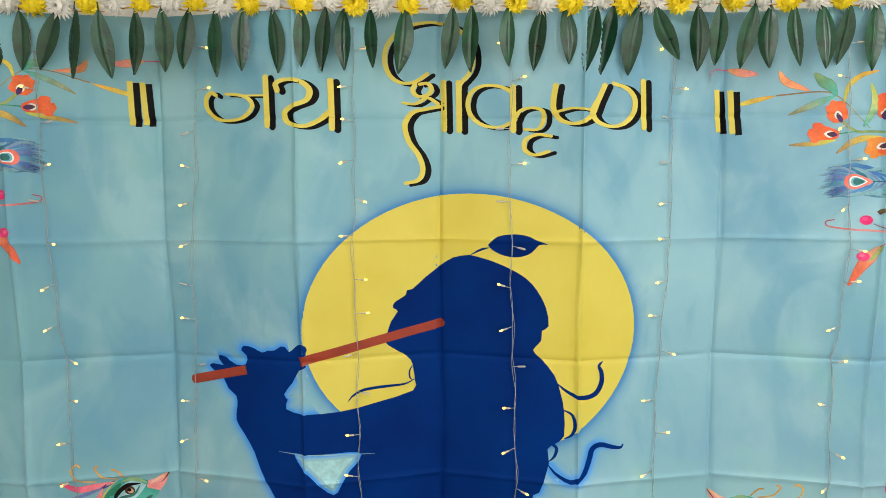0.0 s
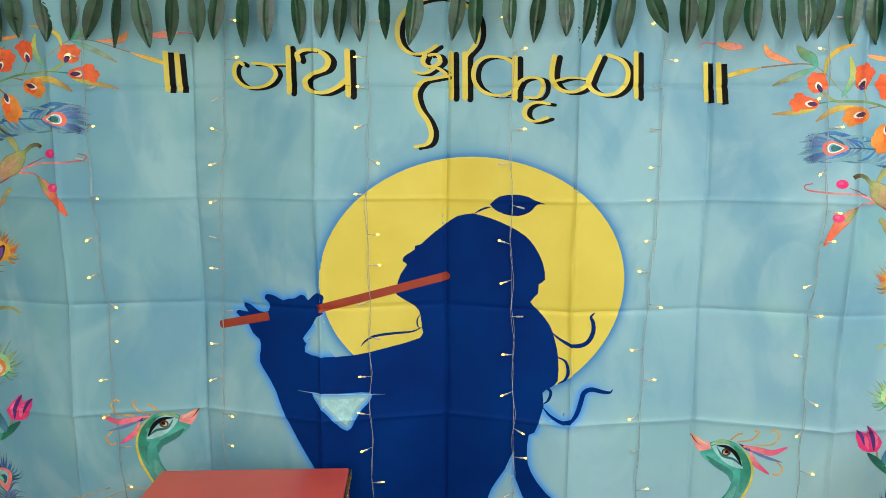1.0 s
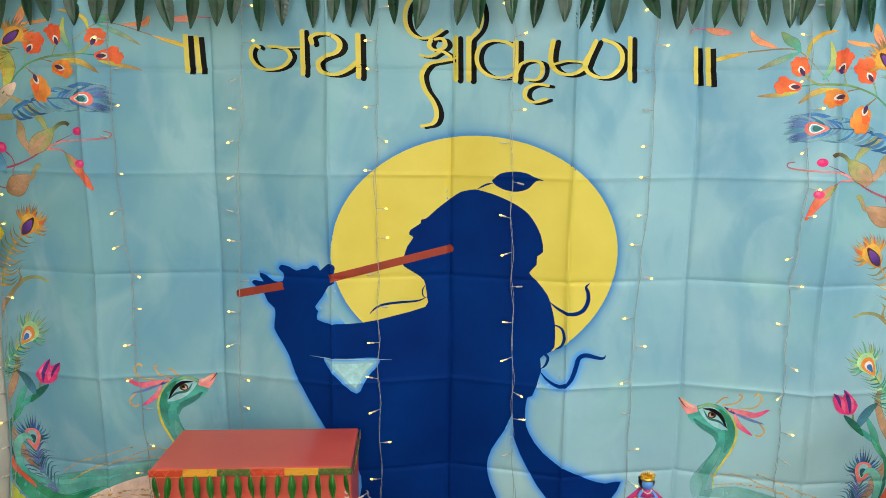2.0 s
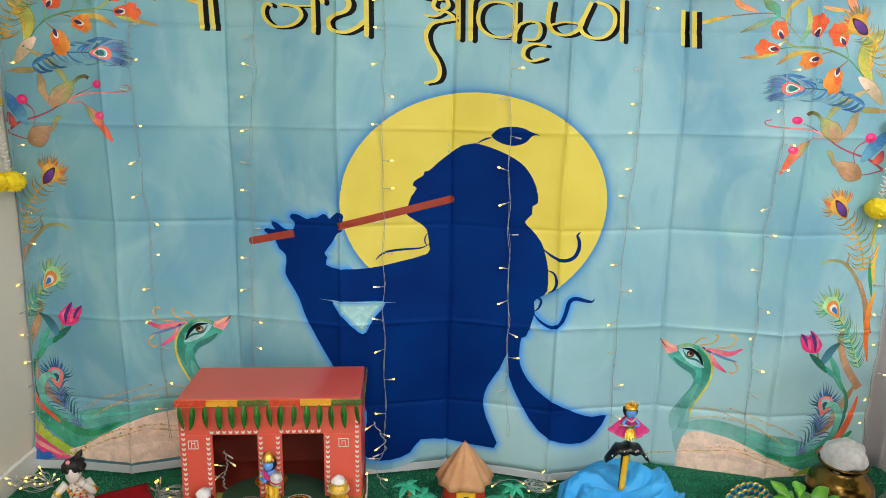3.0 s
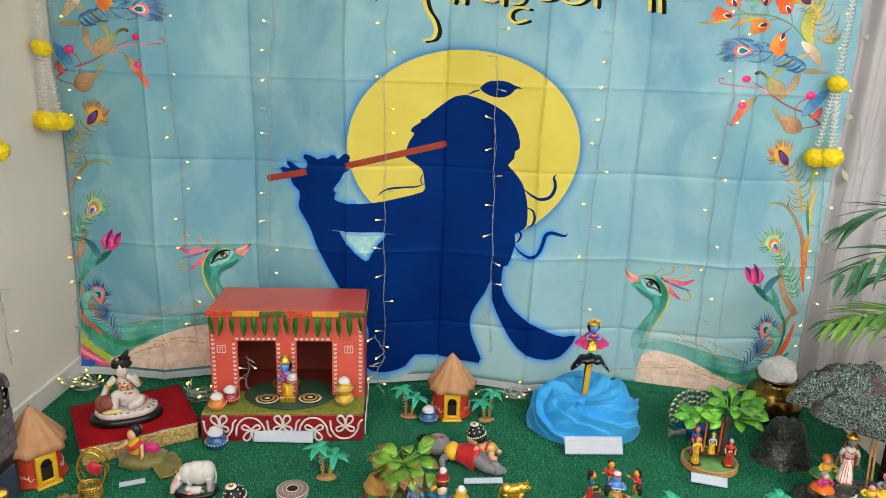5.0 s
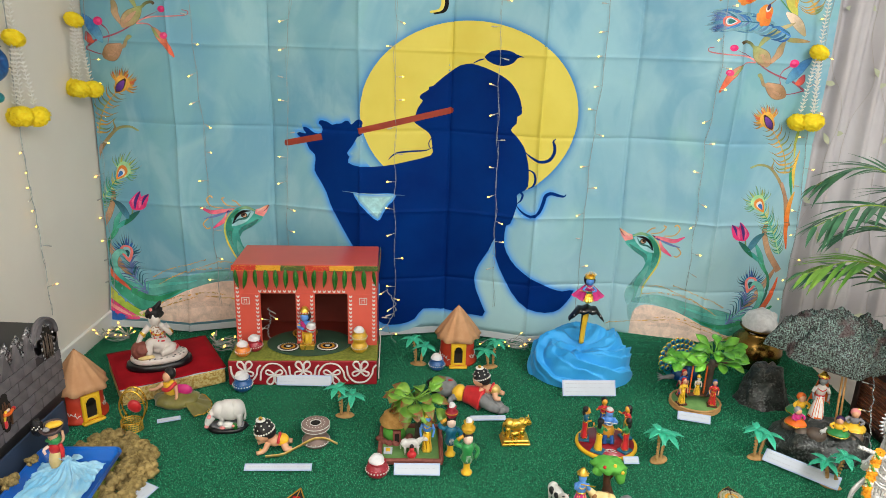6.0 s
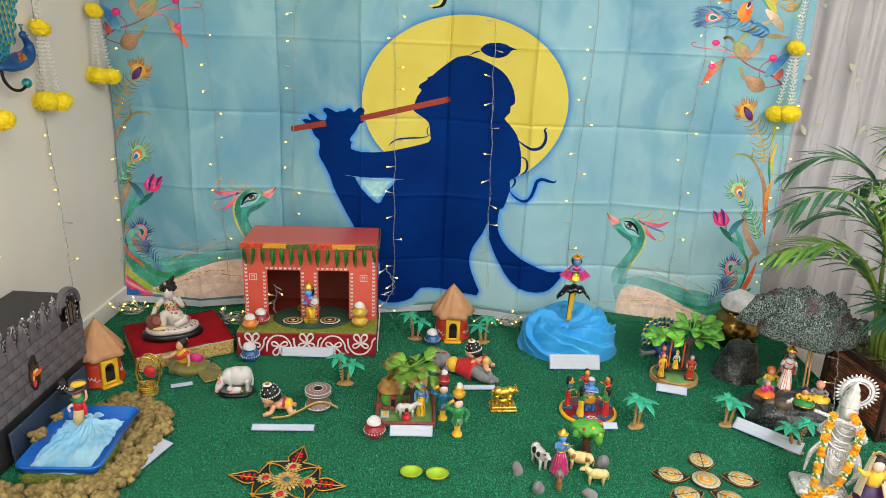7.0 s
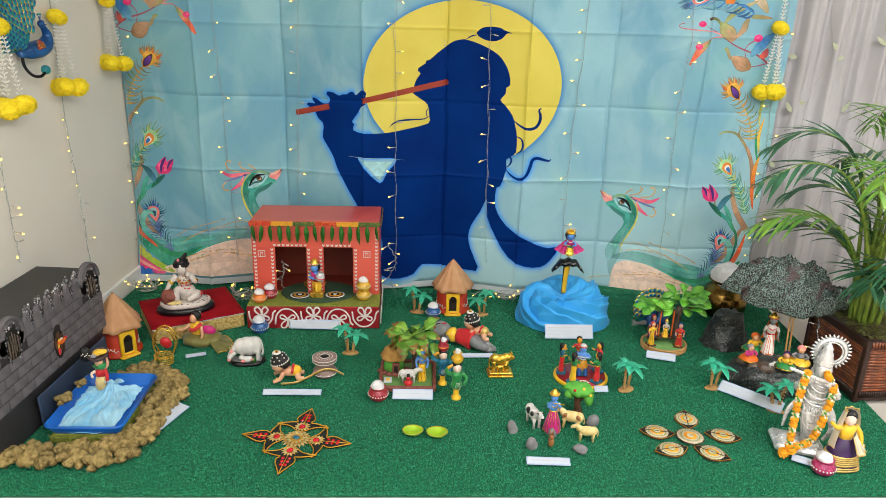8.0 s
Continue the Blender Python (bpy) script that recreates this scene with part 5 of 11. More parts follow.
    me.materials.append(m)
    bl = new("turf_blades", me)
    tagged(bl, "short green plastic grass blades of the turf", "grass", kind="stuff")


turf()

# ---------------------------------------------------------------- curtain beside the backdrop
def curtain_y(x, z):
    return 0.075 + 0.020 * math.sin(46 * x + 1.6 * math.sin(5 * x) + 0.5 * math.sin(2 * z)) + 0.009 * math.sin(103 * x + 1.2 * z) + 0.003 * math.sin(171 * x - z) - 0.02 * max(0, 0.5 - z) * math.sin(9 * x)


def curtain():
    xs = [1.30 + i * 0.006 for i in range(240)]
    zs = [0.012 + 2.3 * j / 24 for j in range(25)]
    th = empty("curtain", "sheer white curtain with pale leafy vine print, hanging to the floor", "curtain")
    b = Build()
    b.add("curtain_white", [(x + 0.03 * (1 - z / 2.3) * math.sin(7 * x), curtain_y(x, z), z) for z in zs for x in xs],
          [(j * 240 + i, j * 240 + i + 1, (j + 1) * 240 + i + 1, (j + 1) * 240 + i) for j in range(24) for i in range(239)])
    ob = b.part("cloth", th)
    so = ob.modifiers.new("cloth", "SOLIDIFY")
    so.thickness = 0.0012
    rnd = random.Random(11)
    for k in range(9):
        x0 = 1.42 + 0.105 * k
        b = Build()
        ph = rnd.uniform(0, 6)

        def at(z):
            x = x0 + 0.035 * math.sin(5.5 * z + ph) + 0.012 * math.sin(17 * z + ph)
            return Vector((x + 0.03 * (1 - z / 2.3) * math.sin(7 * x), curtain_y(x, z) - 0.003, z))
        b.tube("vine_grey", [at(0.05 + i * 0.03) for i in range(62)], 0.0008, seg=4)
        b.part("vine_print", th, "thin grey vine line")
        for i in range(7):
            z = 0.15 + i * 0.26 + rnd.uniform(-0.06, 0.06)
            s = rnd.choice((-1, 1))
            p, q = at(z), Vector((s * rnd.uniform(0.3, 1), 0, rnd.uniform(-0.2, 1))).normalized()
            bb = Build()
            bb.tube("vine_grey", [p, p + q * 0.012], 0.001, seg=4)
            bb.leaf("vine_leaf", rnd.uniform(0.045, 0.065), 0.02, aim(p + q * 0.012 + Vector((0, -0.004, 0)), q, (0, -1, 0)), fold=0.0, bend=0)
            bb.part("leaf_print", th, "pale green leaf")


curtain()

# ---------------------------------------------------------------- leaf and flower garland on top of the backdrop
def petal_ball(mat, r, rings, petal, width, seed, squash=1.0, core=0.6, start=0.3):
    rnd = random.Random(seed)
    b = Build()
    b.ball(mat, (0, 0, 0), (r * core, r * core, r * core * 0.92 * squash), seg=12, rings=8)
    for k, n in enumerate(rings):
        el = math.radians(-50 + 135 * k / max(1, len(rings) - 1))
        for i in range(n):
            a = 2 * math.pi * (i + 0.5 * k + rnd.uniform(-0.2, 0.2)) / n
            d = Vector((math.cos(a) * math.cos(el), math.sin(a) * math.cos(el), math.sin(el) * squash))
            b.leaf(mat, petal * rnd.uniform(0.8, 1.15), width, aim(d * r * start, d, (0, 0, 1)), fold=0.4, bend=rnd.uniform(0.05, 0.4), n=4)
    return b.mesh("flower")


def mango_leaf(seed):
    rnd = random.Random(seed)
    b = Build()
    n = 27
    V, F = [], []
    L, W = 0.156, 0.047
    across = (-1, -0.72, -0.4, -0.06, 0, 0.06, 0.4, 0.72, 1)
    for i in range(n):
        t = i / (n - 1)
        w = W / 2 * math.sin(math.pi * (0.02 + 0.97 * t ** 0.95)) ** 0.85
        c = 0.007 * math.sin(2.6 * t + seed)
        for u in across:
            rib = 0.0022 * math.sin(66 * t - 8 * abs(u)) * min(1, abs(u) * 2) * (1 - 0.8 * abs(u) ** 4)
            V.append((u * w + c, 0.006 * abs(u) * math.sin(seed * 2 + 1.5) + rib + (0.0018 if abs(u) < 0.01 else 0) + 0.012 * t * t * math.sin(seed), -L * t))
    m = len(across)
    for i in range(n - 1):
        for k in range(m - 1):
            a = i * m + k
            F.append((a, a + 1, a + m + 1, a + m))
    b.add("mango_leaf", V, F)
    b.tube("mango_leaf", [(0.007 * math.sin(seed), -0.001, 0.018), (0.007 * math.sin(seed), -0.001, 0.0)], (0.0015, 0.0012), seg=5)
    return b.mesh("leaf")


def leaf_garland():
    th = empty("leaf_garland", "garland of dark mango leaves with yellow and white cloth flowers", "garland")
    b = Build()
    b.tube("gold_thread", [(-1.47 + 0.03 * i, -0.03 + 0.002 * math.sin(i), 1.795 - 0.006 * math.sin(i * 0.7)) for i in range(98)], 0.0016, seg=5)
    b.part("string", th, "gold thread")
    rnd = random.Random(8)
    leaves = [mango_leaf(k) for k in range(5)]
    xs = [-1.45, -1.39, -1.32, -1.255, -1.19, -1.12, -1.049, -0.953, -0.9, -0.841, -0.757, -0.694, -0.631, -0.562, -0.481, -0.422, -0.353, -0.289, -0.242, -0.174, -0.092, 0.017, 0.065, 0.159, 0.248, 0.297, 0.364, 0.409, 0.475, 0.516, 0.617, 0.662, 0.743, 0.792, 0.851, 0.912, 0.977, 1.034, 1.095, 1.15, 1.205, 1.27, 1.33, 1.39]
    lean = {0.516: -22, 0.248: 10, -0.953: 14, -0.9: 8, -0.481: 8, -0.092: 8, -0.757: 6, 0.743: 5, 0.017: 4}
    for i, x in enumerate(xs):
        s = rnd.uniform(0.9, 1.08)
        share("leaf", leaves[i % 5], th, pose(x, -0.036 - 0.006 * (i % 3), 1.792, rnd.uniform(-9, 3), lean.get(x, rnd.uniform(-6, 6)), rnd.uniform(-38, 38)) @ Matrix.Scale(s, 4))
    yl, wh = petal_ball("lemon_flower", 0.028, (10, 14, 16, 14, 10), 0.020, 0.010, 1, core=0.7, start=0.45), petal_ball("white_flower", 0.028, (12, 16, 18, 16, 12), 0.020, 0.0065, 2, core=0.7, start=0.45)
    for i in range(45):
        x = -1.46 + 0.0655 * i
        share("flower", yl if i % 2 else wh, th, pose(x, -0.04, 1.803 + rnd.uniform(-0.006, 0.006), 90 + rnd.uniform(-15, 15), rnd.uniform(-30, 30), rnd.uniform(0, 360)) @ Matrix.Scale(rnd.uniform(0.9, 1.1), 4),
              "yellow cloth flower" if i % 2 else "white cloth flower")


leaf_garland()

# ---------------------------------------------------------------- fairy lights
def led_mesh(tip):
    b = Build()
    b.lathe("led_body", (0, 0, 0), [(0.0022, 0), (0.0027, 0.002), (0.0027, 0.012), (0.0022, 0.014)], seg=8)
    b.lathe(tip, (0, 0, 0.014), [(0.0024, 0), (0.0028, 0.003), (0.0024, 0.006), (0.0012, 0.008)], seg=8)
    return b.mesh("bulb")


LED = led_mesh("led_warm")
LED_DIM = led_mesh("led_body")


def light_strand(pts, seed, normal, spacing=0.105, first=0.05, on_cloth=False):
    """A hanging double wire with short-stemmed bulbs."""
    rnd = random.Random(seed)
    th = empty("fairy_light_strand", "clear wire strand of small warm fairy lights hanging down", "fairy lights", group="fairy light strands")
    n = 60
    P = spline(pts, n)
    N = Vector(normal)
    side = N.cross(Vector((0, 0, 1)))
    for i in range(1, n - 1):
        P[i] = P[i] + side * (0.0065 * (abs((i * 0.28 + seed) % 2 - 1) - 0.5) + 0.005 * noise.noise((i * 0.3, seed, 0)))
    if on_cloth:
        P = [Vector((p.x, drape(p.x, p.z) - 0.009, p.z)) for p in P]
    for s in (0, 1):
        b = Build()
        b.tube("clear_wire", [p + side * 0.0016 * math.cos(i * 1.3 + s * math.pi) + N * 0.0016 * math.sin(i * 1.3 + s * math.pi) + side * (0.010 * s * noise.noise((i * 0.11, seed + 5, 2))) for i, p in enumerate(P)], 0.0008, seg=4)
        b.part("wire", th)
    length = sum((P[i + 1] - P[i]).length for i in range(n - 1))
    k = int((length - first) / spacing)
    for j in range(k):
        u = (first + spacing * (j + rnd.uniform(-0.12, 0.12))) / length * (n - 1)
        i = max(0, min(int(u), n - 2))
        p = P[i].lerp(P[i + 1], u - i)
        s = 1 if rnd.random() < 0.6 else -1
        d = (side * s * rnd.uniform(0.6, 1) + N * rnd.uniform(0.0, 0.5) + Vector((0, 0, rnd.uniform(-0.5, 0.25)))).normalized()
        e = p + d * 0.016 + N * 0.002
        b = Build()
        b.tube("clear_wire", [p, p + d * 0.008, e], 0.0011, seg=4)
        st = b.part("stem", th)
        share("bulb", LED if rnd.random() < 0.8 else LED_DIM, st, aim(e, d) @ pose(0, 0, 0, -90))
    return th


for k, (x0, x1, z0, z1) in enumerate([(-1.02, -0.985, 1.75, 0.13), (-0.628, -0.70, 1.75, 0.16), (-0.224, -0.225, 1.75, 0.10), (0.169, 0.20, 1.75, 0.16), (0.572, 0.56, 1.75, 0.12), (0.992, 1.02, 1.75, 0.16)]):
    light_strand([(x0, -0.028, z0), (x0 + (x1 - x0) * 0.3 + (0.012 if k > 3 else -0.008), -0.026, 1.25), (x0 + (x1 - x0) * 0.7 - 0.006, -0.03, 0.7), (x1, -0.04 - (0.06 if x1 < -0.9 else 0), z1)], k, (0, -1, 0), on_cloth=True)
light_strand([(1.425, -0.03, 1.72), (1.41, -0.032, 1.1), (1.44, -0.034, 0.6), (1.45, -0.036, 0.13)], 21, (0, -1, 0), spacing=0.11, on_cloth=True)
light_strand([(-1.455, -0.05, 1.72), (-1.455, -0.055, 1.1), (-1.452, -0.09, 0.55), (-1.45, -0.12, 0.11)], 22, (0.4, -1, 0), spacing=0.11, on_cloth=True)
light_strand([(-1.472, -0.45, 1.5), (-1.472, -0.47, 0.86), (-1.470, -0.455, 0.6), (-1.470, -0.45, 0.24)], 23, (1, 0, 0), spacing=0.09)
light_strand([(-1.472, -0.87, 1.5), (-1.472, -0.89, 0.8), (-1.470, -0.895, 0.55), (-1.470, -0.89, 0.42)], 24, (1, 0, 0), spacing=0.1)


def light_bundle(x, y, z, r, seed, count=9):
    rnd = random.Random(seed)
    th = empty("fairy_light_bundle", "coiled bundle of clear wire with warm fairy lights", "fairy lights", group="fairy light bundles")
    P = []
    for i in range(130):
        a = i * 0.42 + 1.2 * noise.noise((i * 0.05, seed, 3))
        q = r * (0.62 + 0.5 * noise.noise((i * 0.09, seed, 1)))
        P.append((x + 1.1 * q * math.cos(a), y + q * 0.6 * math.sin(a), z + 0.004 + r * max(0.02, 0.62 + 0.75 * math.sin(0.42 * i * 0.5 + seed) * noise.noise((i * 0.07, seed, 7)) + 0.5 * noise.noise((i * 0.16, seed, 9)))))
    b = Build()
    b.tube("clear_wire", P, 0.0013, seg=5)
    b.part("wire", th)
    for i in range(count):
        p = Vector(P[int(i * 129 / count)])
        d = Vector((rnd.uniform(-1, 1), rnd.uniform(-1, 0.3), rnd.uniform(-0.1, 0.9))).normalized()
        b = Build()
        b.tube("clear_wire", [p, p + d * 0.028], 0.001, seg=4)
        st = b.part("stem", th)
        share("bulb", LED if rnd.random() < 0.6 else LED_DIM, st, aim(p + d * 0.028, d) @ pose(0, 0, 0, -90))


light_bundle(-1.365, -0.20, 0.005, 0.068, 1, 16)
light_bundle(-0.90, -0.24, 0.0, 0.068, 2, 15)
light_bundle(0.30, -0.13, 0.0, 0.055, 4, 8)
light_strand([(-0.245, -0.20, 0.30), (-0.205, -0.21, 0.22), (-0.235, -0.22, 0.15), (-0.21, -0.22, 0.07)], 31, (0, -1, 0), spacing=0.035, first=0.01)
light_strand([(0.42, -0.10, 0.05), (0.30, -0.14, 0.045), (0.22, -0.12, 0.06), (0.14, -0.10, 0.03)], 32, (0, -1, 0.3), spacing=0.05)
light_strand([(1.47, -0.60, 0.30), (1.43, -0.72, 0.24), (1.40, -0.80, 0.12), (1.40, -0.84, 0.02)], 33, (-1, -0.3, 0), spacing=0.09)
light_strand([(1.20, -0.32, 0.02), (1.26, -0.36, 0.03), (1.30, -0.42, 0.025), (1.33, -0.52, 0.02)], 34, (0, -0.4, 1), spacing=0.07)

# ---------------------------------------------------------------- hanging tassels of buds and yellow flowers
def pompom(seed):
    """A dense clipped flower ball with a soft, uneven nap."""
    rnd = random.Random(seed)
    b = Build()
    b.ball("lemon_flower", (0, 0, 0), 0.036, seg=40, rings=26, lump=0.16, freq=75)
    for i in range(420):
        d = Vector((rnd.gauss(0, 1), rnd.gauss(0, 1), rnd.gauss(0, 1))).normalized()
        q = (d + Vector((rnd.gauss(0, 0.5), rnd.gauss(0, 0.5), rnd.gauss(0, 0.5)))).normalized()
        b.leaf("lemon_flower", rnd.uniform(0.005, 0.008), 0.006, aim(d * 0.0345, q), fold=0.3, bend=0.3, n=3)
    return b.mesh("flower")


YELLOW_POM = pompom(5)


def bud_string(parent, a, c, seed):
    """A string of white jasmine buds between two points."""
    rnd = random.Random(seed)
    b = Build()
    A, C = Vector(a), Vector(c)
    n = max(4, int((C - A).length / 0.013))
    b.tube("white_flower", [A, C], 0.0012, seg=4)
    for i in range(n):
        p = A.lerp(C, (i + 0.5) / n)
        for k in range(3):
            an = 2.1 * k + i
            d = Vector((math.cos(an), math.sin(an), 0.7)).normalized()
            b.tube("white_flower", [p, p + d * 0.007, p + d * 0.015], (0.0014, 0.0026, 0.0008), seg=5)
    return b.part("bud_string", parent, "string of white buds")


def tassel(x, y, z_top, z_ball, z_foot, seed):
    rnd = random.Random(seed)
    th = empty("flower_tassel", "hanging tassel of white bud strings with yellow pompom flowers", "garland", group="hanging flower tassels")
    bud_string(th, (x, y, z_top), (x, y, z_ball + 0.03), seed)
    share("flower", YELLOW_POM, th, pose(x, y, z_ball, 10, 20, 30 * seed) @ Matrix.Diagonal((0.95, 0.95, 0.72, 1)))
    for k, (dx, dy) in enumerate(((-0.028, 0.0), (0.006, -0.022), (0.03, 0.012))):
        bud_string(th, (x + dx * 0.25, y + dy * 0.25, z_ball - 0.02), (x + dx, y + dy, z_foot + 0.03), seed + k)
        share("flower", YELLOW_POM, th, pose(x + dx * 1.15, y + dy * 1.15, z_foot + rnd.uniform(-0.008, 0.008), rnd.uniform(-20, 20), rnd.uniform(-20, 20), rnd.uniform(0, 360)) @ Matrix.Diagonal((1.05, 1.05, 0.85, 1)))
    return th


tassel(1.375, -0.045, 1.74, 1.262, 1.005, 1)
tassel(-1.435, -0.10, 1.74, 1.292, 1.035, 2)
tassel(-1.435, -0.488, 1.74, 1.235, 0.985, 3)
tassel(-1.435, -0.838, 1.74, 1.215, 0.96, 4)

# ---------------------------------------------------------------- peacock hook on the wall
def peacock_hook():
    th = empty("peacock_wall_hook", "painted blue metal peacock wall hook with a raised tail", "wall hook", pose(-1.468, -0.66, 1.16, 0, 0, 90))
    b = Build()
    b.tube("iron_blue", [(-0.065, -0.014, -0.040), (-0.02, -0.020, -0.036), (0.035, -0.024, -0.030), (0.085, -0.025, -0.016), (0.103, -0.026, 0.012), (0.088, -0.027, 0.036), (0.074, -0.027, 0.050)], (0.014, 0.030, 0.034, 0.027, 0.017, 0.011, 0.010), seg=12, n=26, shape=(1, 0.6))
    b.ball("iron_blue", (0.074, -0.028, 0.054), (0.017, 0.012, 0.014))
    b.tube("iron_black", [(0.088, -0.028, 0.055), (0.106, -0.029, 0.050)], (0.006, 0.001), seg=6)
    b.ball("pearl", (0.078, -0.040, 0.057), 0.0035, seg=8, rings=6)
    for k in range(3):
        b.tube("iron_blue", [(0.070, -0.028, 0.064), (0.060 + 0.008 * k, -0.028, 0.084)], (0.002, 0.001), seg=5)
        b.ball("iron_teal", (0.060 + 0.008 * k, -0.028, 0.086), 0.004, seg=6, rings=4)
    b.part("body", th, "deep blue peacock body")
    b = Build()
    out = [(0.0, -0.03)] + [(0.24 * math.cos(a) * (1 if a < 1.9 else 1 - 0.36 * (a - 1.9)), -0.02 + 0.24 * math.sin(a)) for a in np.linspace(1.12, 3.2, 22)]
    n = len(out)
    b.add("iron_teal", [(x, -0.004, z) for x, z in out] + [(x, -0.012, z) for x, z in out], [tuple(range(n)), tuple(range(n, 2 * n))[::-1]] + [(i, n + i, n + (i + 1) % n, (i + 1) % n) for i in range(n)], smooth=False)
    b.part("tail", th, "teal tail plate")
    bb = Build()
    bb.ball("gold", (0, 0, 0), (0.0118, 0.003, 0.0165), seg=12, rings=6)
    bb.ball("iron_teal", (0, -0.002, 0.001), (0.0098, 0.003, 0.0138), seg=12, rings=6)
    bb.ball("iron_blue", (0, -0.004, 0.004), (0.0055, 0.002, 0.007), seg=8, rings=6)
    me = bb.mesh("feather_eye")
    for j in range(8):
        r = 0.062 + 0.0235 * j
        c = int(r * 1.75 / 0.021)
        for i in range(c + 1):
            a = 1.16 + 1.95 * (i + 0.5 * (j % 2)) / (c + 0.5)
            q = r * (1 if a < 1.9 else 1 - 0.36 * (a - 1.9))
            share("feather_eye", me, th, pose(q * math.cos(a), -0.015 - 0.0012 * (7 - j), -0.02 + q * math.sin(a), 0, 90 - math.degrees(a), 0))
    b = Build()
    for i in range(7):
        b.leaf("gold" if i % 2 else "silk_red", 0.05, 0.012, aim((0.05, -0.046, -0.020), (-1, 0, 0.55 - 0.16 * i), (0, -1, 0)), n=5, bend=0.05)
    b.part("wing", th, "red and gold wing feathers")
    b = Build()
    b.tube("iron_black", [(-0.045, -0.012, -0.045), (-0.044, -0.016, -0.085), (-0.030, -0.030, -0.114), (-0.006, -0.044, -0.120), (0.020, -0.048, -0.108)], 0.0052, seg=8, n=22)
    hk = b.part("hook", th, "black iron hook")
    b = Build()
    b.ball("iron_teal", (0.028, -0.046, -0.100), 0.0165, seg=16, rings=10)
    b.part("knob", hk, "glassy teal knob")


peacock_hook()

# ---------------------------------------------------------------- small repeated things
def hut(m, label):
    th = empty("clay_hut", label, "toy hut", m, group="painted clay huts")
    b = Build()
    b.lathe("red_oxide", (0, 0, 0), [(0.084, 0), (0.084, 0.008), (0.074, 0.014), (0.071, 0.05), (0.070, 0.118)], seg=32)
    wl = b.part("wall", th, "brick red painted round wall")
    b = Build()
    for i in range(24):
        a = math.radians(-90 + (i - 11.5) * 11.5)
        if i == 12:
            b.part("scrollwork", wl, "white painted scroll line")
            b = Build()
        if abs(i - 11.5) < 2.6:
            continue
        z = 0.032 + 0.006 * math.sin(i * 2.2)
        b.tube("white_paint", [(0.0735 * math.cos(a + k * 0.08), 0.0735 * math.sin(a + k * 0.08), z + 0.007 * math.sin(k * 2.4 + i)) for k in range(4)], 0.0016, seg=4)
    b.part("scrollwork", wl, "white painted scroll line")
    b = Build()
    n, k = 64, 9
    V, F = [], []
    for j in range(k):
        t = j / (k - 1)
        for i in range(n):
            a = 2 * math.pi * i / n
            r = 0.004 + (0.088 + 0.004 * math.sin(11 * a) + 0.003 * math.sin(5 * a + 1)) * (1 - t) ** 0.92
            r *= 1 + 0.035 * abs(math.sin(8 * a)) * (1 - t) ** 0.5
            V.append((r * math.cos(a), r * math.sin(a), 0.112 + 0.004 * math.sin(7 * a) * (1 - t) + 0.130 * t))
    for j in range(k - 1):
        for i in range(n):
            F.append((j * n + i, j * n + (i + 1) % n, (j + 1) * n + (i + 1) % n, (j + 1) * n + i))
    F.append(tuple(range(n))[::-1])
    b.add("clay", V, F)
    b.lathe("clay_tip", (0, 0, 0.219), [(0.0125, 0), (0.009, 0.012), (0.003, 0.026)], seg=12)
    b.part("roof", th, "unglazed tan clay conical roof")
    b = Build()
    for x, z, sx, sz in ((-0.024, 0.055, 0.014, 0.088), (0.024, 0.055, 0.014, 0.088), (0, 0.099, 0.062, 0.012), (0, 0.014, 0.062, 0.010)):
        b.box("yellow_enamel", (x, -0.076, z), (sx, 0.012, sz), bevel=0.003)
    b.tube("yellow_enamel", [(0.019 * math.cos(q), -0.077, 0.078 + 0.017 * math.sin(q)) for q in np.linspace(0, math.pi, 10)], 0.006, seg=6)
    b.box("yellow_enamel", (0, -0.082, 0.004), (0.075, 0.03, 0.010), bevel=0.004)
    d = b.part("door_frame", th, "yellow painted door frame")
    b = Build()
    # dark plate on the solid wall, coloured as the doorway's shade
    b.box("dark_hollow", (0, -0.0725, 0.047), (0.036, 0.008, 0.062), bevel=0.002)
    b.lathe("dark_hollow", (0, 0, 0), [(0.0185, -0.004), (0.0185, 0.004)], seg=20, m=pose(0, -0.0725, 0.078, 90))
    b.part("doorway", d, "dark arched doorway")
    return th


hut(pose(0.05, -0.20, 0, 0, 0, 4) @ Matrix.Scale(0.98, 4), "round red clay hut with tan conical roof, beside plastic palms")
hut(pose(-1.245, -0.725, 0, 0, 0, 52) @ Matrix.Scale(1.0, 4), "round red clay hut with tan conical roof standing near the wall")


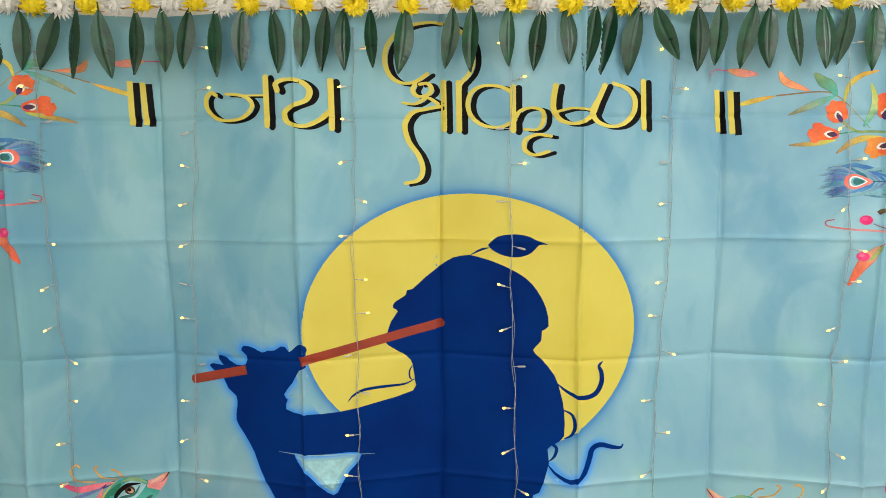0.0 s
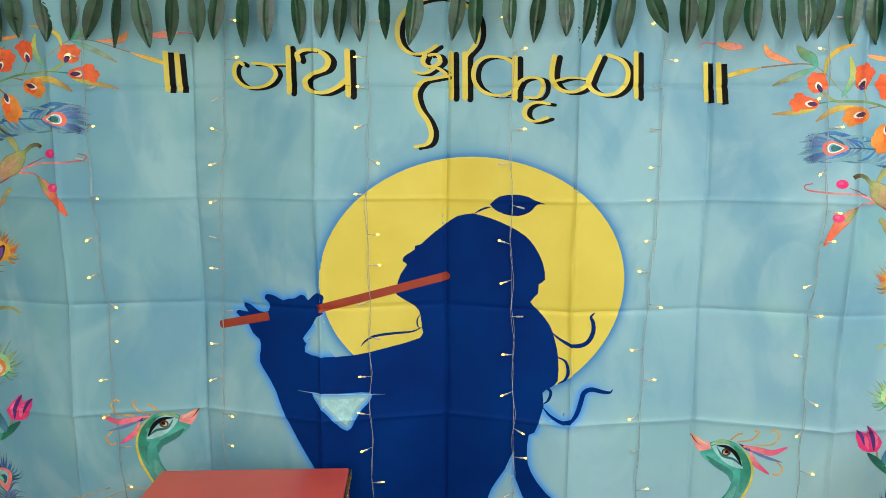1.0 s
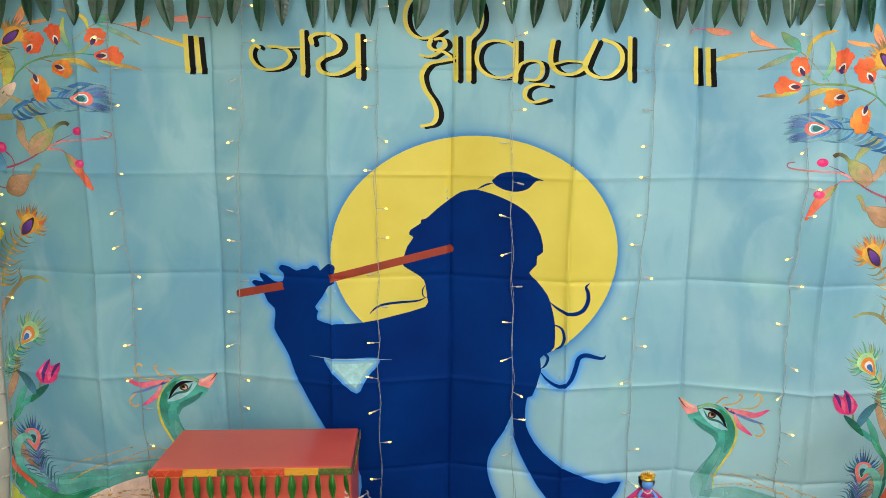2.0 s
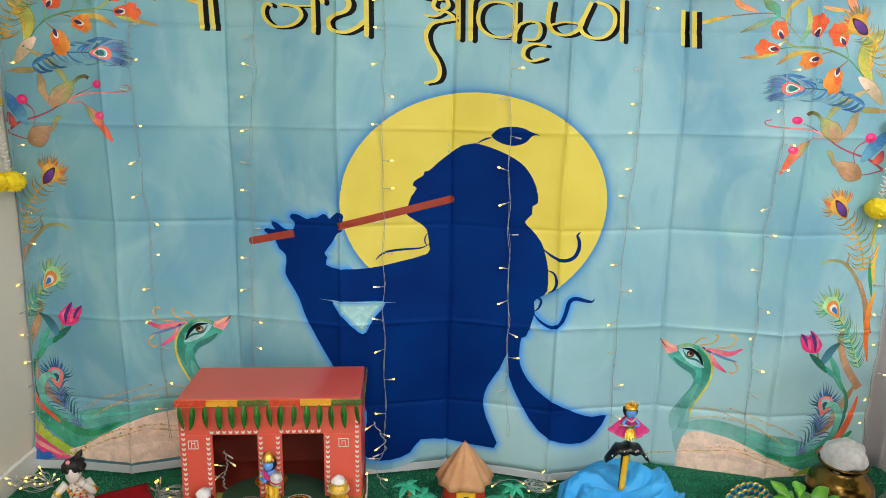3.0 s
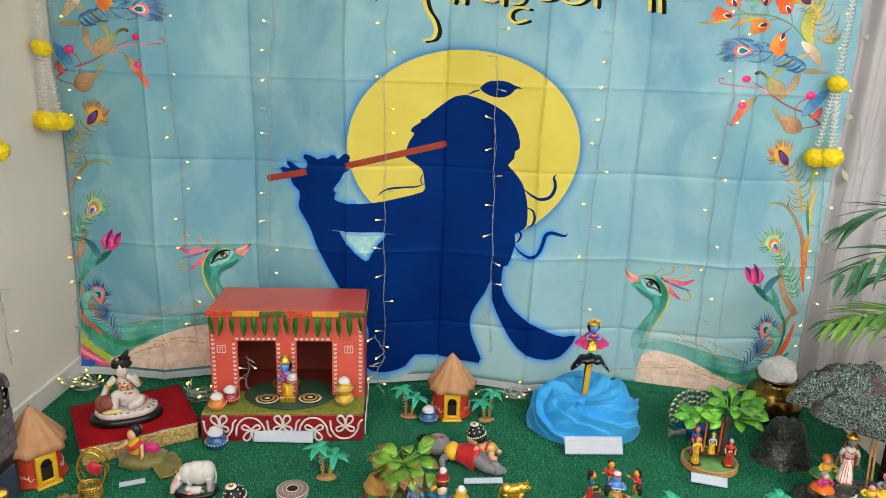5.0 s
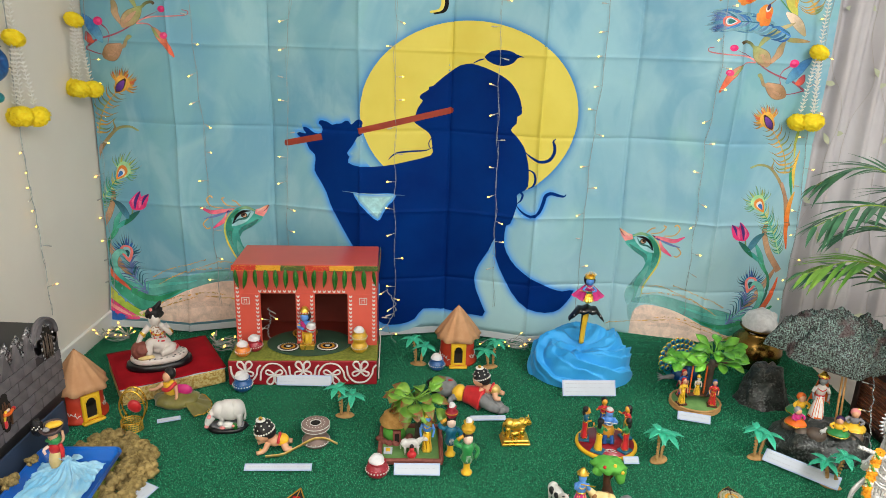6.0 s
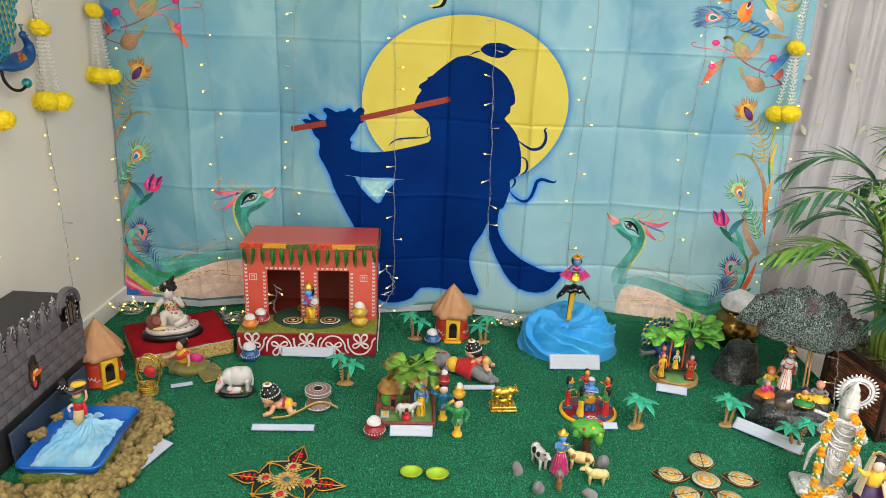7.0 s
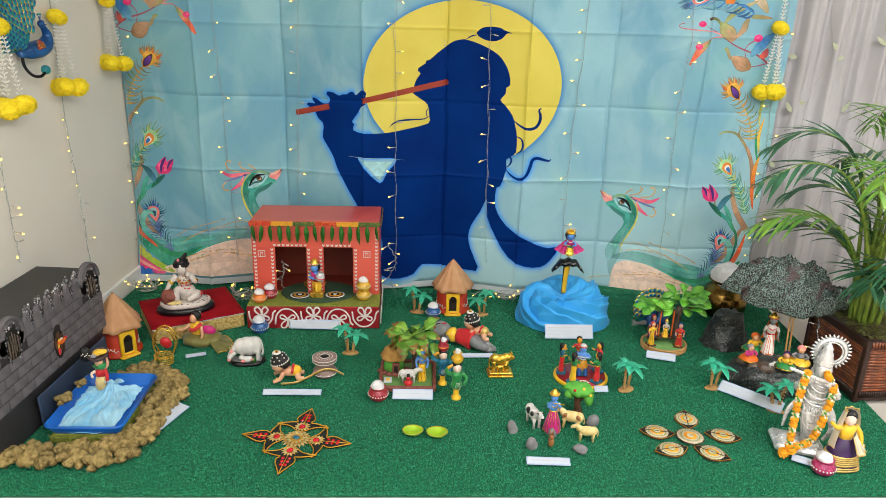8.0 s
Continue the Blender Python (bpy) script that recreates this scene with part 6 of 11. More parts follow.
def plastic_palm(m, trees=2):
    th = empty("plastic_palm", "small teal plastic palm trees on a tan base", "toy palm", m, group="plastic palms")
    b = Build()
    b.ball("palm_stem", (0.004, 0, 0.002), (0.034, 0.022, 0.006), seg=16, rings=6, lump=0.2)
    b.part("base", th, "tan plastic base")
    for k in range(trees):
        x, h, s = (-0.008, 0.115, 0.9) if k == 0 else (0.014, 0.082, 1.0)
        top = Vector((x + (-0.012 if k == 0 else 0.016), -0.004 + 0.004 * k, h))
        b = Build()
        b.tube("palm_stem", [(x, 0, 0.004), (x + 0.002, 0, h * 0.5), top], (0.0044, 0.0036, 0.003), seg=8, n=14)
        for i in range(9):
            p = Vector((x, 0, 0.004)).lerp(top, i / 9)
            b.lathe("palm_stem", p, [(0.0046, 0), (0.0036, 0.005)], seg=8)
        tr = b.part("trunk", th, "ringed tan trunk")
        for i in range(6):
            a = i * math.pi / 3 + 0.4 * k
            d = Vector((math.cos(a), math.sin(a), 0.25 if i % 2 else -0.05)).normalized()
            b = Build()
            b.leaf("palm_teal", 0.052 * s, 0.024, aim(top, d), fold=0.35, bend=0.42, n=6, thick=0.0012)
            for q in range(6):
                t = 0.2 + 0.12 * q
                c = top + d * 0.052 * s * t + Vector((0, 0, -0.42 * 0.052 * s * t * t + 0.0012))
                sd = d.cross(Vector((0, 0, 1))).normalized()
                for sg in (-1, 1):
                    b.tube("palm_teal", [c, c + sd * sg * 0.009 + d * 0.005 + Vector((0, 0, 0.002))], (0.001, 0.0006), seg=4)
            b.part("frond", tr)
    return th


for x, y, r, n, s in ((-0.345, -0.675, 10, 2, 1), (-0.11, -0.262, 0, 2, 1), (0.19, -0.262, 200, 2, 0.95), (0.705, -0.868, 40, 2, 1.05), (1.035, -0.828, 20, 2, 1.0), (1.215, -0.965, 150, 2, 0.98)):
    plastic_palm(pose(x, y, 0, 0, 0, r) @ Matrix.Scale(s, 4), n)


def card(x, y, w, h, turn, lean, lines, seed, label="small white caption strip with pale blue border and printed lines"):
    """A printed caption strip; its writing cannot be read."""
    rnd = random.Random(seed)
    th = empty("caption_card", label, "caption card", pose(x, y, 0.009, lean, 0, turn), group="caption cards")
    b = Build()
    b.box("card_blue", (0, h / 2, 0), (w, h, 0.0016), bevel=0.0004)
    b.part("card", th, "pale blue bordered card")
    b = Build()
    b.box("card_white", (0, h / 2, 0.0012), (w - 0.008, h - 0.008, 0.0012), bevel=0.0003)
    b.part("sheet", th, "white paper")
    for k in range(lines):
        b = Build()
        zc = h - 0.009 - (h - 0.014) * (k + 0.3) / lines
        u = -w / 2 + 0.012
        end = w / 2 - 0.012 if k < lines - 1 or lines == 1 else rnd.uniform(-0.2, 0.2) * w
        while u < end:
            q = rnd.uniform(0.006, 0.016)
            b.box("card_text", (u + q / 2, zc, 0.0021), (q, 0.0026, 0.0006))
            u += q + 0.003
        b.part("text_line", th, "grey printed line")
    return th


card(-0.525, -0.492, 0.205, 0.040, 2, 58, 2, 1)
card(0.550, -0.484, 0.203, 0.060, 4, 58, 3, 2)
card(-0.494, -1.016, 0.205, 0.024, 4, 28, 1, 3)
card(-0.068, -1.010, 0.142, 0.036, 3, 50, 1, 4)
card(0.163, -0.682, 0.125, 0.020, 6, 28, 1, 5)
card(0.374, -1.348, 0.134, 0.030, 1, 15, 1, 6)
card(1.130, -0.925, 0.225, 0.046, -41, 34, 2, 7)
card(0.893, -0.636, 0.112, 0.032, -14, 40, 1, 8)
card(0.612, -0.905, 0.05, 0.024, 5, 40, 1, 9)
card(-0.925, -0.770, 0.075, 0.022, 24, 8, 1, 10)
card(-0.838, -1.187, 0.145, 0.042, 74, 10, 2, 11)
card(1.172, -1.284, 0.075, 0.03, -28, 12, 2, 12)


def pot(x, y, z, r, body, label, filled=True, group="painted pots", second=False, band="pearl"):
    th = empty("clay_pot", label, "pot", pose(x, y, z), group=group)
    b = Build()
    b.lathe(body, (0, 0, 0), [(r * 0.55, 0), (r * 0.92, r * 0.35), (r, r * 0.7), (r * 0.9, r * 1.05), (r * 0.66, r * 1.22), (r * 0.64, r * 1.34), (r * 0.8, r * 1.46), (r * 0.78, r * 1.5), (r * 0.6, r * 1.42)], seg=24)
    bd = b.part("body", th)
    b = Build()
    for i in range(22):
        a = 2 * math.pi * i / 22
        b.ball(band, (r * 1.0 * math.cos(a), r * 1.0 * math.sin(a), r * 0.72), r * 0.085, seg=6, rings=4)
    for i in range(16):
        a = 2 * math.pi * i / 16
        b.leaf(band, r * 0.3, r * 0.16, aim((r * 0.93 * math.cos(a), r * 0.93 * math.sin(a), r * 1.0), (-math.cos(a) * 0.2, -math.sin(a) * 0.2, -1), (math.cos(a), math.sin(a), 0.2)), n=4, bend=-0.2, fold=0.1)
    b.part("bead_band", bd, "ring of pearl beads")
    if filled:
        b = Build()
        b.ball("cotton", (0, 0, r * 1.55), (r * 0.72, r * 0.72, r * 0.55), seg=18, rings=12, lump=0.35, freq=1.4 / r)
        b.part("cotton", th, "white cotton filling")
    return th


pot(-0.745, -0.525, 0, 0.036, "pot_blue", "blue painted pot heaped with cotton, before the pink house")
pot(-0.03, -0.30, 0, 0.033, "pot_blue", "blue and white banded pot filled with cotton, beside the clay hut")
pot(-0.190, -1.005, 0, 0.035, "pot_red", "dark red beaded pot heaped with white cotton on the turf")
pot(1.214, -1.312, 0, 0.035, "pot_pink", "pink and maroon beaded pot heaped with cotton, before the silver statue")
pot(-0.761, -0.450, 0.104, 0.029, "pot_orange", "orange beaded clay pot with cotton, on the house's grass mat", group="pots on the house")
pot(-0.730, -0.402, 0.104, 0.031, "pot_red", "maroon clay pot with cotton, on the house's grass mat", group="pots on the house")
pot(-0.330, -0.377, 0.104, 0.031, "pot_yellow", "ochre clay pot at the bottom of a stack of two", False, group="pots on the house")
pot(-0.330, -0.377, 0.104 + 0.042, 0.030, "pot_yellow", "ochre clay pot with cotton on top of a stack of two", group="pots on the house")

# ---------------------------------------------------------------- pink card house
def motif(b, mat, cx, cz, y, flip):
    """White four-petalled loop flower of the base's printed paper."""
    for k, (a, ln, wd) in enumerate(((60, 0.044, 0.016), (120, 0.044, 0.016), (-28, 0.034, 0.0125), (208, 0.034, 0.0125))):
        a = math.radians(a * flip)
        u, v = Vector((math.cos(a), 0, math.sin(a))), Vector((-math.sin(a), 0, math.cos(a)))
        pts = [Vector((cx, y, cz)) + u * (ln * (0.5 - 0.5 * math.cos(q))) + v * (wd * math.sin(q) * (0.25 + 0.75 * (0.5 - 0.5 * math.cos(q)))) for q in np.linspace(0, 2 * math.pi, 19)]
        b.tube(mat, pts, 0.0046, seg=6)


HOUSE_TURN = Matrix.Translation((-0.54, -0.30, 0)) @ Matrix.Rotation(math.radians(5), 4, "Z") @ Matrix.Translation((0.54, 0.30, 0))


def house():
    X0, X1, YF, YB, ZB, ZT = -0.812, -0.272, -0.340, -0.085, 0.104, 0.419
    cx, w = (X0 + X1) / 2, X1 - X0
    th = empty("model_house", "pink card model house with two doorways on dark red base", "model house", HOUSE_TURN)
    b = Build()
    b.box("maroon", (cx - 0.004, (-0.470 + YB) / 2, 0.05), (w + 0.014, YB + 0.470, 0.10), bevel=0.003)
    bs = b.part("base", th, "dark red printed paper base")
    for i in range(5):
        b = Build()
        s = 1 if i % 2 else -1
        mx, mz = X0 + 0.050 + i * 0.108, 0.05 - s * 0.008
        motif(b, "white_paint", mx, mz, -0.4682, -s)
        vine = [(mx - 0.052, 0.05 - s * 0.030), (mx - 0.046, 0.05 + s * 0.010), (mx - 0.020, 0.05 + s * 0.038), (mx + 0.018, 0.05 + s * 0.036), (mx + 0.042, 0.05 + s * 0.008), (mx + 0.048, 0.05 - s * 0.020), (mx + 0.060, 0.05 - s * 0.034)]
        b.tube("white_paint", [(x, -0.4682, z) for x, z in vine], 0.0046, seg=6, n=26)
        b.tube("white_paint", [(mx, -0.4682, mz), (mx + 0.006, -0.4682, mz - s * 0.014), (mx + 0.004, -0.4682, mz - s * 0.030)], 0.0026, seg=5, n=8)
        b.part("scroll_motif", bs, "white scroll flower")
    b = Build()
    for i in range(3):
        b.tube("white_paint", [(X1 + 0.0105, -0.46 + 0.12 * i, 0.02), (X1 + 0.0105, -0.42 + 0.12 * i, 0.085), (X1 + 0.0105, -0.38 + 0.12 * i, 0.03)], 0.0022, seg=5, n=10)
    b.part("scroll_motif", bs, "white scroll on the side")
    b = Build()
    b.box("grass_mat", (cx - 0.002, (-0.466 - 0.300) / 2, 0.102), (w + 0.014, 0.166, 0.006), bevel=0.002)
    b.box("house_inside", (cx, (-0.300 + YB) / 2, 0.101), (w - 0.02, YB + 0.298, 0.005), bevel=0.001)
    rnd = random.Random(2)
    for i in range(1500):
        x, y = rnd.uniform(X0, X1), rnd.uniform(-0.464, -0.30)
        b.add("grass_mat", [(x - 0.001, y, 0.104), (x + 0.001, y, 0.104), (x + rnd.uniform(-0.004, 0.004), y + rnd.uniform(-0.004, 0.002), 0.104 + rnd.uniform(0.002, 0.007))], [(0, 1, 2)])
    b.part("grass_mat", th, "olive grass mat")
    # walls: front with two doorways
    doors = ((-0.716, -0.583), (-0.510, -0.385))
    top = 0.322
    for a, c in ((X0, doors[0][0]), (doors[0][1], doors[1][0]), (doors[1][1], X1)):
        b = Build()
        b.box("house_pink", ((a + c) / 2, YF, (ZB + top) / 2), (c - a, 0.008, top - ZB), bevel=0.001)
        b.part("wall_pier", th, "coral pink card pier")
    b = Build()
    b.box("house_pink", (cx, YF, (top + ZT + 0.008) / 2), (w, 0.008, ZT + 0.008 - top), bevel=0.001)
    fw = b.part("front_wall", th, "coral pink card wall")
    for x in (X0 + 0.004, X1 - 0.004):
        b = Build()
        b.box("house_pink", (x, (YF + YB) / 2 + 0.004, (ZB + ZT) / 2), (0.008, YB - YF - 0.008, ZT + 0.004 - ZB), bevel=0.001)
        b.part("side_wall", th)
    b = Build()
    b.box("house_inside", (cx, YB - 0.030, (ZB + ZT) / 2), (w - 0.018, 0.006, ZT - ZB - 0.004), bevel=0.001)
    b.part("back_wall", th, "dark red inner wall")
    b = Build()
    b.box("house_pink", (0, 0, 0), (w + 0.003, YB - YF + 0.022, 0.012), pose(cx, (YF + YB) / 2 - 0.004, ZT + 0.011, -2.3), bevel=0.004)
    b.part("roof", th, "flat coral pink roof")
    # chevron dots and small drawn windows
    for xs, z0, z1 in ((X0 + 0.012, ZB + 0.02, 0.36), (X1 - 0.012, ZB + 0.02, 0.375), (doors[0][0] - 0.012, ZB + 0.02, top), (doors[0][1] + 0.010, ZB + 0.02, top), (doors[1][0] - 0.012, ZB + 0.02, top), (doors[1][1] + 0.012, ZB + 0.02, top)):
        b, z = Build(), z0
        while z < z1:
            for s in (-1, 1):
                b.leaf("white_paint", 0.012, 0.0062, aim((xs, YF - 0.0052, z), (s * 0.5, 0, 1), (0, -1, 0)), n=4, bend=0, fold=0)
            z += 0.0165
        b.part("chevron_column", fw, "white painted chevrons")
    for a, c in doors:
        b, x = Build(), a
        while x <= c + 0.002:
            for s in (-1, 1):
                b.leaf("white_paint", 0.012, 0.0062, aim((x, YF - 0.0052, top + 0.004), (s * 0.5, 0, 1), (0, -1, 0)), n=4, bend=0, fold=0)
            x += 0.0185
        b.part("chevron_row", fw, "white painted chevrons")
    for x in (-0.772, -0.325):
        b = Build()
        for dx, dz, sx, sz in ((-0.014, 0, 0.0022, 0.028), (0.014, 0, 0.0022, 0.028), (0, 0.013, 0.030, 0.0022), (0, -0.013, 0.030, 0.0022), (-0.005, 0, 0.0018, 0.018), (0.005, 0, 0.0018, 0.018), (0, 0.005, 0.012, 0.0018)):
            b.box("white_paint", (x + dx, YF - 0.005, 0.292 + dz), (sx, 0.0016, sz))
        b.part("drawn_window", fw, "small white drawn window")
    tones = ("trim_red", "trim_orange", "trim_green", "trim_red", "trim_orange", "trim_green")
    for i in range(6):
        b = Build()
        x0 = X0 - 0.004 + i * (w + 0.008) / 6
        b.box(tones[i], (x0 + (w + 0.008) / 12, YF - 0.0172, ZT + 0.011), ((w + 0.008) / 6, 0.004, 0.021), bevel=0.001)
        for k in range(30):
            u = x0 + 0.0015 + 0.003 * k
            z = ZT + 0.013 + 0.0055 * (abs((k % 6) - 3) / 1.5 - 1)
            b.ball("gold", (u, YF - 0.0200, z), 0.0014, seg=5, rings=3)
            if k % 2 == 0:
                b.ball("gold", (u, YF - 0.0200, ZT + 0.0205), 0.0016, seg=5, rings=3)
                b.ball(tones[(i + 1) % 6], (u, YF - 0.0200, ZT + 0.0005), 0.0020, seg=5, rings=3)
        b.part("trim_ribbon", th, "sequined ribbon trim")
    b = Build()
    b.box("trim_green", (X1 + 0.0075, (YF + YB) / 2 - 0.003, ZT + 0.001), (0.003, YB - YF, 0.021), bevel=0.001)
    for k in range(60):
        b.ball("gold" if k % 3 else "trim_red", (X1 + 0.0095, YF + 0.004 * k, ZT + 0.001 + 0.006 * math.sin(k)), 0.0016, seg=5, rings=3)
    b.part("trim_ribbon", th, "sequined ribbon trim")
    lf = Build()
    lf.leaf("fern_green", 0.078, 0.0195, fold=0.35, bend=0.12, n=10, thick=0.001, wave=0.004)
    lf.tube("fern_pale", [(0, 0.0, 0.001), (0, 0.07, -0.006)], (0.0011, 0.0005), seg=4)
    for k in range(7):
        for s in (-1, 1):
            lf.tube("fern_green", [(0, 0.01 + 0.008 * k, 0.0), (s * 0.009, 0.018 + 0.008 * k, 0.0012)], (0.0010, 0.0005), seg=4)
    me = lf.mesh("fringe_leaf")
    rnd = random.Random(6)
    for i in range(15):
        x = X0 + 0.012 + i * (w - 0.024) / 14
        share("fringe_leaf", me, th, aim((x, YF - 0.0215, ZT + 0.006), (rnd.uniform(-0.12, 0.12), -0.10, -1), (0.0, -1, 0)) @ Matrix.Rotation(rnd.uniform(-0.7, 0.7), 4, "Y") @ Matrix.Scale(rnd.uniform(0.88, 1.08), 4), "dark green artificial leaf")


house()
b = Build()
b.lathe("disc_green", (0, 0, 0), [(0.162, 0), (0.165, 0.002), (0.165, 0.005), (0.162, 0.006)], seg=48, flat=(1, 0.72))
b.thing("round_mat", "dark green oval mat on the house's grass", "mat", HOUSE_TURN @ pose(-0.535, -0.325, 0.106))
for x, y in ((-0.612, -0.378), (-0.462, -0.372)):
    b = Build()
    for k, (mt, r) in enumerate((("black_felt", 0.036), ("pearl", 0.033), ("bark_brown", 0.028), ("gold_thread", 0.021), ("dark_hollow", 0.015), ("pearl", 0.008))):
        b.lathe(mt, (0, 0, 0.0012 * k), [(r, 0), (r, 0.002)], seg=28)
        if k in (1, 3):
            for i in range(30):
                a = 2 * math.pi * i / 30
                b.ball(mt, (r * math.cos(a), r * math.sin(a), 0.0012 * k + 0.002), 0.0018, seg=5, rings=4)
    b.thing("beaded_coaster", "round beaded rangoli disc in brown, gold and white", "coaster", HOUSE_TURN @ pose(x, y, 0.112) @ Matrix.Diagonal((1.2, 1.02, 1, 1)), group="beaded coasters")
b = Build()
b.lathe("gold", (0, 0, 0), [(0.03, 0), (0.045, 0.004), (0.05, 0.014), (0.048, 0.015), (0.03, 0.007)], seg=24)
b.thing("brass_dish", "small brass dish inside the house doorway", "dish", HOUSE_TURN @ pose(-0.56, -0.27, 0.113))
light_strand([(-0.700, -0.29, 0.235), (-0.692, -0.295, 0.19), (-0.704, -0.30, 0.15), (-0.698, -0.31, 0.112)], 35, (0, -1, 0), spacing=0.026, first=0.008)


# ---------------------------------------------------------------- figures: one plain mesh each
def standing(m, name, label, h, skin, hair, top, skirt, accent, crown="", pot_on_head="", arms="down", plinth="", cape="", hem="gold", wide=1.0, group="", flute=False):
    """A standing doll, about h tall, facing -y."""
    b = Build()
    z0 = 0.0
    if plinth:
        b.box(plinth, (0, 0, h * 0.03), (h * 0.30, h * 0.26, h * 0.06), bevel=h * 0.01)
        z0 = h * 0.06
    s = (h - z0)
    b.lathe(skirt, (0, 0, z0), [(s * 0.17 * wide, 0), (s * 0.165 * wide, s * 0.04), (s * 0.145 * wide, s * 0.16), (s * 0.12 * wide, s * 0.28), (s * 0.085, s * 0.46), (s * 0.075, s * 0.5)], seg=30, wob=0.05, flat=(1, 0.85))
    for q in range(5):
        u = (q - 2) * 0.045 * wide
        b.tube(hem, [(s * u * 1.3, -s * (0.140 * wide - 0.3 * abs(u)), z0 + s * 0.03), (s * u, -s * (0.105 * wide - 0.3 * abs(u)), z0 + s * 0.26), (s * u * 0.7, -s * 0.066, z0 + s * 0.46)], s * 0.007, seg=4, n=6)
    b.lathe(hem, (0, 0, z0), [(s * 0.172 * wide, s * 0.004), (s * 0.168 * wide, s * 0.035)], seg=16, wob=0.04, flat=(1, 0.85))
    b.lathe(top, (0, 0, z0), [(s * 0.08, s * 0.47), (s * 0.095, s * 0.58), (s * 0.10, s * 0.66), (s * 0.06, s * 0.71)], seg=14, flat=(1, 0.75))
    b.lathe(accent, (0, 0, z0), [(s * 0.088, s * 0.47), (s * 0.088, s * 0.505)], seg=14, flat=(1, 0.8))
    b.tube(skin, [(0, 0, z0 + s * 0.69), (0, 0, z0 + s * 0.75)], s * 0.04, seg=8)
    b.ball(skin, (0, -s * 0.02, z0 + s * 0.82), (s * 0.078, s * 0.080, s * 0.092))
    b.ball(hair, (0, s * 0.022, z0 + s * 0.850), (s * 0.092, s * 0.086, s * 0.084), lump=0.12, freq=8 / s)
    b.ball(hair, (0, s * 0.06, z0 + s * 0.74), (s * 0.06, s * 0.05, s * 0.1))
    sh = s * 0.10
    P = {"down": [[(1, 0, 0.66), (1.5, -0.02, 0.55), (1.3, -0.08, 0.42)]] * 2, "up": [[(1, 0, 0.66), (1.9, -0.02, 0.72), (1.4, -0.03, 0.9)], [(1, 0, 0.66), (1.7, -0.02, 0.55), (1.0, -0.1, 0.47)]],
         "flute": [[(1, 0, 0.66), (1.2, -0.10, 0.62), (0.7, -0.13, 0.72)]] * 2, "out": [[(1, 0, 0.66), (1.7, -0.04, 0.60), (2.2, -0.12, 0.64)]] * 2}[arms]
    for sg, q in zip((-1, 1), P):
        b.tube(skin, [(sg * x * sh, y * s, z0 + z * s) for x, y, z in q], (s * 0.032, s * 0.026, s * 0.022), seg=8, n=8)
        b.tube(top, [(sg * x * sh, y * s, z0 + z * s) for x, y, z in q][:2], (s * 0.040, s * 0.034), seg=8)
        b.ball(skin, (sg * q[2][0] * sh, q[2][1] * s, z0 + q[2][2] * s), s * 0.026, seg=8, rings=6)
    if flute:
        b.tube("gold", [(-s * 0.05, -s * 0.14, z0 + s * 0.75), (s * 0.22, -s * 0.14, z0 + s * 0.71)], s * 0.012, seg=6)
    for i in range(13):
        a = math.pi * (i - 6) / 14 - math.pi / 2
        b.ball(accent, (s * 0.085 * math.cos(a), s * 0.075 * math.sin(a), z0 + s * (0.60 + 0.05 * abs(i - 6) / 6)), s * 0.014, seg=5, rings=4)
    if cape:
        n = 10
        V = []
        for j in range(5):
            for i in range(n):
                a = math.pi * (i / (n - 1)) * 1.1 - 0.05 * math.pi
                r = s * (0.09 + 0.12 * j / 4)
                V.append((r * math.cos(a), r * 0.8 * math.sin(a) + 0.0, z0 + s * (0.80 - 0.5 * j / 4)))
        b.add(cape, V, [(j * n + i, j * n + i + 1, (j + 1) * n + i + 1, (j + 1) * n + i) for j in range(4) for i in range(n - 1)])
    if crown:
        b.lathe(crown, (0, 0.005 * s, z0 + s * 0.87), [(s * 0.098, 0), (s * 0.10, s * 0.03), (s * 0.06, s * 0.08), (s * 0.03, s * 0.13)], seg=14)
        for i in range(9):
            a = 2 * math.pi * i / 9
            b.ball(accent, (s * 0.1 * math.cos(a), s * 0.1 * math.sin(a), z0 + s * 0.89), s * 0.018, seg=6, rings=4)
    if pot_on_head:
        r = s * 0.115
        b.lathe(pot_on_head, (0, 0, z0 + s * 0.925), [(r * 0.6, 0), (r, r * 0.5), (r, r * 0.9), (r * 0.6, r * 1.4), (r * 0.65, r * 1.6), (r * 0.8, r * 1.75), (r * 0.6, r * 1.7)], seg=16)
        b.ball("cotton", (0, 0, z0 + s * 0.925 + r * 1.85), (r * 0.55, r * 0.55, r * 0.45), lump=0.3, freq=80)
    return b.thing(name, label, "figurine", m, group)


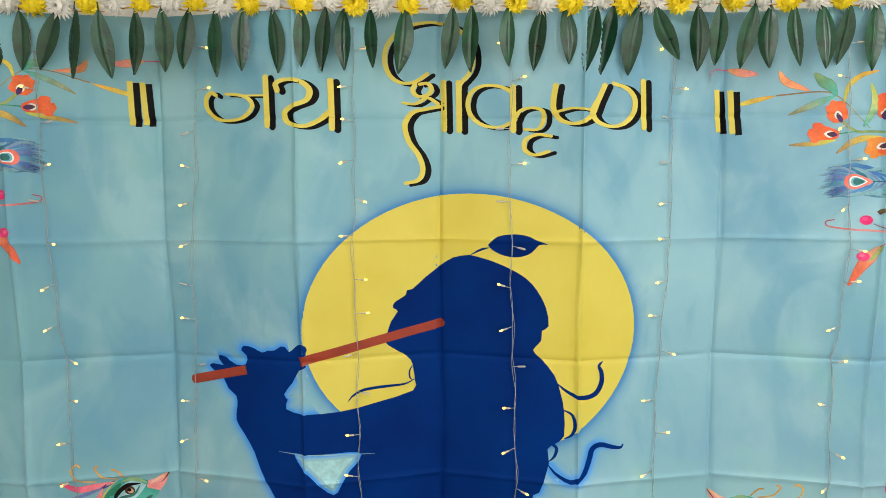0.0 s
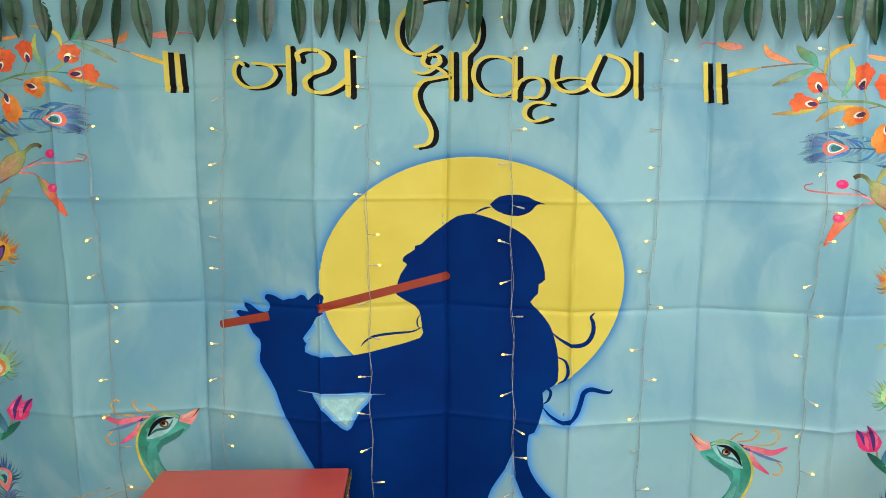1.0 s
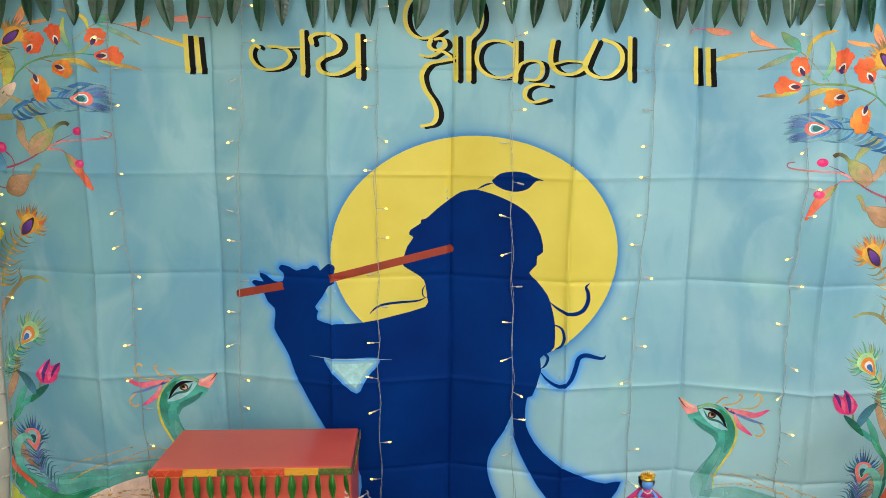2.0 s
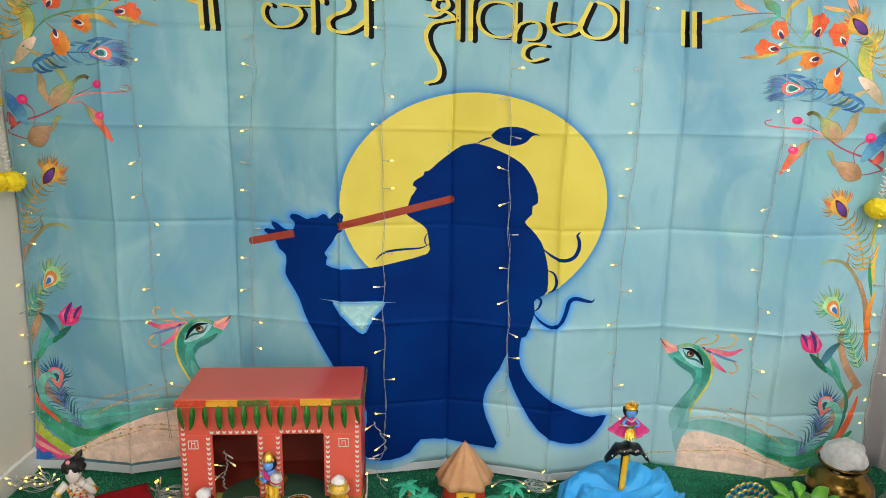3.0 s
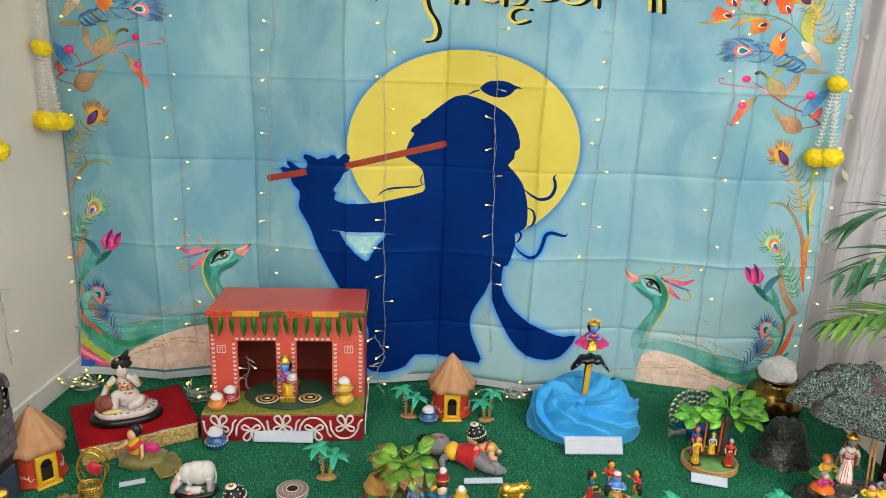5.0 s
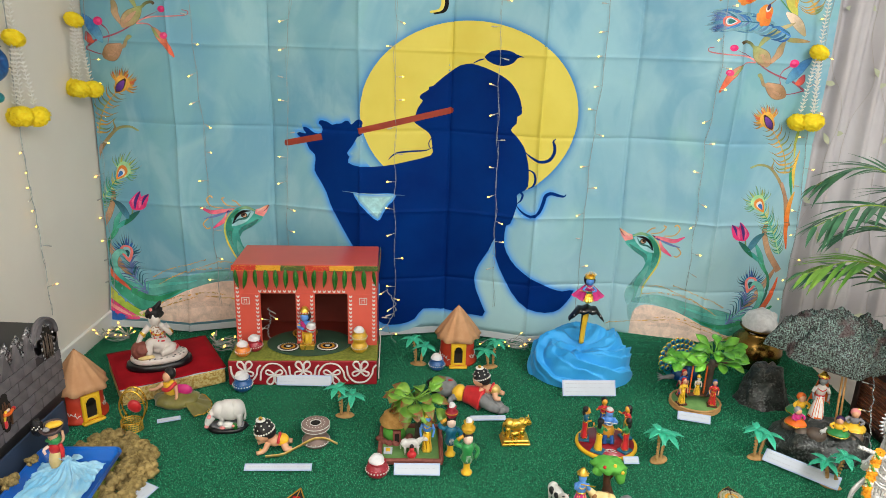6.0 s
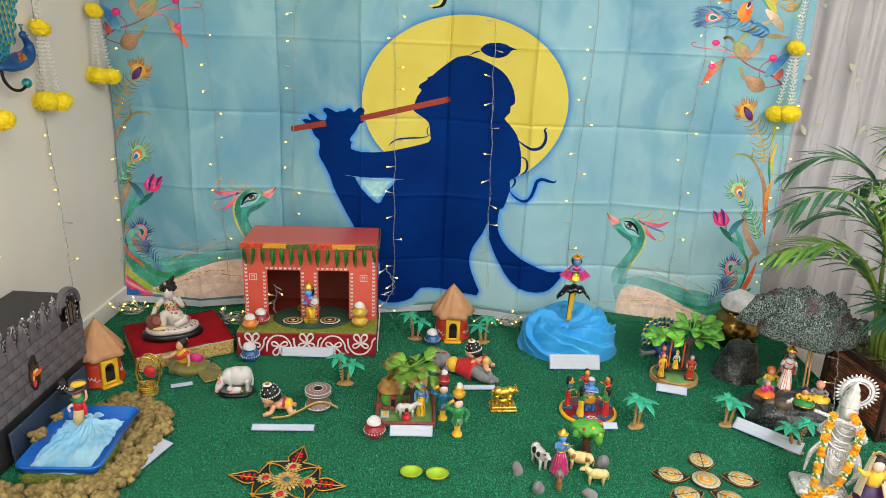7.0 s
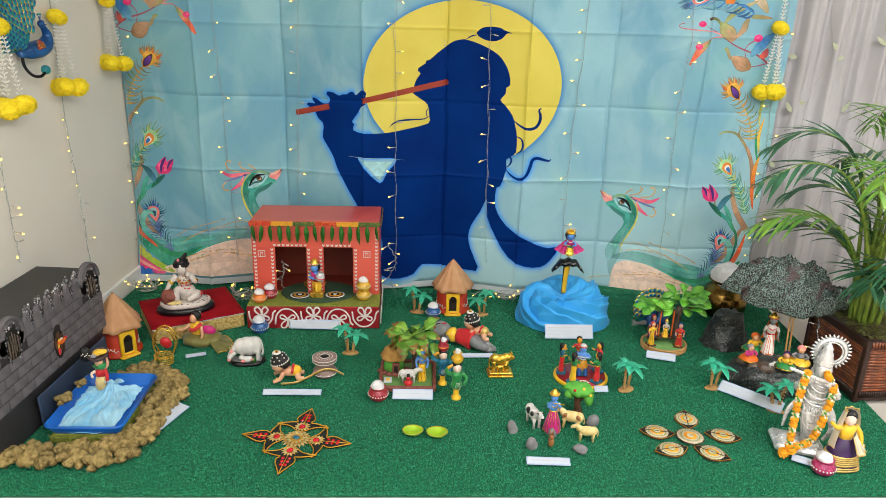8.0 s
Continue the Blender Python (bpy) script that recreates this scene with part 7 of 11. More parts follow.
def cow(m, name, label, L, coat, patch="", group="", legs=True, base=""):
    """A small cow-like animal, length L along +x."""
    b = Build()
    z = L * 0.42
    if base:
        b.box(base, (0, 0, 0.006), (L * 1.05, L * 0.5, 0.012), bevel=0.003)
    k = 0.012 if base else 0
    b.ball(coat, (0, 0, z + k), (L * 0.36, L * 0.17, L * 0.19), seg=16, rings=10, lump=0.08, freq=60)
    b.ball(coat, (-L * 0.24, 0, z + k + L * 0.02), (L * 0.16, L * 0.155, L * 0.18))
    b.tube(coat, [(L * 0.26, 0, z + k + L * 0.06), (L * 0.38, 0, z + k + L * 0.17), (L * 0.46, 0, z + k + L * 0.17)], (L * 0.13, L * 0.09, L * 0.08), seg=10, n=8)
    b.ball(coat, (L * 0.5, 0, z + k + L * 0.16), (L * 0.12, L * 0.075, L * 0.08))
    b.ball(patch or coat, (L * 0.59, 0, z + k + L * 0.12), (L * 0.05, L * 0.055, L * 0.05))
    for s in (-1, 1):
        b.tube(patch or coat, [(L * 0.43, s * L * 0.05, z + k + L * 0.22), (L * 0.41, s * L * 0.12, z + k + L * 0.24)], (L * 0.028, L * 0.012), seg=6)
        b.tube("skin_pale", [(L * 0.45, s * L * 0.03, z + k + L * 0.23), (L * 0.46, s * L * 0.06, z + k + L * 0.31)], (L * 0.018, L * 0.004), seg=5)
        if legs:
            for x in (-0.24, 0.24):
                b.tube(coat, [(x * L, s * L * 0.09, z + k - L * 0.08), (x * L * 0.98, s * L * 0.09, z * 0.5 + k), (x * L + 0.01 * L, s * L * 0.09, k)], (L * 0.07, L * 0.042, L * 0.045), seg=8)
    b.tube(coat, [(-L * 0.37, 0, z + k + L * 0.1), (-L * 0.42, 0, z + k - L * 0.05), (-L * 0.40, 0, z + k - L * 0.2)], (L * 0.02, L * 0.012, L * 0.025), seg=6, n=8)
    if patch:
        for x, y, r in ((-0.1, -0.12, 0.13), (0.12, -0.10, 0.10), (0.2, 0.08, 0.1), (-0.22, 0.1, 0.1)):
            b.ball(patch, (x * L, y * L, z + k + L * 0.05), (L * r, L * 0.075, L * r * 0.9), seg=10, rings=6)
    return b.thing(name, label, "figurine", m, group)


# doll in the house, holding a pot
b = Build()
b.box("gold", (0, 0, 0.011), (0.056, 0.040, 0.022), bevel=0.003)
b.thing("gold_stand", "small gold block under a doll on the round mat", "stand", pose(-0.530, -0.385, 0.113, 0, 0, 6))
b = Build()
b.lathe("silk_yellow", (0, 0, 0), [(0.016, 0), (0.019, 0.010), (0.020, 0.030), (0.017, 0.052)], seg=18, wob=0.05, flat=(1, 0.85))
for q in range(5):
    b.tube("gold", [(-0.012 + 0.006 * q, -0.016, 0.004), (-0.009 + 0.0045 * q, -0.016, 0.046)], 0.0012, seg=4)
b.tube("silk_yellow", [(0.004, -0.016, 0.050), (0.010, -0.026, 0.030), (0.008, -0.022, 0.006)], (0.006, 0.008, 0.005), seg=8, n=8, shape=(1, 0.5))
b.lathe("skin_blue", (0, 0, 0.048), [(0.015, 0), (0.018, 0.020), (0.019, 0.034), (0.010, 0.044)], seg=14, flat=(1, 0.8))
b.lathe("silk_red", (0, 0, 0.050), [(0.0185, 0), (0.0195, 0.008)], seg=14, flat=(1, 0.85))
b.tube("silk_magenta", [(-0.018, -0.006, 0.086), (0.0, -0.020, 0.074), (0.020, -0.010, 0.058)], (0.007, 0.008, 0.006), seg=8, n=8)
b.lathe("cotton", (0, 0, 0), [(0.010, 0), (0.018, 0.008), (0.020, 0.018), (0.012, 0.028), (0.015, 0.034)], seg=16, m=pose(0.020, -0.020, 0.060, 10, 14, 0))
b.lathe("silk_red", (0, 0, 0.016), [(0.0205, 0), (0.0205, 0.004)], seg=16, m=pose(0.020, -0.020, 0.060, 10, 14, 0))
for sg in (-1, 1):
    b.tube("skin_blue", [(sg * 0.018, 0, 0.084), (sg * 0.030, -0.010, 0.070), (sg * 0.014 + 0.012, -0.034, 0.072)], (0.0065, 0.0055, 0.005), seg=8, n=8)
    b.ball("gold", (sg * 0.028, -0.009, 0.072), 0.0065, seg=8, rings=6)
b.ball("black_hair", (-0.006, 0.008, 0.104), (0.020, 0.017, 0.022), seg=14, rings=10, lump=0.25, freq=90)
b.ball("skin_blue", (-0.007, -0.004, 0.108), (0.0155, 0.016, 0.018), seg=14, rings=10)
b.lathe("gold", (-0.008, 0.002, 0.120), [(0.019, 0), (0.020, 0.006), (0.014, 0.018), (0.007, 0.027)], seg=16)
for i in range(9):
    a = -math.pi / 2 + (i - 4) * 0.3
    b.ball("silk_red" if i % 2 else "pearl", (-0.008 + 0.019 * math.cos(a), 0.002 + 0.019 * math.sin(a), 0.126), 0.0026, seg=6, rings=4)
b.thing("house_doll", "blue-skinned doll in yellow skirt and crown holding a pot", "figurine", pose(-0.530, -0.385, 0.135, 0, 0, -8) @ Matrix.Scale(1.02, 4))

# ---------------------------------------------------------------- red pedestal with seated idol
th = empty("pedestal", "low box covered with red cloth and gold brocade sides", "pedestal", pose(-1.062, -0.445, 0, 0, 0, 33))
b = Build()
b.box("gold_brocade", (0, 0, 0.03), (0.365, 0.31, 0.06), bevel=0.004)
b.part("box", th, "gold brocade sides")
b = Build()
b.box("card_white", (0, 0, 0.0625), (0.368, 0.313, 0.004), bevel=0.001)
b.part("lid_edge", th, "pale edge under the cloth")
b = Build()
n = 16
V = [(-0.1865 + 0.373 * i / n, -0.159 + 0.318 * j / n + 0.004 * noise.noise((i * 0.3, 0, j * 0.2)), 0.0665 + 0.0022 * noise.noise((i * 0.5, j * 0.5, 1)) + 0.001) for j in range(n + 1) for i in range(n + 1)]
b.add("red_velvet", V, [(j * (n + 1) + i, j * (n + 1) + i + 1, (j + 1) * (n + 1) + i + 1, (j + 1) * (n + 1) + i) for j in range(n) for i in range(n)])
ob = b.part("cloth", th, "deep red cloth")
so = ob.modifiers.new("cloth", "SOLIDIFY")
so.thickness = 0.0015


def seated_idol(m):
    b = Build()
    b.lathe("black_lacquer", (0, 0, 0), [(0.128, 0), (0.13, 0.006), (0.126, 0.022), (0.118, 0.026)], seg=40, flat=(1, 0.62))
    b.lathe("porcelain", (0, 0, 0.026), [(0.108, 0), (0.112, 0.006), (0.11, 0.02), (0.10, 0.024)], seg=40, flat=(1, 0.62), wob=0.02)
    for i in range(34):
        a = 2 * math.pi * i / 34 + 0.1 * math.sin(i * 7)
        r = 0.098 + 0.008 * math.sin(i * 3)
        b.ball("black_lacquer", (r * math.cos(a), r * 0.62 * math.sin(a), 0.0495), (0.006, 0.0045, 0.0015), seg=6, rings=4)
    z, first = 0.05, len(b.v)
    b.ball("porcelain", (0.01, 0.012, z + 0.035), (0.052, 0.042, 0.045))
    b.ball("dotted_vest", (0.005, 0.012, z + 0.095), (0.036, 0.029, 0.05), seg=16, rings=12)
    b.ball("silk_red", (0.058, -0.008, z + 0.024), (0.042, 0.03, 0.020), lump=0.25)
    b.ball("porcelain", (-0.005, 0.0, z + 0.163), (0.028, 0.029, 0.034), seg=16, rings=12)
    b.ball("black_hair", (-0.004, 0.012, z + 0.185), (0.038, 0.035, 0.031), seg=18, rings=12, lump=0.35, freq=70)
    for i in range(9):
        a = 2 * math.pi * i / 9
        b.ball("black_hair", (-0.004 + 0.033 * math.cos(a), 0.014 + 0.029 * math.sin(a), z + 0.180), 0.012, seg=8, rings=6)
    b.tube("black_hair", [(0.0, 0.01, z + 0.20), (0.02, 0.012, z + 0.225), (0.03, 0.012, z + 0.24)], (0.01, 0.012, 0.003), seg=8, n=6)
    b.ball("rose", (-0.018, -0.012, z + 0.212), 0.008, seg=8, rings=6)
    b.tube("porcelain", [(-0.034, 0.01, z + 0.125), (-0.07, -0.005, z + 0.095), (-0.09, -0.015, z + 0.06)], (0.016, 0.013, 0.011), seg=10, n=8)
    b.tube("porcelain", [(0.036, 0.01, z + 0.125), (0.062, -0.02, z + 0.095), (0.03, -0.036, z + 0.135)], (0.016, 0.013, 0.011), seg=10, n=8)
    b.ball("porcelain", (0.024, -0.038, z + 0.142), 0.013)
    b.tube("porcelain", [(0.02, -0.0, z + 0.03), (-0.035, -0.02, z + 0.06), (-0.045, -0.045, z + 0.012)], (0.026, 0.022, 0.014), seg=10, n=10)
    b.tube("porcelain", [(0.025, -0.0, z + 0.025), (0.065, -0.03, z + 0.03), (0.01, -0.05, z + 0.012)], (0.026, 0.022, 0.013), seg=10, n=10)
    b.lathe("terracotta", (0, 0, 0), [(0.012, -0.036), (0.036, -0.028), (0.044, 0), (0.034, 0.024), (0.022, 0.03), (0.026, 0.038), (0.016, 0.036)], seg=20, m=pose(-0.082, -0.02, z + 0.03, 60, 0, 20))
    b.ball("sheep_cream", (-0.055, -0.05, z + 0.006), (0.04, 0.018, 0.01), lump=0.3)
    for i in range(16):
        a = math.pi * (i / 15) + math.pi
        b.ball("gold" if i % 3 else "silk_red", (0.004 + 0.034 * math.cos(a), 0.0 + 0.03 * math.sin(a) + 0.004, z + 0.115 - 0.02 * abs(math.sin(a))), 0.005, seg=6, rings=4)
    for i in range(8):
        b.ball("silk_red", (-0.02 + 0.008 * i, -0.024, z + 0.07 + 0.012 * math.sin(i * 2)), 0.0045, seg=6, rings=4)
    for p in ((-0.065, -0.002, z + 0.098), (0.06, -0.018, z + 0.1)):
        b.ball("gold", p, 0.0165, seg=10, rings=6)
    b.v[first:] = [(0.84 * x, 0.9 * y, 0.05 + 0.94 * (h - 0.05)) for x, y, h in b.v[first:]]
    b.thing("seated_statue", "pale porcelain seated statue with a pot on black oval base", "statue", m)


seated_idol(pose(-1.072, -0.472, 0.069, 0, 0, 24) @ Matrix.Scale(0.90, 4))

# kneeling doll and golden cradle
def kneeling(m):
    b = Build()
    b.ball("silk_olive", (0.02, 0.0, 0.022), (0.095, 0.062, 0.032), seg=24, rings=10, lump=0.3, freq=25)
    V, n = [], 12
    for j in range(4):
        for i in range(n):
            a = -0.3 + 1.9 * i / (n - 1)
            r = 0.06 + 0.03 * j
            V.append((0.03 + r * math.cos(a - 0.6), 0.0 + r * math.sin(a - 0.9) * 0.8, max(0.004, 0.026 - 0.008 * j) + 0.003 * math.sin(i * 2)))
    b.add("silk_olive", V, [(j * n + i, j * n + i + 1, (j + 1) * n + i + 1, (j + 1) * n + i) for j in range(3) for i in range(n - 1)])
    b.tube("gold", [V[3 * n + i] for i in range(n)], 0.003, seg=5)
    b.ball("silk_magenta", (0.05, 0.012, 0.055), (0.045, 0.02, 0.026), lump=0.2)
    b.lathe("silk_yellow", (0.0, 0, 0.045), [(0.03, 0), (0.028, 0.03), (0.03, 0.05), (0.012, 0.06)], seg=14, flat=(1, 0.8))
    b.tube("silk_red", [(-0.03, -0.01, 0.07), (0.0, -0.03, 0.078), (0.03, -0.01, 0.098)], 0.009, seg=8, n=8)
    b.ball("skin_light", (-0.008, -0.008, 0.122), (0.018, 0.019, 0.021))
    b.ball("black_hair", (0.003, 0.006, 0.131), (0.025, 0.023, 0.025))
    b.ball("white_flower", (0.016, 0.016, 0.132), (0.01, 0.01, 0.018), lump=0.3)
    b.tube("skin_light", [(-0.026, -0.006, 0.095), (-0.06, -0.01, 0.072), (-0.088, -0.012, 0.07)], (0.009, 0.007, 0.006), seg=8, n=6)
    b.tube("skin_light", [(0.026, -0.012, 0.09), (0.034, -0.028, 0.06), (0.03, -0.036, 0.035)], (0.009, 0.007, 0.006), seg=8, n=6)
    for i in range(12):
        b.ball("gold", (0.02 * math.cos(i * 0.52), 0.02 * math.sin(i * 0.52) - 0.004, 0.107 - 0.006 * (i % 3)), 0.0035, seg=5, rings=4)
    b.thing("kneeling_doll", "kneeling doll in olive skirt and magenta drape reaching towards a cradle", "figurine", m)


kneeling(pose(-0.965, -0.645, 0, 0, 0, 6) @ Matrix.Diagonal((0.80, 0.82, 0.92, 1)))
th = empty("golden_cradle", "golden wire cradle with a round arch and a basket", "toy cradle", pose(-1.035, -0.785, 0, 0, 0, 8) @ Matrix.Diagonal((0.90, 1.0, 1.18, 1)))
for k, y in enumerate((0.016, -0.012)):
    b = Build()
    b.tube("gold", [(0.045 * math.cos(a), y, 0.062 + 0.052 * math.sin(a)) for a in np.linspace(-0.9, math.pi + 0.9, 24)], 0.0032, seg=6)
    b.part("arch", th)
b = Build()
for i in range(11):
    a = -0.7 + (math.pi + 1.4) * i / 10
    b.tube("gold", [(0.045 * math.cos(a), 0.016, 0.062 + 0.052 * math.sin(a)), (0.045 * math.cos(a), -0.012, 0.062 + 0.052 * math.sin(a))], 0.0016, seg=4)
for i in range(6):
    a = math.pi * i / 5
    b.tube("gold", [(0, 0.016, 0.06), (0.043 * math.cos(a), 0.016, 0.062 + 0.05 * math.sin(a))], 0.0012, seg=4)
b.ball("silk_red", (0, 0.012, 0.055), (0.026, 0.012, 0.02), lump=0.2)
b.part("lattice", th)
b = Build()
for j in range(5):
    b.tube("gold", [(0.038 * math.cos(a), -0.03 + 0.028 * math.sin(a), 0.004 + 0.0065 * j) for a in np.linspace(0, 2 * math.pi, 25)], 0.0022 if j in (0, 4) else 0.0013, seg=5)
for i in range(24):
    a = 2 * math.pi * i / 24
    b.tube("gold", [(0.038 * math.cos(a), -0.03 + 0.028 * math.sin(a), 0.004), (0.038 * math.cos(a + 0.15), -0.03 + 0.028 * math.sin(a + 0.15), 0.03)], 0.0012, seg=4)
b.part("basket", th, "gold mesh basket")

# ---------------------------------------------------------------- prison fort, river tray and moss
def ragged(b, mat, x, y, z, ry, rz, seed, arch=0.0):
    """A torn hole's plate in the wall plane: an upright oval with a jagged edge, flatter at its foot."""
    n = 34
    pts = []
    for i in range(n):
        a = 2 * math.pi * i / n
        k = 1 + 0.16 * noise.noise((math.cos(a) * 2.5, math.sin(a) * 2.5, seed)) + 0.12 * noise.noise((math.cos(a) * 7, math.sin(a) * 7, seed + 3))
        u, v = ry * k * math.cos(a), rz * k * math.sin(a)
        if arch and v < 0:
            u = math.copysign(min(abs(ry), abs(u) + arch * (abs(ry) - abs(u)) * 0.7), u)
        pts.append((y + u, z + v))
    V = [(x, p, q) for p, q in pts] + [(x + 0.0016, p, q) for p, q in pts]
    b.add(mat, V, [tuple(range(n)), tuple(range(n, 2 * n))[::-1]] + [(i, (i + 1) % n, n + (i + 1) % n, n + i) for i in range(n)], smooth=False)
    return pts


def fort():
    th = empty("model_fort", "grey card fort with painted stone blocks, towers and foil battlements", "model fort")
    b = Build()
    b.box("black_card", (-1.3635, -1.125, 0.186), (0.223, 0.65, 0.372), bevel=0.003)
    b.part("box", th, "black card box")
    X = -1.240
    y0, y1, zb, zt = -1.462, -0.812, 0.148, 0.326
    towers = ((-1.333, 0.064), (-0.876, 0.064))
    b = Build()
    b.box("slate_joint", (X - 0.006, (y0 + y1) / 2, (zb + zt) / 2), (0.012, y1 - y0, zt - zb), bevel=0.001)
    for c, r in towers:
        b.box("slate", (X - 0.0056, c, zt + 0.015), (0.0128, 2 * r, 0.05), bevel=0.001)
        b.lathe("slate", (0, 0, 0), [(r, -0.0064), (r, 0.0064)], seg=32, m=pose(X - 0.0056, c, zt + 0.033, 0, 90))
    wl = b.part("front_wall", th, "dark grey card wall")
    rnd = random.Random(9)
    for k, (c, r) in enumerate(towers):
        b = Build()
        b.tube("slate", [(X + 0.002, c + (r - 0.007) * math.cos(q), zt + 0.033 + (r - 0.007) * math.sin(q)) for q in np.linspace(-0.1, math.pi + 0.1, 20)], 0.0075, seg=6, shape=(1, 0.6))
        b.part("arch", wl, "grey tower arch")
        b = Build()
        pts = ragged(b, "dark_hollow", X + 0.0016, c + 0.004, zt + 0.014, 0.033, 0.058, 2.0 + k, arch=0.8)
        tw = b.part("tower_window", wl, "dark arched tower window")
        b = Build()
        for i in range(5):
            y = c - 0.02 + 0.011 * i
            b.tube("river_stone", [(X + 0.005, y, zt - 0.038 + rnd.uniform(0, 0.02)), (X + 0.006, y + rnd.uniform(-0.003, 0.003), zt + 0.01), (X + 0.005, y, zt + 0.05 - 0.9 * abs(y - c))], (0.0022, 0.003, 0.0018), seg=5, n=6)
        b.part("torn_bars", tw, "torn dark strips behind the opening")
        b = Build()
        for y, z in pts[::2]:
            b.ball("foil", (X + 0.004, y, z), (0.003, rnd.uniform(0.003, 0.006), rnd.uniform(0.003, 0.007)), seg=7, rings=5, lump=0.5, freq=200)
        b.part("foil_rim", tw, "crumpled foil rim")
    # torn window in the middle with bright colours behind it
    b = Build()
    pts = ragged(b, "dark_hollow", X + 0.0062, -1.118, 0.236, 0.026, 0.058, 7.0)
    w = b.part("cell_window", wl, "torn dark cell window")
    b = Build()
    for i in range(5):
        y = -1.137 + 0.009 * i
        b.tube("bark_brown", [(X + 0.010, y, 0.192 + rnd.uniform(0, 0.02)), (X + 0.011, y + rnd.uniform(-0.004, 0.004), 0.23), (X + 0.010, y, 0.275 - rnd.uniform(0, 0.02))], (0.003, 0.0036, 0.002), seg=5, n=6)
    b.part("torn_strips", w, "torn brown strips")
    b = Build()
    b.tube("silk_orange", [(X + 0.013, -1.135, 0.240), (X + 0.017, -1.120, 0.236), (X + 0.017, -1.100, 0.240)], (0.006, 0.006, 0.005), seg=8, n=6)
    b.tube("silk_yellow", [(X + 0.013, -1.136, 0.222), (X + 0.015, -1.126, 0.250)], (0.004, 0.004), seg=6)
    b.ball("skin_pale", (X + 0.016, -1.118, 0.247), (0.004, 0.008, 0.005), seg=8, rings=6)
    b.ball("silk_red", (X + 0.017, -1.095, 0.241), 0.006, seg=8, rings=6)
    b.ball("silk_red", (X + 0.012, -1.130, 0.208), (0.004, 0.008, 0.014), seg=8, rings=6)
    b.part("bright_scrap", w, "small orange, yellow and red scrap")
    # battlement teeth with foil
    for k, y in enumerate(np.linspace(-1.245, -0.962, 6)):
        z = zt + 0.004
        b = Build()
        V = [(X - 0.011, y - 0.027, z - 0.006), (X - 0.011, y + 0.027, z - 0.006), (X - 0.011, y + 0.004, z + 0.068), (X, y - 0.027, z - 0.006), (X, y + 0.027, z - 0.006), (X, y + 0.004, z + 0.068)]
        b.add("slate", V, [(0, 2, 1), (3, 4, 5), (0, 1, 4, 3), (1, 2, 5, 4), (2, 0, 3, 5)], smooth=False)
        mt = b.part("merlon", wl, "pointed battlement")
        b = Build()
        b.ball("foil", (X - 0.012, y + 0.024, z + 0.050), (0.009, 0.020, 0.034), seg=18, rings=12, lump=0.7, freq=120)
        for i in range(5):
            b.ball("foil", (X - 0.008, y + 0.010 + 0.006 * i, z + 0.072 - 0.012 * i + rnd.uniform(-0.006, 0.006)), (0.005, 0.008, 0.010), seg=9, rings=7, lump=0.6, freq=160)
        b.part("foil_cap", mt, "crumpled silver foil")
    # stone blocks, each its own piece
    blocks = {}
    rows = 5
    hgt = (zt - zb) / rows
    for r in range(rows):
        n = 10
        for k in range(-1, n):
            a = y0 + (k + (0.5 if r % 2 else 0.0)) * (y1 - y0) / n
            c = a + (y1 - y0) / n
            a, c = max(a, y0), min(c, y1)
            zc = zb + (r + 0.5) * hgt
            if c - a < 0.015:
                continue
            if r == rows - 1 and any(abs((a + c) / 2 - tc) < 0.036 for tc, tr in towers):
                continue
            key = round(c - a, 3)
            if key not in blocks:
                b = Build()
                b.box("slate", (0, 0, 0), (0.004, c - a - 0.0035, hgt - 0.0035), bevel=0.0008)
                blocks[key] = b.mesh("stone_block")
            share("stone_block", blocks[key], wl, pose(X + 0.0022, (a + c) / 2, zc))


fort()
b = Build()
b.box("board_navy", (0, 0, 0.060), (0.008, 0.43, 0.116), bevel=0.003)
b.thing("backing_board", "dark navy board leaning against the fort behind the tray", "board", pose(-1.228, -1.062, 0.003, 0, -2, 0))
TRAY = pose(-1.073, -1.183, 0, 0, 0, 4)
b = Build()
b.box("grass_mat", (0, 0, 0.016), (0.218, 0.312, 0.032), bevel=0.008)
rnd = random.Random(5)
for i in range(2200):
    x, y, z = (rnd.uniform(-0.109, 0.109), -0.156, rnd.uniform(0.002, 0.033)) if rnd.random() < 0.5 else (0.109, rnd.uniform(-0.156, 0.156), rnd.uniform(0.002, 0.033))
    b.add("grass_mat", [(x - 0.0012, y, z), (x + 0.0012, y, z), (x + rnd.uniform(-0.003, 0.007), y - rnd.uniform(0.0, 0.006), z + rnd.uniform(-0.003, 0.008))], [(0, 1, 2)])
b.thing("moss_mat", "olive moss mat under the blue tray", "mat", TRAY)


def rounded_loop(w, d, r, z, k=6):
    """A rounded rectangle as a ring of points."""
    out = []
    for q, (sx, sy) in enumerate(((1, 1), (-1, 1), (-1, -1), (1, -1))):
        for i in range(k):
            a = math.pi / 2 * (q + i / (k - 1))
            out.append((sx * (w / 2 - r) + r * math.cos(a), sy * (d / 2 - r) + r * math.sin(a), z))
    return out


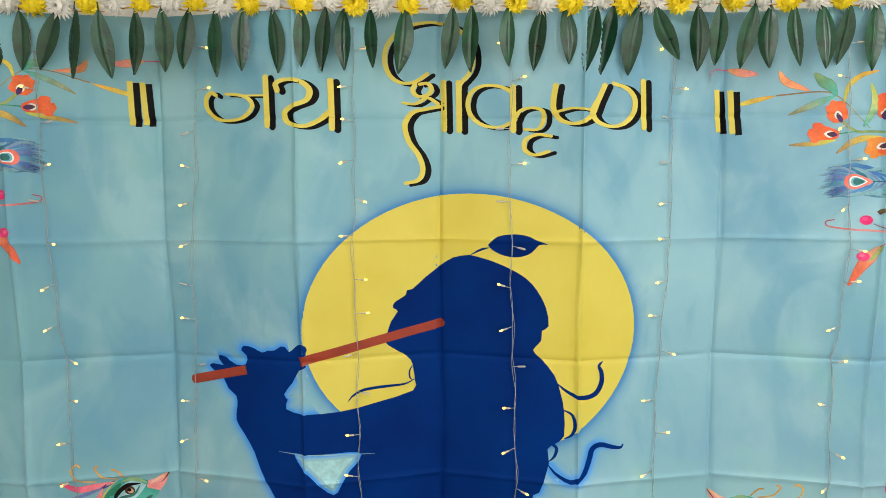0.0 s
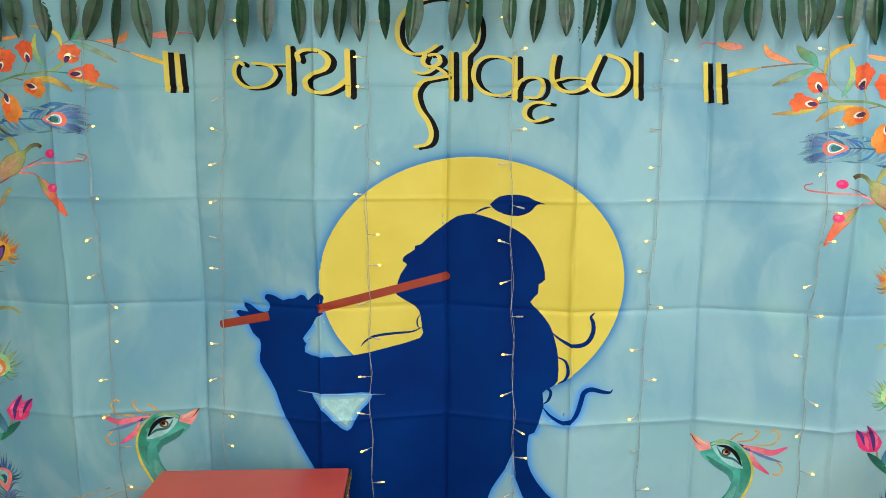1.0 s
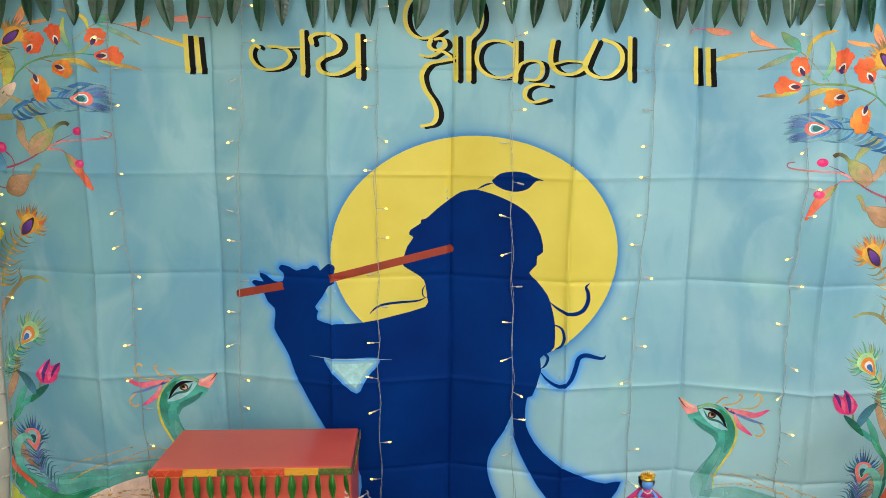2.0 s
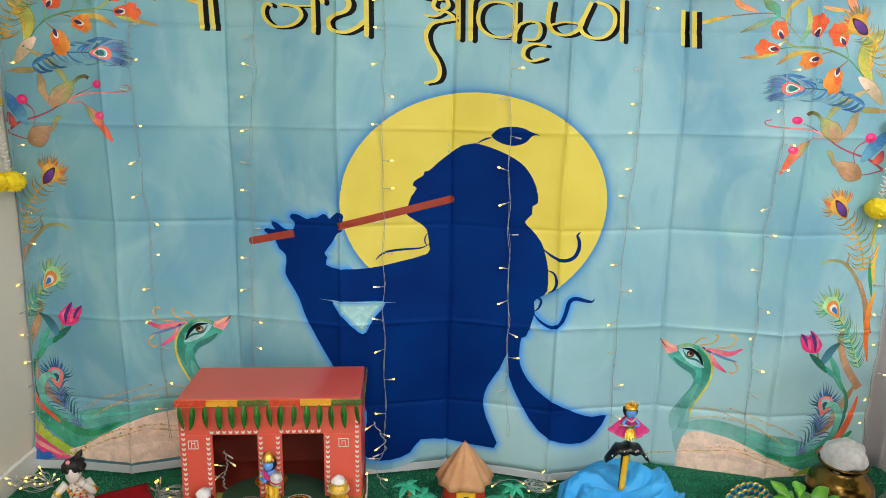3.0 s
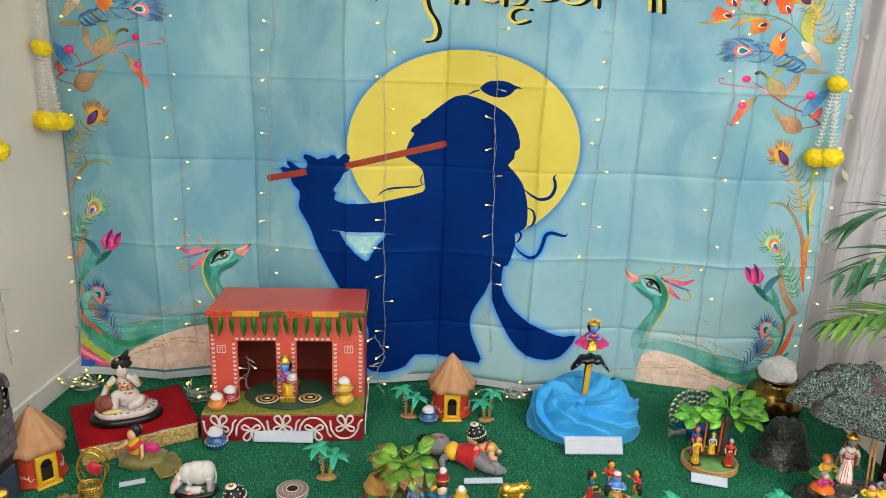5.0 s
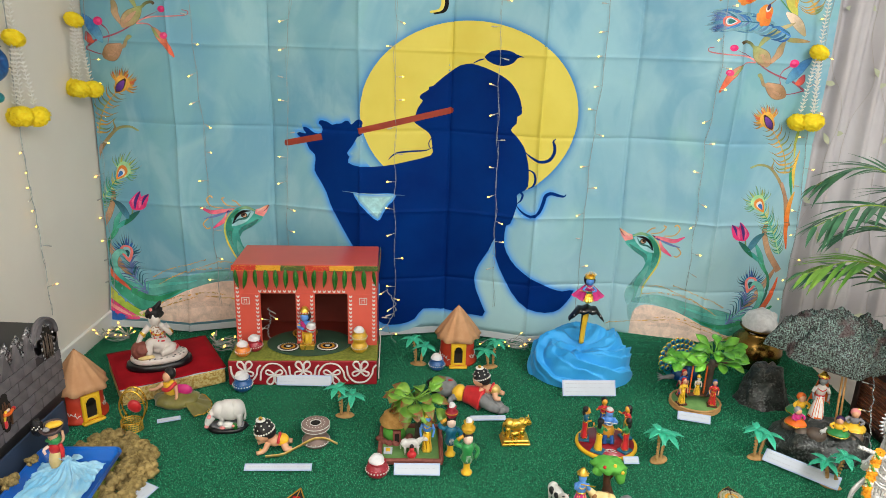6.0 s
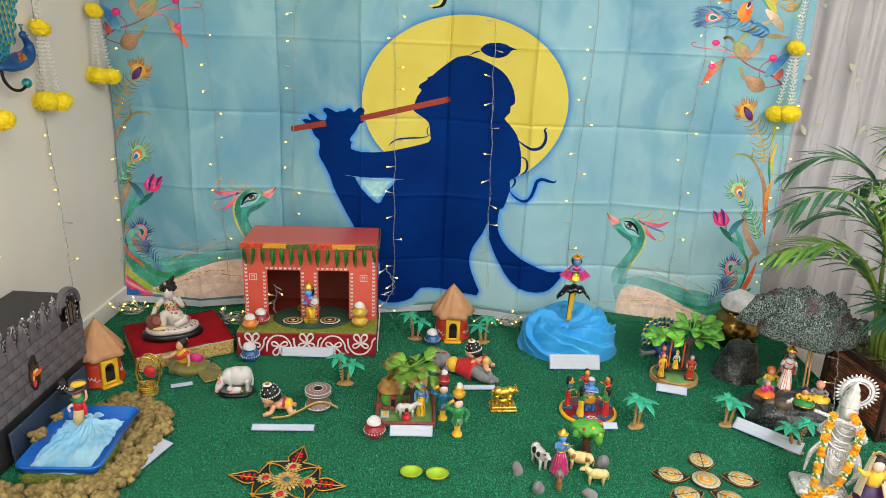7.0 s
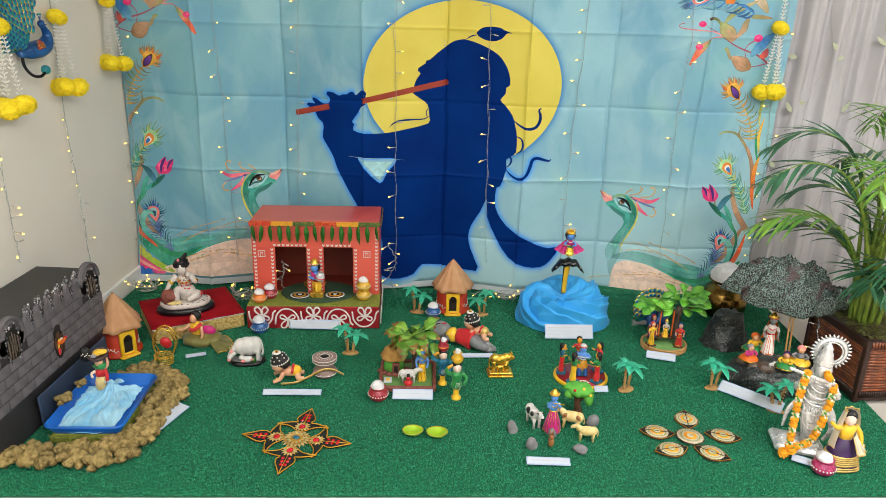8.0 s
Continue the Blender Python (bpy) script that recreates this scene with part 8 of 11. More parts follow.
def river_tray():
    th = empty("blue_tray", "shallow royal blue plastic tray set on moss before the fort", "tray", TRAY)
    W, D = 0.238, 0.326
    loops = [rounded_loop(W - 0.036, D - 0.036, 0.016, 0.031), rounded_loop(W - 0.018, D - 0.018, 0.022, 0.045), rounded_loop(W - 0.006, D - 0.006, 0.024, 0.066),
             rounded_loop(W - 0.012, D - 0.012, 0.022, 0.066), rounded_loop(W - 0.024, D - 0.024, 0.020, 0.045), rounded_loop(W - 0.044, D - 0.044, 0.014, 0.035)]
    n = len(loops[0])
    b = Build()
    b.add("tray_blue", loops[0] + loops[5], [tuple(range(n))[::-1], tuple(range(n, 2 * n))])
    b.part("floor", th)
    b = Build()
    b.add("tray_blue", sum(loops, []), [(j * n + i, j * n + (i + 1) % n, (j + 1) * n + (i + 1) % n, (j + 1) * n + i) for j in range(5) for i in range(n)])
    b.part("wall", th)
    b = Build()
    ring = rounded_loop(W, D, 0.026, 0.065)
    b.tube("tray_blue", ring + ring[:1], 0.0046, seg=8)
    b.part("rim", th, "rolled blue rim")


river_tray()
# the cloth is bunched at its back and fans out to the tray's front
b = Build()
n, k = 150, 34
V = []
for j in range(k):
    t = j / (k - 1)
    for i in range(n):
        u = i / (n - 1)
        a = math.radians(-194 + 214 * u)
        dx, dy = math.cos(a), math.sin(a)
        reach = min(0.092 / max(abs(dx), 0.01), (0.250 if dy < 0 else 0.03) / max(abs(dy), 0.01), 0.262)
        reach *= 1 + 0.05 * noise.noise((u * 9, 0, 4))
        p = 13 * u + 0.9 * noise.noise((u * 3, t * 2.2, 1)) + 0.35 * t
        ridge = (1 - abs(2 * (p % 1) - 1)) ** 1.5
        p2 = 29 * u + 1.1 * noise.noise((u * 5, t * 3, 8))
        fine = (1 - abs(2 * (p2 % 1) - 1)) ** 2
        z = 0.040 + (0.012 * ridge + 0.005 * fine) * (0.35 + 0.65 * math.sin(math.pi * min(1, 0.15 + 0.75 * t))) + 0.006 * noise.noise((dx * t * 4, dy * t * 4, 2))
        z += 0.032 * math.exp(-(t / 0.16) ** 2) - 0.004 * t
        V.append((-0.012 + reach * t * dx, 0.100 + reach * t * dy, z))
b.add("water_cloth", V, [(j * n + i, j * n + i + 1, (j + 1) * n + i + 1, (j + 1) * n + i) for j in range(k - 1) for i in range(n - 1)])
for q in range(7):
    a = 0.25 + 0.45 * q
    b.leaf("water_cloth", 0.034, 0.020, aim((-0.012 + 0.004 * math.cos(a), 0.098, 0.064), (math.cos(a), 0.3 * math.sin(a * 3), 0.35), (0, -0.3, 1)), fold=0.7, bend=0.2, n=6, thick=0.001, tip=0.5)
ob = b.thing("water_cloth", "pale blue gathered cloth laid as water in the tray", "cloth", TRAY)
so = ob.modifiers.new("cloth", "SOLIDIFY")
so.thickness = 0.0012

# the river crosser: one plain mesh
b = Build()
b.lathe("sheep_cream", (0, 0, 0), [(0.020, 0), (0.026, 0.012), (0.029, 0.038), (0.024, 0.060), (0.018, 0.070)], seg=16, flat=(1, 0.85), wob=0.03)
b.ball("skin_pale", (-0.004, -0.012, 0.004), (0.024, 0.020, 0.008))
b.lathe("silk_red", (0, 0, 0.064), [(0.019, 0), (0.024, 0.016), (0.022, 0.032), (0.012, 0.040)], seg=14, flat=(1, 0.8))
b.tube("silk_red", [(0.022, -0.010, 0.100), (0.028, -0.016, 0.070), (0.024, -0.018, 0.038)], (0.008, 0.010, 0.006), seg=8, n=8, shape=(1, 0.6))
b.ball("silk_green", (0.002, 0, 0.116), (0.028, 0.026, 0.018), lump=0.5, freq=110)
b.ball("skin_light", (0, -0.004, 0.130), (0.018, 0.018, 0.018))
b.tube("skin_pale", [(-0.020, -0.006, 0.094), (-0.036, -0.018, 0.088), (-0.030, -0.026, 0.074)], (0.007, 0.006, 0.005), seg=8, n=6)
b.lathe("rock_brown", (0, 0, 0), [(0.016, 0), (0.034, 0.008), (0.046, 0.026), (0.042, 0.027), (0.028, 0.012)], seg=22, m=pose(0.002, 0, 0.144, 8, -6, 0))
b.ball("silk_yellow", (0.008, 0, 0.174), (0.030, 0.022, 0.012), lump=0.3)
b.ball("stone_grey", (-0.016, -0.018, 0.166), (0.014, 0.012, 0.009))
b.ball("black_hair", (-0.052, 0.006, 0.168), (0.024, 0.018, 0.032), lump=0.4, freq=80)
b.ball("black_hair", (-0.058, 0.002, 0.186), (0.016, 0.012, 0.014), lump=0.4, freq=80)
for q in range(6):
    b.ball("pearl", (-0.064 + 0.006 * q, -0.012, 0.172 + 0.006 * math.sin(q * 2)), 0.003, seg=6, rings=4)
b.tube("skin_light", [(0.022, 0, 0.100), (0.036, -0.006, 0.120), (0.034, -0.004, 0.148)], (0.007, 0.006, 0.005), seg=8, n=6)
b.thing("basket_bearer_doll", "small doll with a basket on its head standing in the tray", "figurine", pose(-1.128, -1.085, 0.038, 0, 0, 20) @ Matrix.Diagonal((0.74, 0.74, 0.84, 1)))


def moss_clump_mesh(seed):
    """A puffy sponge-like tuft: several lobes with a pitted, frayed surface."""
    rnd = random.Random(seed)
    b = Build()
    lobes = []
    for q in range(7):
        a = 1.05 * q + rnd.uniform(-0.3, 0.3)
        r = 0.019 if q == 0 else rnd.uniform(0.011, 0.0165)
        c = (0.019 * math.cos(a) * (q > 0), 0.019 * math.sin(a) * (q > 0), 0.024 if q == 0 else rnd.uniform(0.010, 0.030))
        lobes.append((Vector(c), r))
        k0 = len(b.v)
        b.ball("moss", c, (r, r, r * 0.9), seg=24, rings=16, lump=0.22, freq=80)
        for i in range(k0, len(b.v)):
            v = Vector(b.v[i])
            d = (v - Vector(c)).normalized()
            w = v + d * (0.0020 * noise.noise(v * 320 + Vector((seed, 0, 0))) - 0.0035 * max(0, noise.noise(v * 170 + Vector((0, seed, 5)))))
            b.v[i] = (w.x, w.y, max(w.z, 0.0))
    for i in range(130):
        c, r = lobes[i % 7]
        d = Vector((rnd.gauss(0, 1), rnd.gauss(0, 1), rnd.gauss(0.4, 0.8))).normalized()
        p = c + d * r * 0.95
        if p.z < 0.002:
            continue
        e = p + d * rnd.uniform(0.001, 0.0035) + Vector((rnd.gauss(0, 0.003), rnd.gauss(0, 0.003), 0))
        b.tube("moss", [p, e], (0.0010, 0.0006), seg=3)
    return b.mesh("moss_clump")


CLUMPS = [moss_clump_mesh(k) for k in range(5)]
rnd = random.Random(12)
route = spline([(-1.27, -1.475, 0), (-1.16, -1.43, 0), (-1.02, -1.43, 0), (-0.915, -1.38, 0), (-0.888, -1.27, 0), (-0.90, -1.13, 0), (-0.905, -1.02, 0), (-0.95, -0.935, 0), (-1.05, -0.90, 0), (-1.15, -0.91, 0)], 29)
for i, p in enumerate(route):
    p = p + (Vector((-1.07, -1.2, 0)) - p).normalized() * 0.032
    for w in range(2 if 2 < i < 28 else 1):
        off = (Vector((p.x + 1.09, p.y + 1.12, 0)).normalized()) * (0.044 if w else -0.012)
        s = rnd.uniform(0.78, 1.18)
        ob = new("moss_clump", CLUMPS[rnd.randrange(5)])
        ob.matrix_basis = pose(p.x + off.x + rnd.uniform(-0.012, 0.012), p.y + off.y + rnd.uniform(-0.012, 0.012), 0.0, rnd.uniform(-8, 8), rnd.uniform(-8, 8), rnd.uniform(0, 360)) @ Matrix.Scale(s, 4)
        tagged(ob, "clump of dry tan reindeer moss on the turf", "moss", "moss clumps")
for x, y, k in ((-1.190, -1.212, 0.85), (-1.190, -1.105, 0.6)):
    ob = new("moss_clump", CLUMPS[1])
    ob.matrix_basis = pose(x, y, 0.062, 0, 0, 70) @ Matrix.Scale(k, 4)
    tagged(ob, "clump of dry tan moss on the tray's rim", "moss", "moss clumps")

# ---------------------------------------------------------------- middle of the turf
# cow with calf on a dark oval base
b = Build()
b.lathe("black_lacquer", (0, 0, 0), [(0.078, 0), (0.08, 0.006), (0.072, 0.016)], seg=26, flat=(1, 0.5), wob=0.04)
b.ball("stone_grey", (0, 0, 0.016), (0.07, 0.034, 0.008), lump=0.3, freq=60)
b.ball("cow_white", (0.008, 0.006, 0.078), (0.058, 0.034, 0.042), seg=20, rings=14, lump=0.10, freq=40)
b.ball("cow_white", (0.038, 0.005, 0.080), (0.032, 0.031, 0.040), seg=16, rings=12)
b.ball("cow_white", (-0.024, 0.004, 0.078), (0.034, 0.030, 0.036), seg=16, rings=12)
b.tube("cow_white", [(-0.030, 0.004, 0.084), (-0.052, -0.006, 0.074), (-0.064, -0.014, 0.058)], (0.017, 0.013, 0.010), seg=12, n=8)
b.tube("cow_white", [(-0.054, -0.014, 0.064), (-0.066, -0.026, 0.048), (-0.070, -0.032, 0.038)], (0.018, 0.014, 0.009), seg=12, n=8)
b.ball("rose", (-0.071, -0.036, 0.035), (0.009, 0.007, 0.007))
for s in (-1, 1):
    b.ball("rose", (-0.056 + 0.004 * s, -0.010 + s * 0.020, 0.072), (0.008, 0.011, 0.006))
    b.tube("sheep_cream", [(-0.060, -0.012 + s * 0.008, 0.080), (-0.066, -0.014 + s * 0.012, 0.092)], (0.003, 0.001), seg=6)
for x in (-0.020, 0.046):
    for y in (-0.010, 0.020):
        b.tube("cow_white", [(x, y, 0.072), (x + 0.003, y, 0.042), (x, y, 0.016)], (0.015, 0.009, 0.009), seg=10, n=6)
b.tube("cow_white", [(0.064, 0.006, 0.088), (0.070, 0.004, 0.062), (0.066, 0.002, 0.036)], (0.006, 0.004, 0.006), seg=6, n=8)
b.ball("cow_white", (0.006, -0.030, 0.034), (0.028, 0.013, 0.014), seg=14, rings=10)
b.ball("cow_white", (-0.018, -0.034, 0.044), (0.012, 0.010, 0.010))
b.ball("rose", (-0.010, -0.040, 0.030), (0.012, 0.008, 0.006))
b.ball("fern_green", (0.034, -0.032, 0.030), (0.014, 0.010, 0.012), lump=0.5, freq=90)
b.ball("rose", (0.030, -0.040, 0.036), (0.006, 0.005, 0.005))
b.thing("cow_and_calf_figurine", "white porcelain cow with calf on a black oval base", "figurine", pose(-0.722, -0.780, 0, 0, 0, 8) @ Matrix.Diagonal((0.86, 1.0, 0.86, 1)))


def baby(m, label, cap="black_hair", cloth="silk_yellow"):
    b = Build()
    b.ball("skin_light", (0.016, 0, 0.034), (0.034, 0.023, 0.021))
    b.ball(cloth, (0.040, 0, 0.036), (0.026, 0.025, 0.024))
    b.tube("silk_red", [(0.026, -0.026, 0.036), (0.034, 0, 0.062), (0.026, 0.026, 0.036)], 0.006, seg=6, n=8)
    b.ball("skin_light", (-0.028, -0.008, 0.070), (0.028, 0.028, 0.028), seg=14, rings=10)
    C, tip = Vector((-0.022, 0.0, 0.086)), pose(0, 0, 0, 0, -16, 0)
    b.ball(cap, C, (0.037, 0.037, 0.036), seg=20, rings=14)
    b.ball(cap, C + Vector((0.018, 0, -0.014)), (0.024, 0.030, 0.022), seg=14, rings=10)
    for count, el, r in ((24, -0.10, 0.0042), (9, 0.45, 0.0036), (6, 0.85, 0.0034)):
        for i in range(count):
            a = 2 * math.pi * (i + 0.5 * (el > 0.5)) / count
            d = tip @ Vector((math.cos(a) * math.cos(el), math.sin(a) * math.cos(el), math.sin(el)))
            b.ball("pearl", C + d * 0.0365, r, seg=7, rings=5)
    top = C + (tip @ Vector((0, 0, 0.038)))
    for i in range(12):
        a = 2 * math.pi * i / 12
        b.ball("white_flower", top + Vector((0.012 * math.cos(a), 0.012 * math.sin(a), 0.001)), (0.0065, 0.0065, 0.004), seg=7, rings=5)
    b.ball("gold", top + Vector((0, 0, 0.007)), 0.0075, seg=10, rings=7)
    b.ball("black_hair", top + Vector((0, -0.004, 0.008)), (0.003, 0.005, 0.004), seg=6, rings=4)
    for s in (-1, 1):
        b.tube("skin_light", [(-0.008, s * 0.022, 0.042), (-0.022, s * 0.034, 0.018), (-0.05, s * 0.034 - 0.004, 0.009)], (0.011, 0.009, 0.008), seg=8, n=8)
        b.tube("skin_light", [(0.048, s * 0.018, 0.030), (0.056, s * 0.028, 0.012), (0.076, s * 0.026, 0.011)], (0.014, 0.012, 0.009), seg=8, n=8)
        b.tube("gold", [(-0.034, s * 0.034, 0.006), (-0.036, s * 0.036, 0.026)], 0.004, seg=6)
    return b.thing("crawling_doll", label, "figurine", m)


baby(pose(-0.546, -0.890, 0, 0, 0, 12) @ Matrix.Scale(0.88, 4), "crawling doll in yellow cloth with a beaded black cap, on turf")
th = empty("mortar", "brown carved drum-shaped mortar with white painted dots", "mortar", pose(-0.410, -0.842, 0) @ Matrix.Scale(0.88, 4))
b = Build()
b.lathe("mortar", (0, 0, 0), [(0.046, 0), (0.05, 0.008), (0.05, 0.018), (0.041, 0.030), (0.038, 0.042), (0.041, 0.054), (0.05, 0.066), (0.052, 0.078), (0.05, 0.082), (0.044, 0.082)], seg=30)
bd = b.part("body", th)
b = Build()
for r, z in ((0.0515, 0.080), (0.051, 0.066), (0.051, 0.012), (0.020, 0.0835)):
    b.tube("white_paint", [(r * math.cos(a), r * math.sin(a), z) for a in np.linspace(0, 2 * math.pi, 37)], 0.0016, seg=4)
for i in range(18):
    a = 2 * math.pi * i / 18
    b.ball("white_paint", (0.034 * math.cos(a), 0.034 * math.sin(a), 0.0825), 0.0022, seg=5, rings=4)
    b.ball("white_paint", (0.0505 * math.cos(a), 0.0505 * math.sin(a), 0.016), 0.0022, seg=5, rings=4)
b.part("painted_dots", bd, "white painted rings and dots")
b = Build()
# flat dark disc colours in the shade of the mortar's hollow
b.lathe("dark_hollow", (0, 0, 0.0815), [(0.018, 0), (0.018, 0.0012)], seg=20)
b.part("hollow", bd, "dark hollow")
b = Build()
V = []
path = spline([(-0.55, -0.945, 0.008), (-0.50, -0.93, 0.008), (-0.462, -0.90, 0.014), (-0.412, -0.885, 0.038), (-0.375, -0.872, 0.034), (-0.335, -0.865, 0.012)], 26)
for p in path:
    V += [(p.x, p.y, p.z - 0.005), (p.x, p.y - 0.002, p.z + 0.006)]
b.add("ribbon_gold", V, [(2 * i, 2 * i + 2, 2 * i + 3, 2 * i + 1) for i in range(25)])
ob = b.thing("gold_ribbon", "gold ribbon tied round the mortar to the crawling doll", "ribbon")
so = ob.modifiers.new("cloth", "SOLIDIFY")
so.thickness = 0.0008


def big_leaf_tree(parent, base, top, leaves, mat, L, W, seed, trunk="bark_grey", r=(0.011, 0.008), spread=1.0, bend=0.35):
    rnd = random.Random(seed)
    b = Build()
    B, T = Vector(base), Vector(top)
    b.tube(trunk, [B, B.lerp(T, 0.5) + Vector((0.006, 0, 0)), T], r, seg=10, n=10)
    for k in range(4):
        a = k * 1.6
        b.tube(trunk, [B + Vector((0, 0, 0.012)), B + Vector((0.018 * math.cos(a), 0.018 * math.sin(a), 0.001))], (0.006, 0.002), seg=6)
    tr = b.part("trunk", parent, "brown trunk")
    for i in range(leaves):
        a = i * 2.4 + rnd.uniform(-0.3, 0.3)
        el = rnd.uniform(-0.35, 0.7)
        d = Vector((math.cos(a) * math.cos(el), math.sin(a) * math.cos(el), math.sin(el)))
        st = T + Vector((d.x, d.y, d.z * 0.6)) * rnd.uniform(0.01, 0.05) * spread
        a += rnd.uniform(-1.1, 1.1)
        d = Vector((math.cos(a) * math.cos(el), math.sin(a) * math.cos(el), math.sin(el)))
        b = Build()
        b.tube(mat, [T, st], 0.0014, seg=4)
        b.leaf(mat, L * rnd.uniform(0.8, 1.15), W * rnd.uniform(0.85, 1.1), aim(st, d, (0, -0.3, 0.9)), fold=0.25, bend=bend * rnd.uniform(0.6, 1.4), n=8, thick=0.0008, wave=0.02, tip=0.7)
        first = len(b.f) - 28 - 16
        for j in range(28):
            if j % 14 // 2 >= 5:
                b.mi[first + j] = b.slot("leaf_tip")
        b.part("leaf", tr)
    return tr


# garden tray scene
th = empty("garden_tray", "small square model garden with rim, thatched hut and leafy tree", "model garden", pose(-0.098, -0.848, 0, 0, 0, 3))
b = Build()
b.box("lawn_toy", (0, 0, 0.006), (0.19, 0.20, 0.012), bevel=0.002)
b.part("lawn", th, "green painted lawn")
for c, s in (((0, -0.1, 0.014), (0.205, 0.014, 0.020)), ((0, 0.1, 0.014), (0.205, 0.014, 0.020)), ((-0.098, 0, 0.014), (0.014, 0.19, 0.020)), ((0.098, 0, 0.014), (0.014, 0.19, 0.020))):
    b = Build()
    b.box("terracotta", c, s, bevel=0.004)
    b.part("rim", th, "rough red-brown rim")
b = Build()
b.lathe("leaf_felt", (-0.055, 0.045, 0.010), [(0.040, 0), (0.036, 0.03), (0.034, 0.058)], seg=20)
hb = b.part("toy_hut", th, "green hut wall")
b = Build()
b.lathe("straw", (-0.055, 0.045, 0.066), [(0.048, 0), (0.050, 0.005), (0.043, 0.012), (0.044, 0.016), (0.036, 0.026), (0.037, 0.030), (0.022, 0.042), (0.008, 0.048)], seg=24, wob=0.03)
b.part("thatch", hb, "straw thatched roof")
b = Build()
b.box("terracotta", (-0.045, 0.004, 0.034), (0.026, 0.014, 0.048), bevel=0.002)
b.box("dark_hollow", (-0.045, -0.004, 0.032), (0.015, 0.003, 0.036), bevel=0.001)
b.part("door", hb, "dark red door surround")
for i in range(7):
    b = Build()
    a = -2.7 + 0.42 * i
    b.ball("terracotta", (-0.055 + 0.052 * math.cos(a), 0.045 + 0.05 * math.sin(a), 0.016), (0.013, 0.012, 0.009), lump=0.3, freq=90)
    b.part("stone", th)
b = Build()
b.box("card_white", (-0.072, -0.045, 0.016), (0.028, 0.034, 0.006), bevel=0.001)
b.box("silk_yellow", (-0.072, -0.045, 0.0195), (0.014, 0.018, 0.002), bevel=0.0005)
b.part("tiny_bed", th, "tiny white and yellow cot")
big_leaf_tree(th, (0.022, 0.035, 0.01), (0.012, 0.03, 0.160), 38, "leaf_plastic", 0.056, 0.042, 3, spread=1.8, bend=0.6)
cow(pose(-0.093, -0.898, 0.012, 0, 0, 8), "white_cow_figurine", "small white cow standing in the model garden", 0.085, "cow_white")
standing(pose(-0.044, -0.881, 0.012), "garden_doll", "blue-skinned doll in yellow with gold crown in the garden tray", 0.145, "skin_blue", "black_hair", "skin_blue", "silk_yellow", "gold", crown="gold", arms="down", wide=0.7)
b = Build()
b.ball("silk_red", (0, 0, 0.014), (0.016, 0.014, 0.014))
b.ball("silk_red", (0, 0, 0.032), (0.008, 0.008, 0.010))
b.ball("black_hair", (0, 0.002, 0.042), (0.007, 0.007, 0.008))
b.thing("milkmaid_figurine", "tiny red seated figurine beside the white cow", "figurine", pose(-0.090, -0.928, 0.012))

# two wooden dolls carrying pots
def wooden_doll(m, tone, pot_tone, label):
    b = Build()
    b.lathe("silk_yellow", (0, 0, 0), [(0.021, 0), (0.022, 0.007), (0.013, 0.013), (0.012, 0.036), (0.020, 0.05)], seg=18)
    b.lathe(tone, (0, 0, 0.046), [(0.018, 0), (0.026, 0.014), (0.018, 0.034), (0.026, 0.058), (0.022, 0.07), (0.008, 0.076)], seg=18)
    for i in range(5):
        b.tube("white_paint", [(-0.012 + 0.006 * i, -0.026, 0.056), (-0.006 + 0.003 * i, -0.020, 0.078)], 0.0008, seg=4)
    b.ball("skin_pale", (0, -0.002, 0.134), (0.019, 0.019, 0.020))
    b.ball("black_hair", (0, 0.004, 0.1455), (0.0207, 0.0185, 0.0165))
    b.tube(tone, [(-0.024, 0, 0.108), (-0.048, 0, 0.122), (-0.040, -0.006, 0.14)], (0.009, 0.008, 0.007), seg=8, n=8)
    b.tube("skin_yellow", [(-0.042, -0.006, 0.138), (-0.022, -0.01, 0.152)], (0.007, 0.006), seg=8)
    b.tube(tone, [(0.024, 0, 0.108), (0.042, -0.002, 0.084), (0.026, -0.012, 0.060)], (0.009, 0.008, 0.007), seg=8, n=8)
    b.lathe(pot_tone, (0, 0, 0.155), [(0.014, 0), (0.026, 0.014), (0.025, 0.024), (0.014, 0.036), (0.02, 0.044), (0.014, 0.043)], seg=18)
    b.lathe("gold_thread", (0, 0, 0.176), [(0.0262, -0.001), (0.0262, 0.002)], seg=18)
    b.ball("cotton", (0, 0, 0.203), (0.013, 0.013, 0.012), lump=0.3, freq=90)
    b.thing("pot_bearer_doll", label, "figurine", m, "pot bearer dolls")


wooden_doll(pose(0.032, -0.881, 0, 0, 0, 10) @ Matrix.Diagonal((0.80, 0.80, 0.89, 1)), "silk_teal", "pot_red", "lacquered wooden doll in teal carrying a dark red pot")
wooden_doll(pose(0.084, -0.975, 0, 0, 0, 16) @ Matrix.Diagonal((0.82, 0.82, 0.92, 1)), "silk_green", "pot_yellow", "lacquered wooden doll in green carrying a yellow pot")
b = Build()
b.box("gold", (0, 0, 0.004), (0.096, 0.066, 0.008), bevel=0.002)
b.box("gold", (0, 0, 0.013), (0.088, 0.058, 0.012), bevel=0.003)
b.ball("gold", (0, 0.004, 0.060), (0.036, 0.019, 0.021), seg=18, rings=12, lump=0.1, freq=60)
b.ball("gold", (-0.020, 0.004, 0.063), (0.020, 0.018, 0.021))
b.ball("gold", (0.022, 0.004, 0.068), (0.018, 0.015, 0.018))
b.tube("gold", [(0.026, 0.002, 0.066), (0.040, -0.002, 0.074), (0.048, -0.006, 0.066)], (0.014, 0.011, 0.007), seg=10, n=8)
